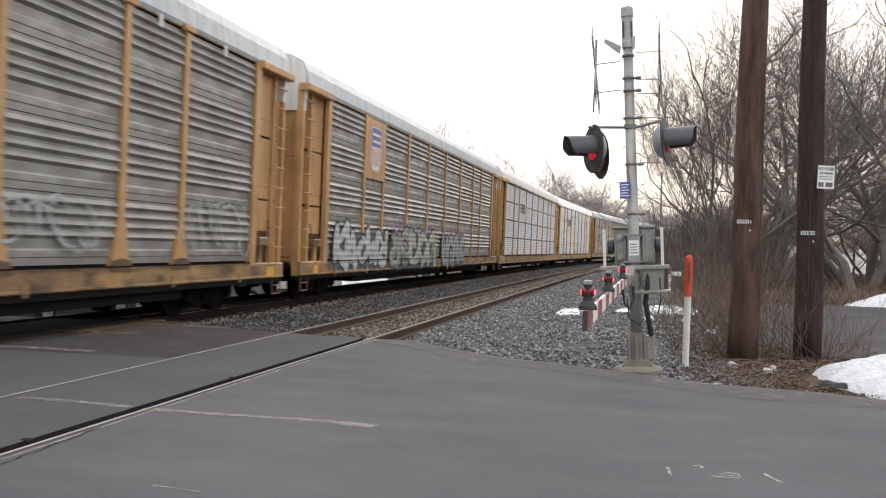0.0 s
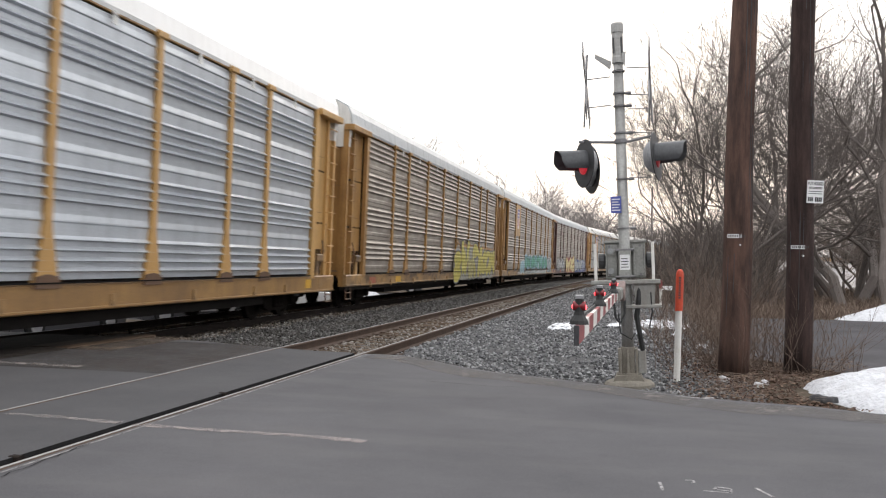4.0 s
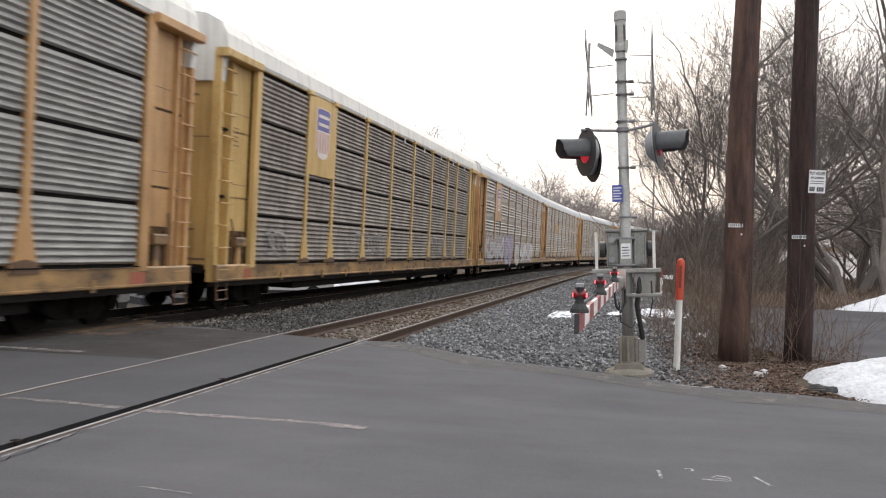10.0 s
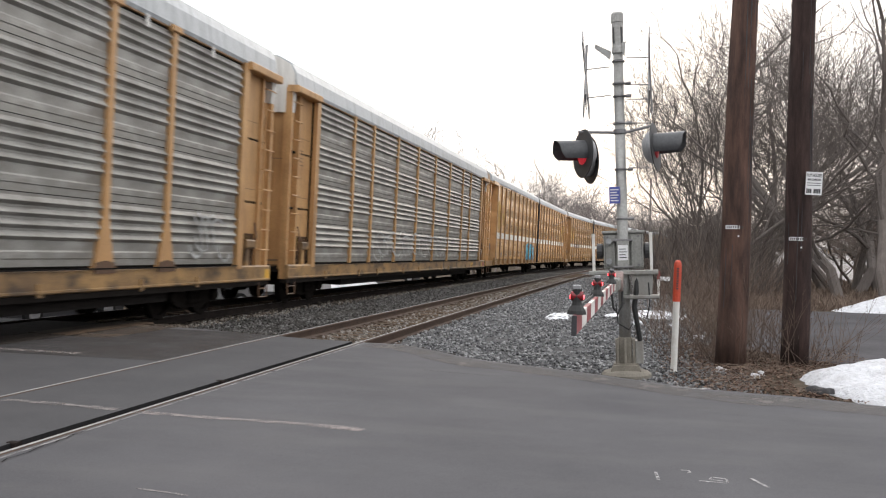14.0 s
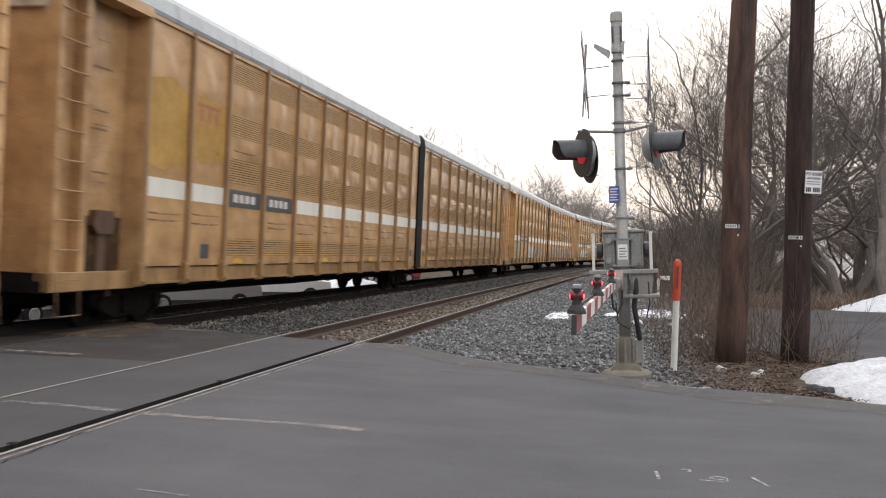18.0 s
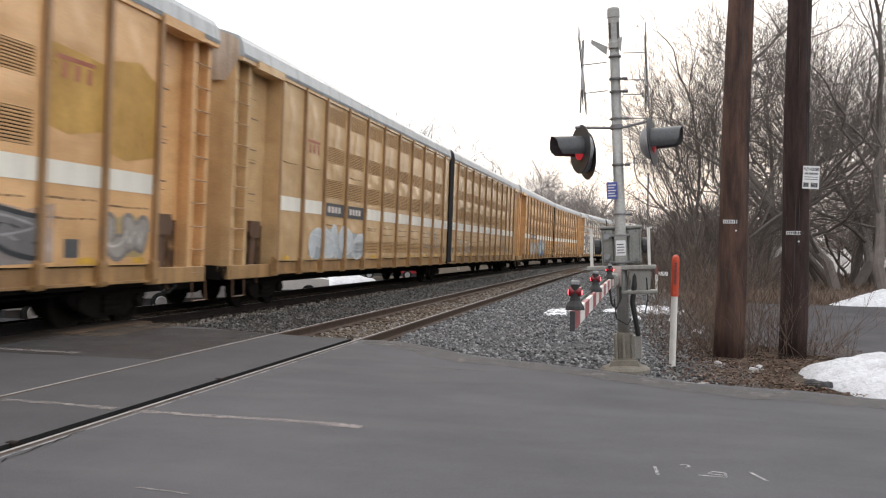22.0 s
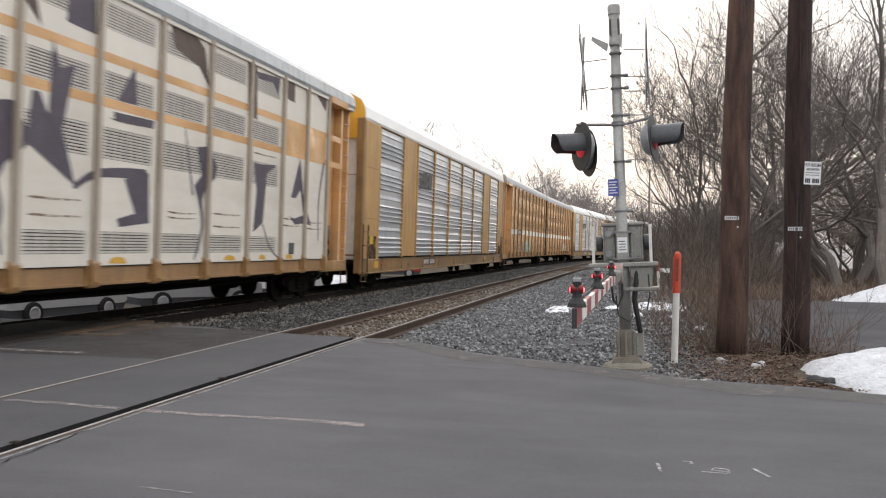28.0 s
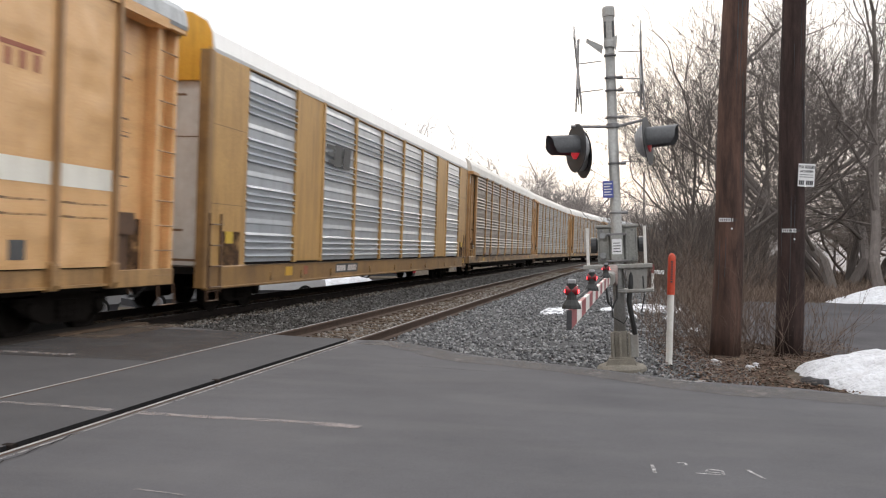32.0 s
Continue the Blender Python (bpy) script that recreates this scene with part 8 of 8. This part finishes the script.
        b.matrix_basis = pose(x - 2, y, -0.1, 0, 0, rnd.uniform(0, 360)) @ Matrix.Scale(rnd.uniform(1.2, 1.9), 4)
        tagged(b, "dense dark bare thicket under the trees", "thicket", "thickets of the wood", "stuff")
    rows = [[(4.5 + 74 * q, y, -0.12 + 2.6 * max(0, y - 66) / 60 + 0.15 * noise.noise(Vector((q * 9, y * 0.1, 2)))) for q in np.linspace(0, 1, 16)] for y in np.linspace(62, 126, 10)]
    tagged(part("snow_field", Geo().sheet(rows), M["snow_field"]), "pale old snow lying on a rising field behind the wood", "field", kind="structure")
    for x, y, sc in ((0.95, 13.2, 0.9), (1.75, 13.3, 1.1), (1.6, 14.6, 1.2), (2.7, 14.0, 1.0), (0.8, 15.2, 1.0), (1.4, 17, 1.3), (2.4, 18.5, 1.4), (1.2, 20.5, 1.4), (2.0, 23, 1.7), (0.9, 14.2, 1.0), (1.9, 14.0, 1.0), (1.5, 13.5, 0.8), (1.0, 18.6, 1.5), (1.6, 25, 1.8), (2.2, 27, 1.9)):
        b = part("shrub", low[int(x * 10) % 2], None)
        b.matrix_basis = pose(x, y, -0.08, 0, 0, rnd.uniform(0, 360)) @ Matrix.Scale(sc, 4)
        tagged(b, "leafless shrub of thin brown twigs by the poles", "shrub", "shrubs by the poles", "stuff")


# ---- snow, lot, marks, far side ----
def mound(name, label, cx, cy, rx, ry, h, seed, z=-0.06, power=0.7, mat="snow"):
    g = Geo()
    rows, n, k = [], 72, 16
    for i in range(k + 1):
        r = i / k
        row = []
        for j in range(n + 1):
            a = 2 * math.pi * j / n
            edge = 1 + 0.36 * noise.noise(Vector((math.cos(a) * 1.6, math.sin(a) * 1.6, seed))) + 0.08 * noise.noise(Vector((math.cos(a) * 6, math.sin(a) * 6, seed)))
            x, y = rx * r * edge * math.cos(a), ry * r * edge * math.sin(a)
            zz = h * max(0.0, 1 - r ** 2) ** power * (1 + 0.5 * noise.noise(Vector((x * 1.7, y * 1.7, seed + 4)))) + 0.03 * noise.noise(Vector((x * 7, y * 7, seed))) + 0.015 * noise.noise(Vector((x * 18, y * 18, seed)))
            row.append((cx + x, cy + y, z + max(zz, 0.0) - (0.05 if i == k else 0)))
        rows.append(row)
    g.sheet(rows)
    return tagged(part(name, g, M[mat], smooth=True), label, "snow")


def build_snow():
    mound("snow_mound", "melting white snow heap at the road's edge", 3.1, 10.95, 1.15, 1.3, 0.3, 3, power=0.95)
    mound("snow_bank", "long old snow bank along the far lot", 9.3, 27.6, 4.3, 1.0, 0.72, 8, power=1.1)
    mound("snow_bank", "old snow bank behind the lot", 16.0, 29.0, 4.5, 1.5, 0.9, 9)
    for k, (x, y, rx, ry) in enumerate(((-1.75, 21.2, 0.3, 0.8), (-1.4, 22.4, 0.35, 0.6), (-1.2, 20.6, 0.12, 0.4), (0.1, 20.4, 0.1, 0.3), (0.35, 23.8, 0.3, 0.5), (0.9, 20.2, 0.09, 0.25))):
        mound("snow_patch", "thin snow remnant on the ballast", x, y, rx, ry, 0.08, 40 + k, z=-0.09, mat="snow_thin")
    mound("snow_patch", "thin snow remnant on the ballast", -0.4, 22.5, 0.3, 0.5, 0.08, 13, z=-0.09, mat="snow_thin")
    mound("snow_patch", "thin snow remnant on the ballast", 0.75, 23.3, 0.65, 1.3, 0.10, 14, z=-0.09, mat="snow_thin")
    for x, y, r in ((1.15, 12.1, 0.07), (1.5, 11.6, 0.06), (1.62, 11.9, 0.05), (1.2, 17.0, 0.12)):
        mound("snow_patch", "small scrap of snow among leaves", x, y, r, r * 0.8, 0.03, int(x * 50), z=-0.04)
    for x, y, sx in ((-17.5, 47, 3), (-19, 58, 4), (-22, 26, 3)):
        mound("snow_bank", "grey snow bank beyond the far track", x, y, 1.6, sx, 0.5, int(y), z=-1.08)
    sl = mound("slush_patch", "dark wet patch at the foot of the snow", 2.02, 10.42, 0.15, 0.09, 0.02, 31, z=-0.005)
    sl.data.materials[0] = M["slush"]
    lot = Geo().sheet([[(1.75 + q * 0.13 + max(0.0, -q) * 0.75 + 40 * r, 15.0 + q, -0.03) for q in (-2.6, -2, -1.4, -0.7, 0, 1, 3, 6, 9, 11.8)] for r in np.linspace(0, 1, 12)])
    tagged(part("side_lot", lot, M["lot"]), "dark worn asphalt lot beside the wood", "lot", kind="structure")


def stroke(g, pts, w, z=0.0085):
    for i in range(len(pts) - 1):
        a, b = Vector(pts[i]), Vector(pts[i + 1])
        d = (b - a).normalized()
        n = Vector((-d.y, d.x)) * w / 2
        g.add([(*(a - n), z), (*(b - n), z), (*(b + n), z), (*(a + n), z)], [(0, 1, 2, 3)])


def build_marks():
    g = Geo()
    pts = [(-2.04 - 3.4 * q, 6.63 + 0.23 * q + 0.03 * math.sin(q * 9)) for q in np.linspace(0, 1, 24)]
    for i in range(len(pts) - 1):
        if -4.0 < pts[i][0]:
            stroke(g, pts[i:i + 2], 0.105 + 0.02 * math.sin(i * 1.7) + (0.02 if i < 3 else 0))
    tagged(part("worn_stop_line", g, M["line_paint"]), "worn pale paint line across the asphalt", "road marking", kind="structure")
    g = Geo()
    for i in range(len(pts) - 1):
        if pts[i][0] < -4.25:
            stroke(g, pts[i:i + 2], 0.10 + 0.03 * math.sin(i * 1.7))
    tagged(part("worn_stop_line", g, M["line_faint"]), "almost worn-off paint line between the rails", "road marking", kind="structure")
    g = Geo()
    stroke(g, [(-8.4, 10.15), (-7.6, 10.12), (-6.9, 10.06)], 0.17)
    tagged(part("worn_stop_line", g, M["line_faint"]), "worn pale paint line between the tracks", "road marking", kind="structure")
    g = Geo()
    stroke(g, [(0.165, 5.95), (0.175, 5.83), (0.18, 5.74)], 0.022)
    stroke(g, [(0.33, 6.05), (0.38, 6.06), (0.39, 6.01), (0.36, 5.98)], 0.016)
    stroke(g, [(0.43, 5.80), (0.60, 5.79), (0.60, 5.90), (0.52, 5.92), (0.50, 5.85), (0.59, 5.84)], 0.018)
    stroke(g, [(0.76, 5.97), (0.80, 5.86), (0.84, 5.76)], 0.022)
    stroke(g, [(0.10, 10.03), (0.19, 9.99)], 0.09)
    stroke(g, [(0.42, 9.93), (0.56, 9.88), (0.68, 9.87)], 0.06)
    stroke(g, [(0.72, 9.84), (0.82, 9.97)], 0.07)
    tagged(part("chalk_marks", g, M["chalk"]), "white survey marks on the asphalt", "road marking", kind="structure")
    g = Geo()
    stroke(g, [(-2.77, 4.62), (-2.6, 4.60), (-2.42, 4.57)], 0.02)
    tagged(part("chalk_marks", g, M["line_faint"]), "faint rubbed survey stroke on the asphalt", "road marking", kind="structure")
    # crumbs of dirt between gravel and asphalt
    g = Geo()
    rnd = random.Random(19)
    for i in range(5200):
        d = rnd.uniform(-2.2, 3.2)
        x, y, a = on_line(d, road_edge(d) + 0.02 + 0.55 * rnd.random() ** 1.8)
        r, q = rnd.uniform(0.006, 0.017), rnd.uniform(0, 6.28)
        z = -0.03 - 0.05 * min(1.0, (y - road_edge(d)) / 0.3) + rnd.uniform(-0.004, 0.012)
        g.add([(x + r * math.cos(q), y + r * math.sin(q), z), (x + r * math.cos(q + 2.1), y + r * math.sin(q + 2.1), z), (x + r * math.cos(q + 4.2), y + r * math.sin(q + 4.2), z), (x, y, z + r * 1.1)], [(0, 1, 3), (1, 2, 3), (2, 0, 3)])
    tagged(part("edge_dirt", g, M["crumbs"]), "dark dirt crumbs along the road's broken edge", "dirt", kind="stuff")
    # leaf litter round the poles
    g = Geo()
    rnd = random.Random(9)
    for i in range(12000):
        x, y = rnd.uniform(0.3, 3.4), rnd.uniform(9.8, 15.5)
        if y < road_edge(-x) + 0.1 or rnd.random() > (x - 0.3) / 0.9 or ((x - 3.1) / 1.25) ** 2 + ((y - 10.95) / 1.35) ** 2 < 1:
            continue
        r, a = rnd.uniform(0.012, 0.03), rnd.uniform(0, 6.28)
        c, s = math.cos(a) * r, math.sin(a) * r
        z = -0.06 + rnd.uniform(0, 0.035)
        t = [rnd.uniform(-0.01, 0.015) for k in range(4)]
        g.add([(x + c, y + s, z + t[0]), (x - s * 0.6, y + c * 0.6, z + t[1]), (x - c, y - s, z + t[2]), (x + s * 0.6, y - c * 0.6, z + t[3])], [(0, 1, 2), (0, 2, 3)])
    tagged(part("leaf_litter", g, M["leaf_litter"]), "dead red-brown leaves round the poles", "leaves", kind="stuff")
    g = Geo()
    for i in range(2600):
        x, y = rnd.uniform(0.8, 3.2), rnd.uniform(10.2, 14.5)
        if y < road_edge(-x) + 0.1 or rnd.random() > (x - 0.3) / 0.9 or ((x - 3.1) / 1.25) ** 2 + ((y - 10.95) / 1.35) ** 2 < 1:
            continue
        e = rnd.uniform(-0.01, 0.03)
        a, ln, z = rnd.uniform(0, 6.28), rnd.uniform(0.04, 0.16), -0.045 + rnd.uniform(0, 0.05)
        c, s = math.cos(a) * ln, math.sin(a) * ln
        g.add([(x - c, y - s, z), (x + c, y + s, z + e), (x + c - s * 0.06, y + s + c * 0.06, z + e + 0.002)], [(0, 1, 2)])
    tagged(part("dead_grass", g, M["dead_grass"]), "flattened straw of dead grass among the leaves", "grass", kind="stuff")
    # dry grass behind the lot
    g = Geo()
    for i in range(15000):
        y = 27.5 + 42 * rnd.random() ** 1.3
        x, h = y * rnd.uniform(0.075, 0.3), rnd.uniform(0.12, 0.42)
        a, q = rnd.uniform(0, 6.28), 0.012 + 0.0004 * y
        bx, by = rnd.gauss(0, 0.5) * h, rnd.gauss(0, 0.5) * h
        g.add([(x - q * math.cos(a), y - q * math.sin(a), -0.12), (x + q * math.cos(a), y + q * math.sin(a), -0.12), (x + bx, y + by, -0.1 + h)], [(0, 1, 2)])
    tagged(part("dry_grass", g, M["dead_grass"]), "brown winter grass under the wood's edge", "grass", kind="stuff")


def parked_car(x, y, rz, body, label, pickup=False):
    key = "car_%02x%02x%02x" % tuple(int(255 * q) for q in body)
    if key not in M:
        M[key] = surface(key, body, tuple(q * 0.85 for q in body), rough=0.3, metal=0.2, bump=0)
    c = thing("parked_pickup" if pickup else "parked_car", label, "vehicle", "vehicles in the far lot", m=pose(x, y, -1.05, 0, 0, rz))
    part("lower_trim", Geo().prism([(-2.3, 0.22), (2.3, 0.22), (2.42, 0.5), (-2.42, 0.5)], 0, -0.84, 0.84), M["ink"], c, "dark lower trim and bumpers")
    lo = [(-2.4, 0.5), (-2.45, 0.75), (-2.35, 0.95), (-1.3, 1.0), (2.0, 1.0), (2.4, 0.95), (2.45, 0.55), (2.3, 0.48), (-2.3, 0.48)]
    part("body", Geo().prism(lo, 0, -0.88, 0.88), M[key], c)
    hi = [(-0.9, 1.0), (-0.25, 1.55), (0.9, 1.58), (1.2, 1.0)] if pickup else [(-1.3, 1.0), (-0.5, 1.48), (1.2, 1.5), (2.0, 1.0)]
    part("cabin", Geo().prism(hi, 0, -0.78, 0.78), M["ink"], c, "dark glazed cabin")
    for wx in (-0.86, 0.86):
        for wy in (-1.5, 1.5):
            w = part("wheel", Geo().lathe([(0.0, -0.11), (0.2, -0.11), (0.33, -0.1), (0.35, -0.05), (0.35, 0.05), (0.33, 0.1), (0.2, 0.11), (0.0, 0.11)], "x", sides=20), M["tyre"], c, m=pose(wx, wy, 0.35))
            part("rim", Geo().lathe([(0.0, -0.125), (0.1, -0.112), (0.19, -0.13), (0.215, -0.115)], "x", sides=14).lathe([(0.215, 0.115), (0.19, 0.13), (0.1, 0.112), (0.0, 0.125)], "x", sides=14), M["rim"], w)


def build_far_side():
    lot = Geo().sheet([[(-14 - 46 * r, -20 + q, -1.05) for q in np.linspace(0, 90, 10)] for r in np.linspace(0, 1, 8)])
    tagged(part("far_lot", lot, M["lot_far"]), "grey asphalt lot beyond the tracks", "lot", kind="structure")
    parked_car(-20.8, 24.0, -12, (0.10, 0.10, 0.11), "dark grey car parked beyond the tracks")
    parked_car(-18.0, 24.7, -10, (0.42, 0.42, 0.43), "silver car parked beyond the tracks")
    parked_car(-16.5, 31.2, -42, (0.35, 0.35, 0.36), "grey car parked beyond the tracks")
    parked_car(-16.2, 38.6, -66, (0.75, 0.75, 0.76), "white pickup parked beyond the tracks", True)
    parked_car(-19.0, 68.0, -72, (0.4, 0.03, 0.04), "red car parked beyond the tracks")
    parked_car(-21.0, 33.5, -20, (0.6, 0.6, 0.62), "light silver car parked beyond the tracks")
    fp = thing("distant_pole", "thin distant utility pole by the bend", "utility pole", m=pose(1.9, 118, -0.3))
    part("shaft", Geo().tube([(0, 0, 0), (0, 0, 12)], [0.16, 0.11], 8), M["bark_hazed"], fp)


build_ground()
build_road()
build_tracks()
build_ballast()
build_signal()
build_posts()
build_trees()
build_snow()
build_marks()
build_far_side()
build_train()


def motions():
    """The train rolls past on the far track."""
    for car, s0 in MOVERS:
        rows = []
        for k in range(33):
            x, y, a = on_line(FAR_C, s0 - travelled(k))
            rows.append((k, pose(x, y, 0.0, 0, TILT, -math.degrees(a))))
        walk(car, rows)


motions()
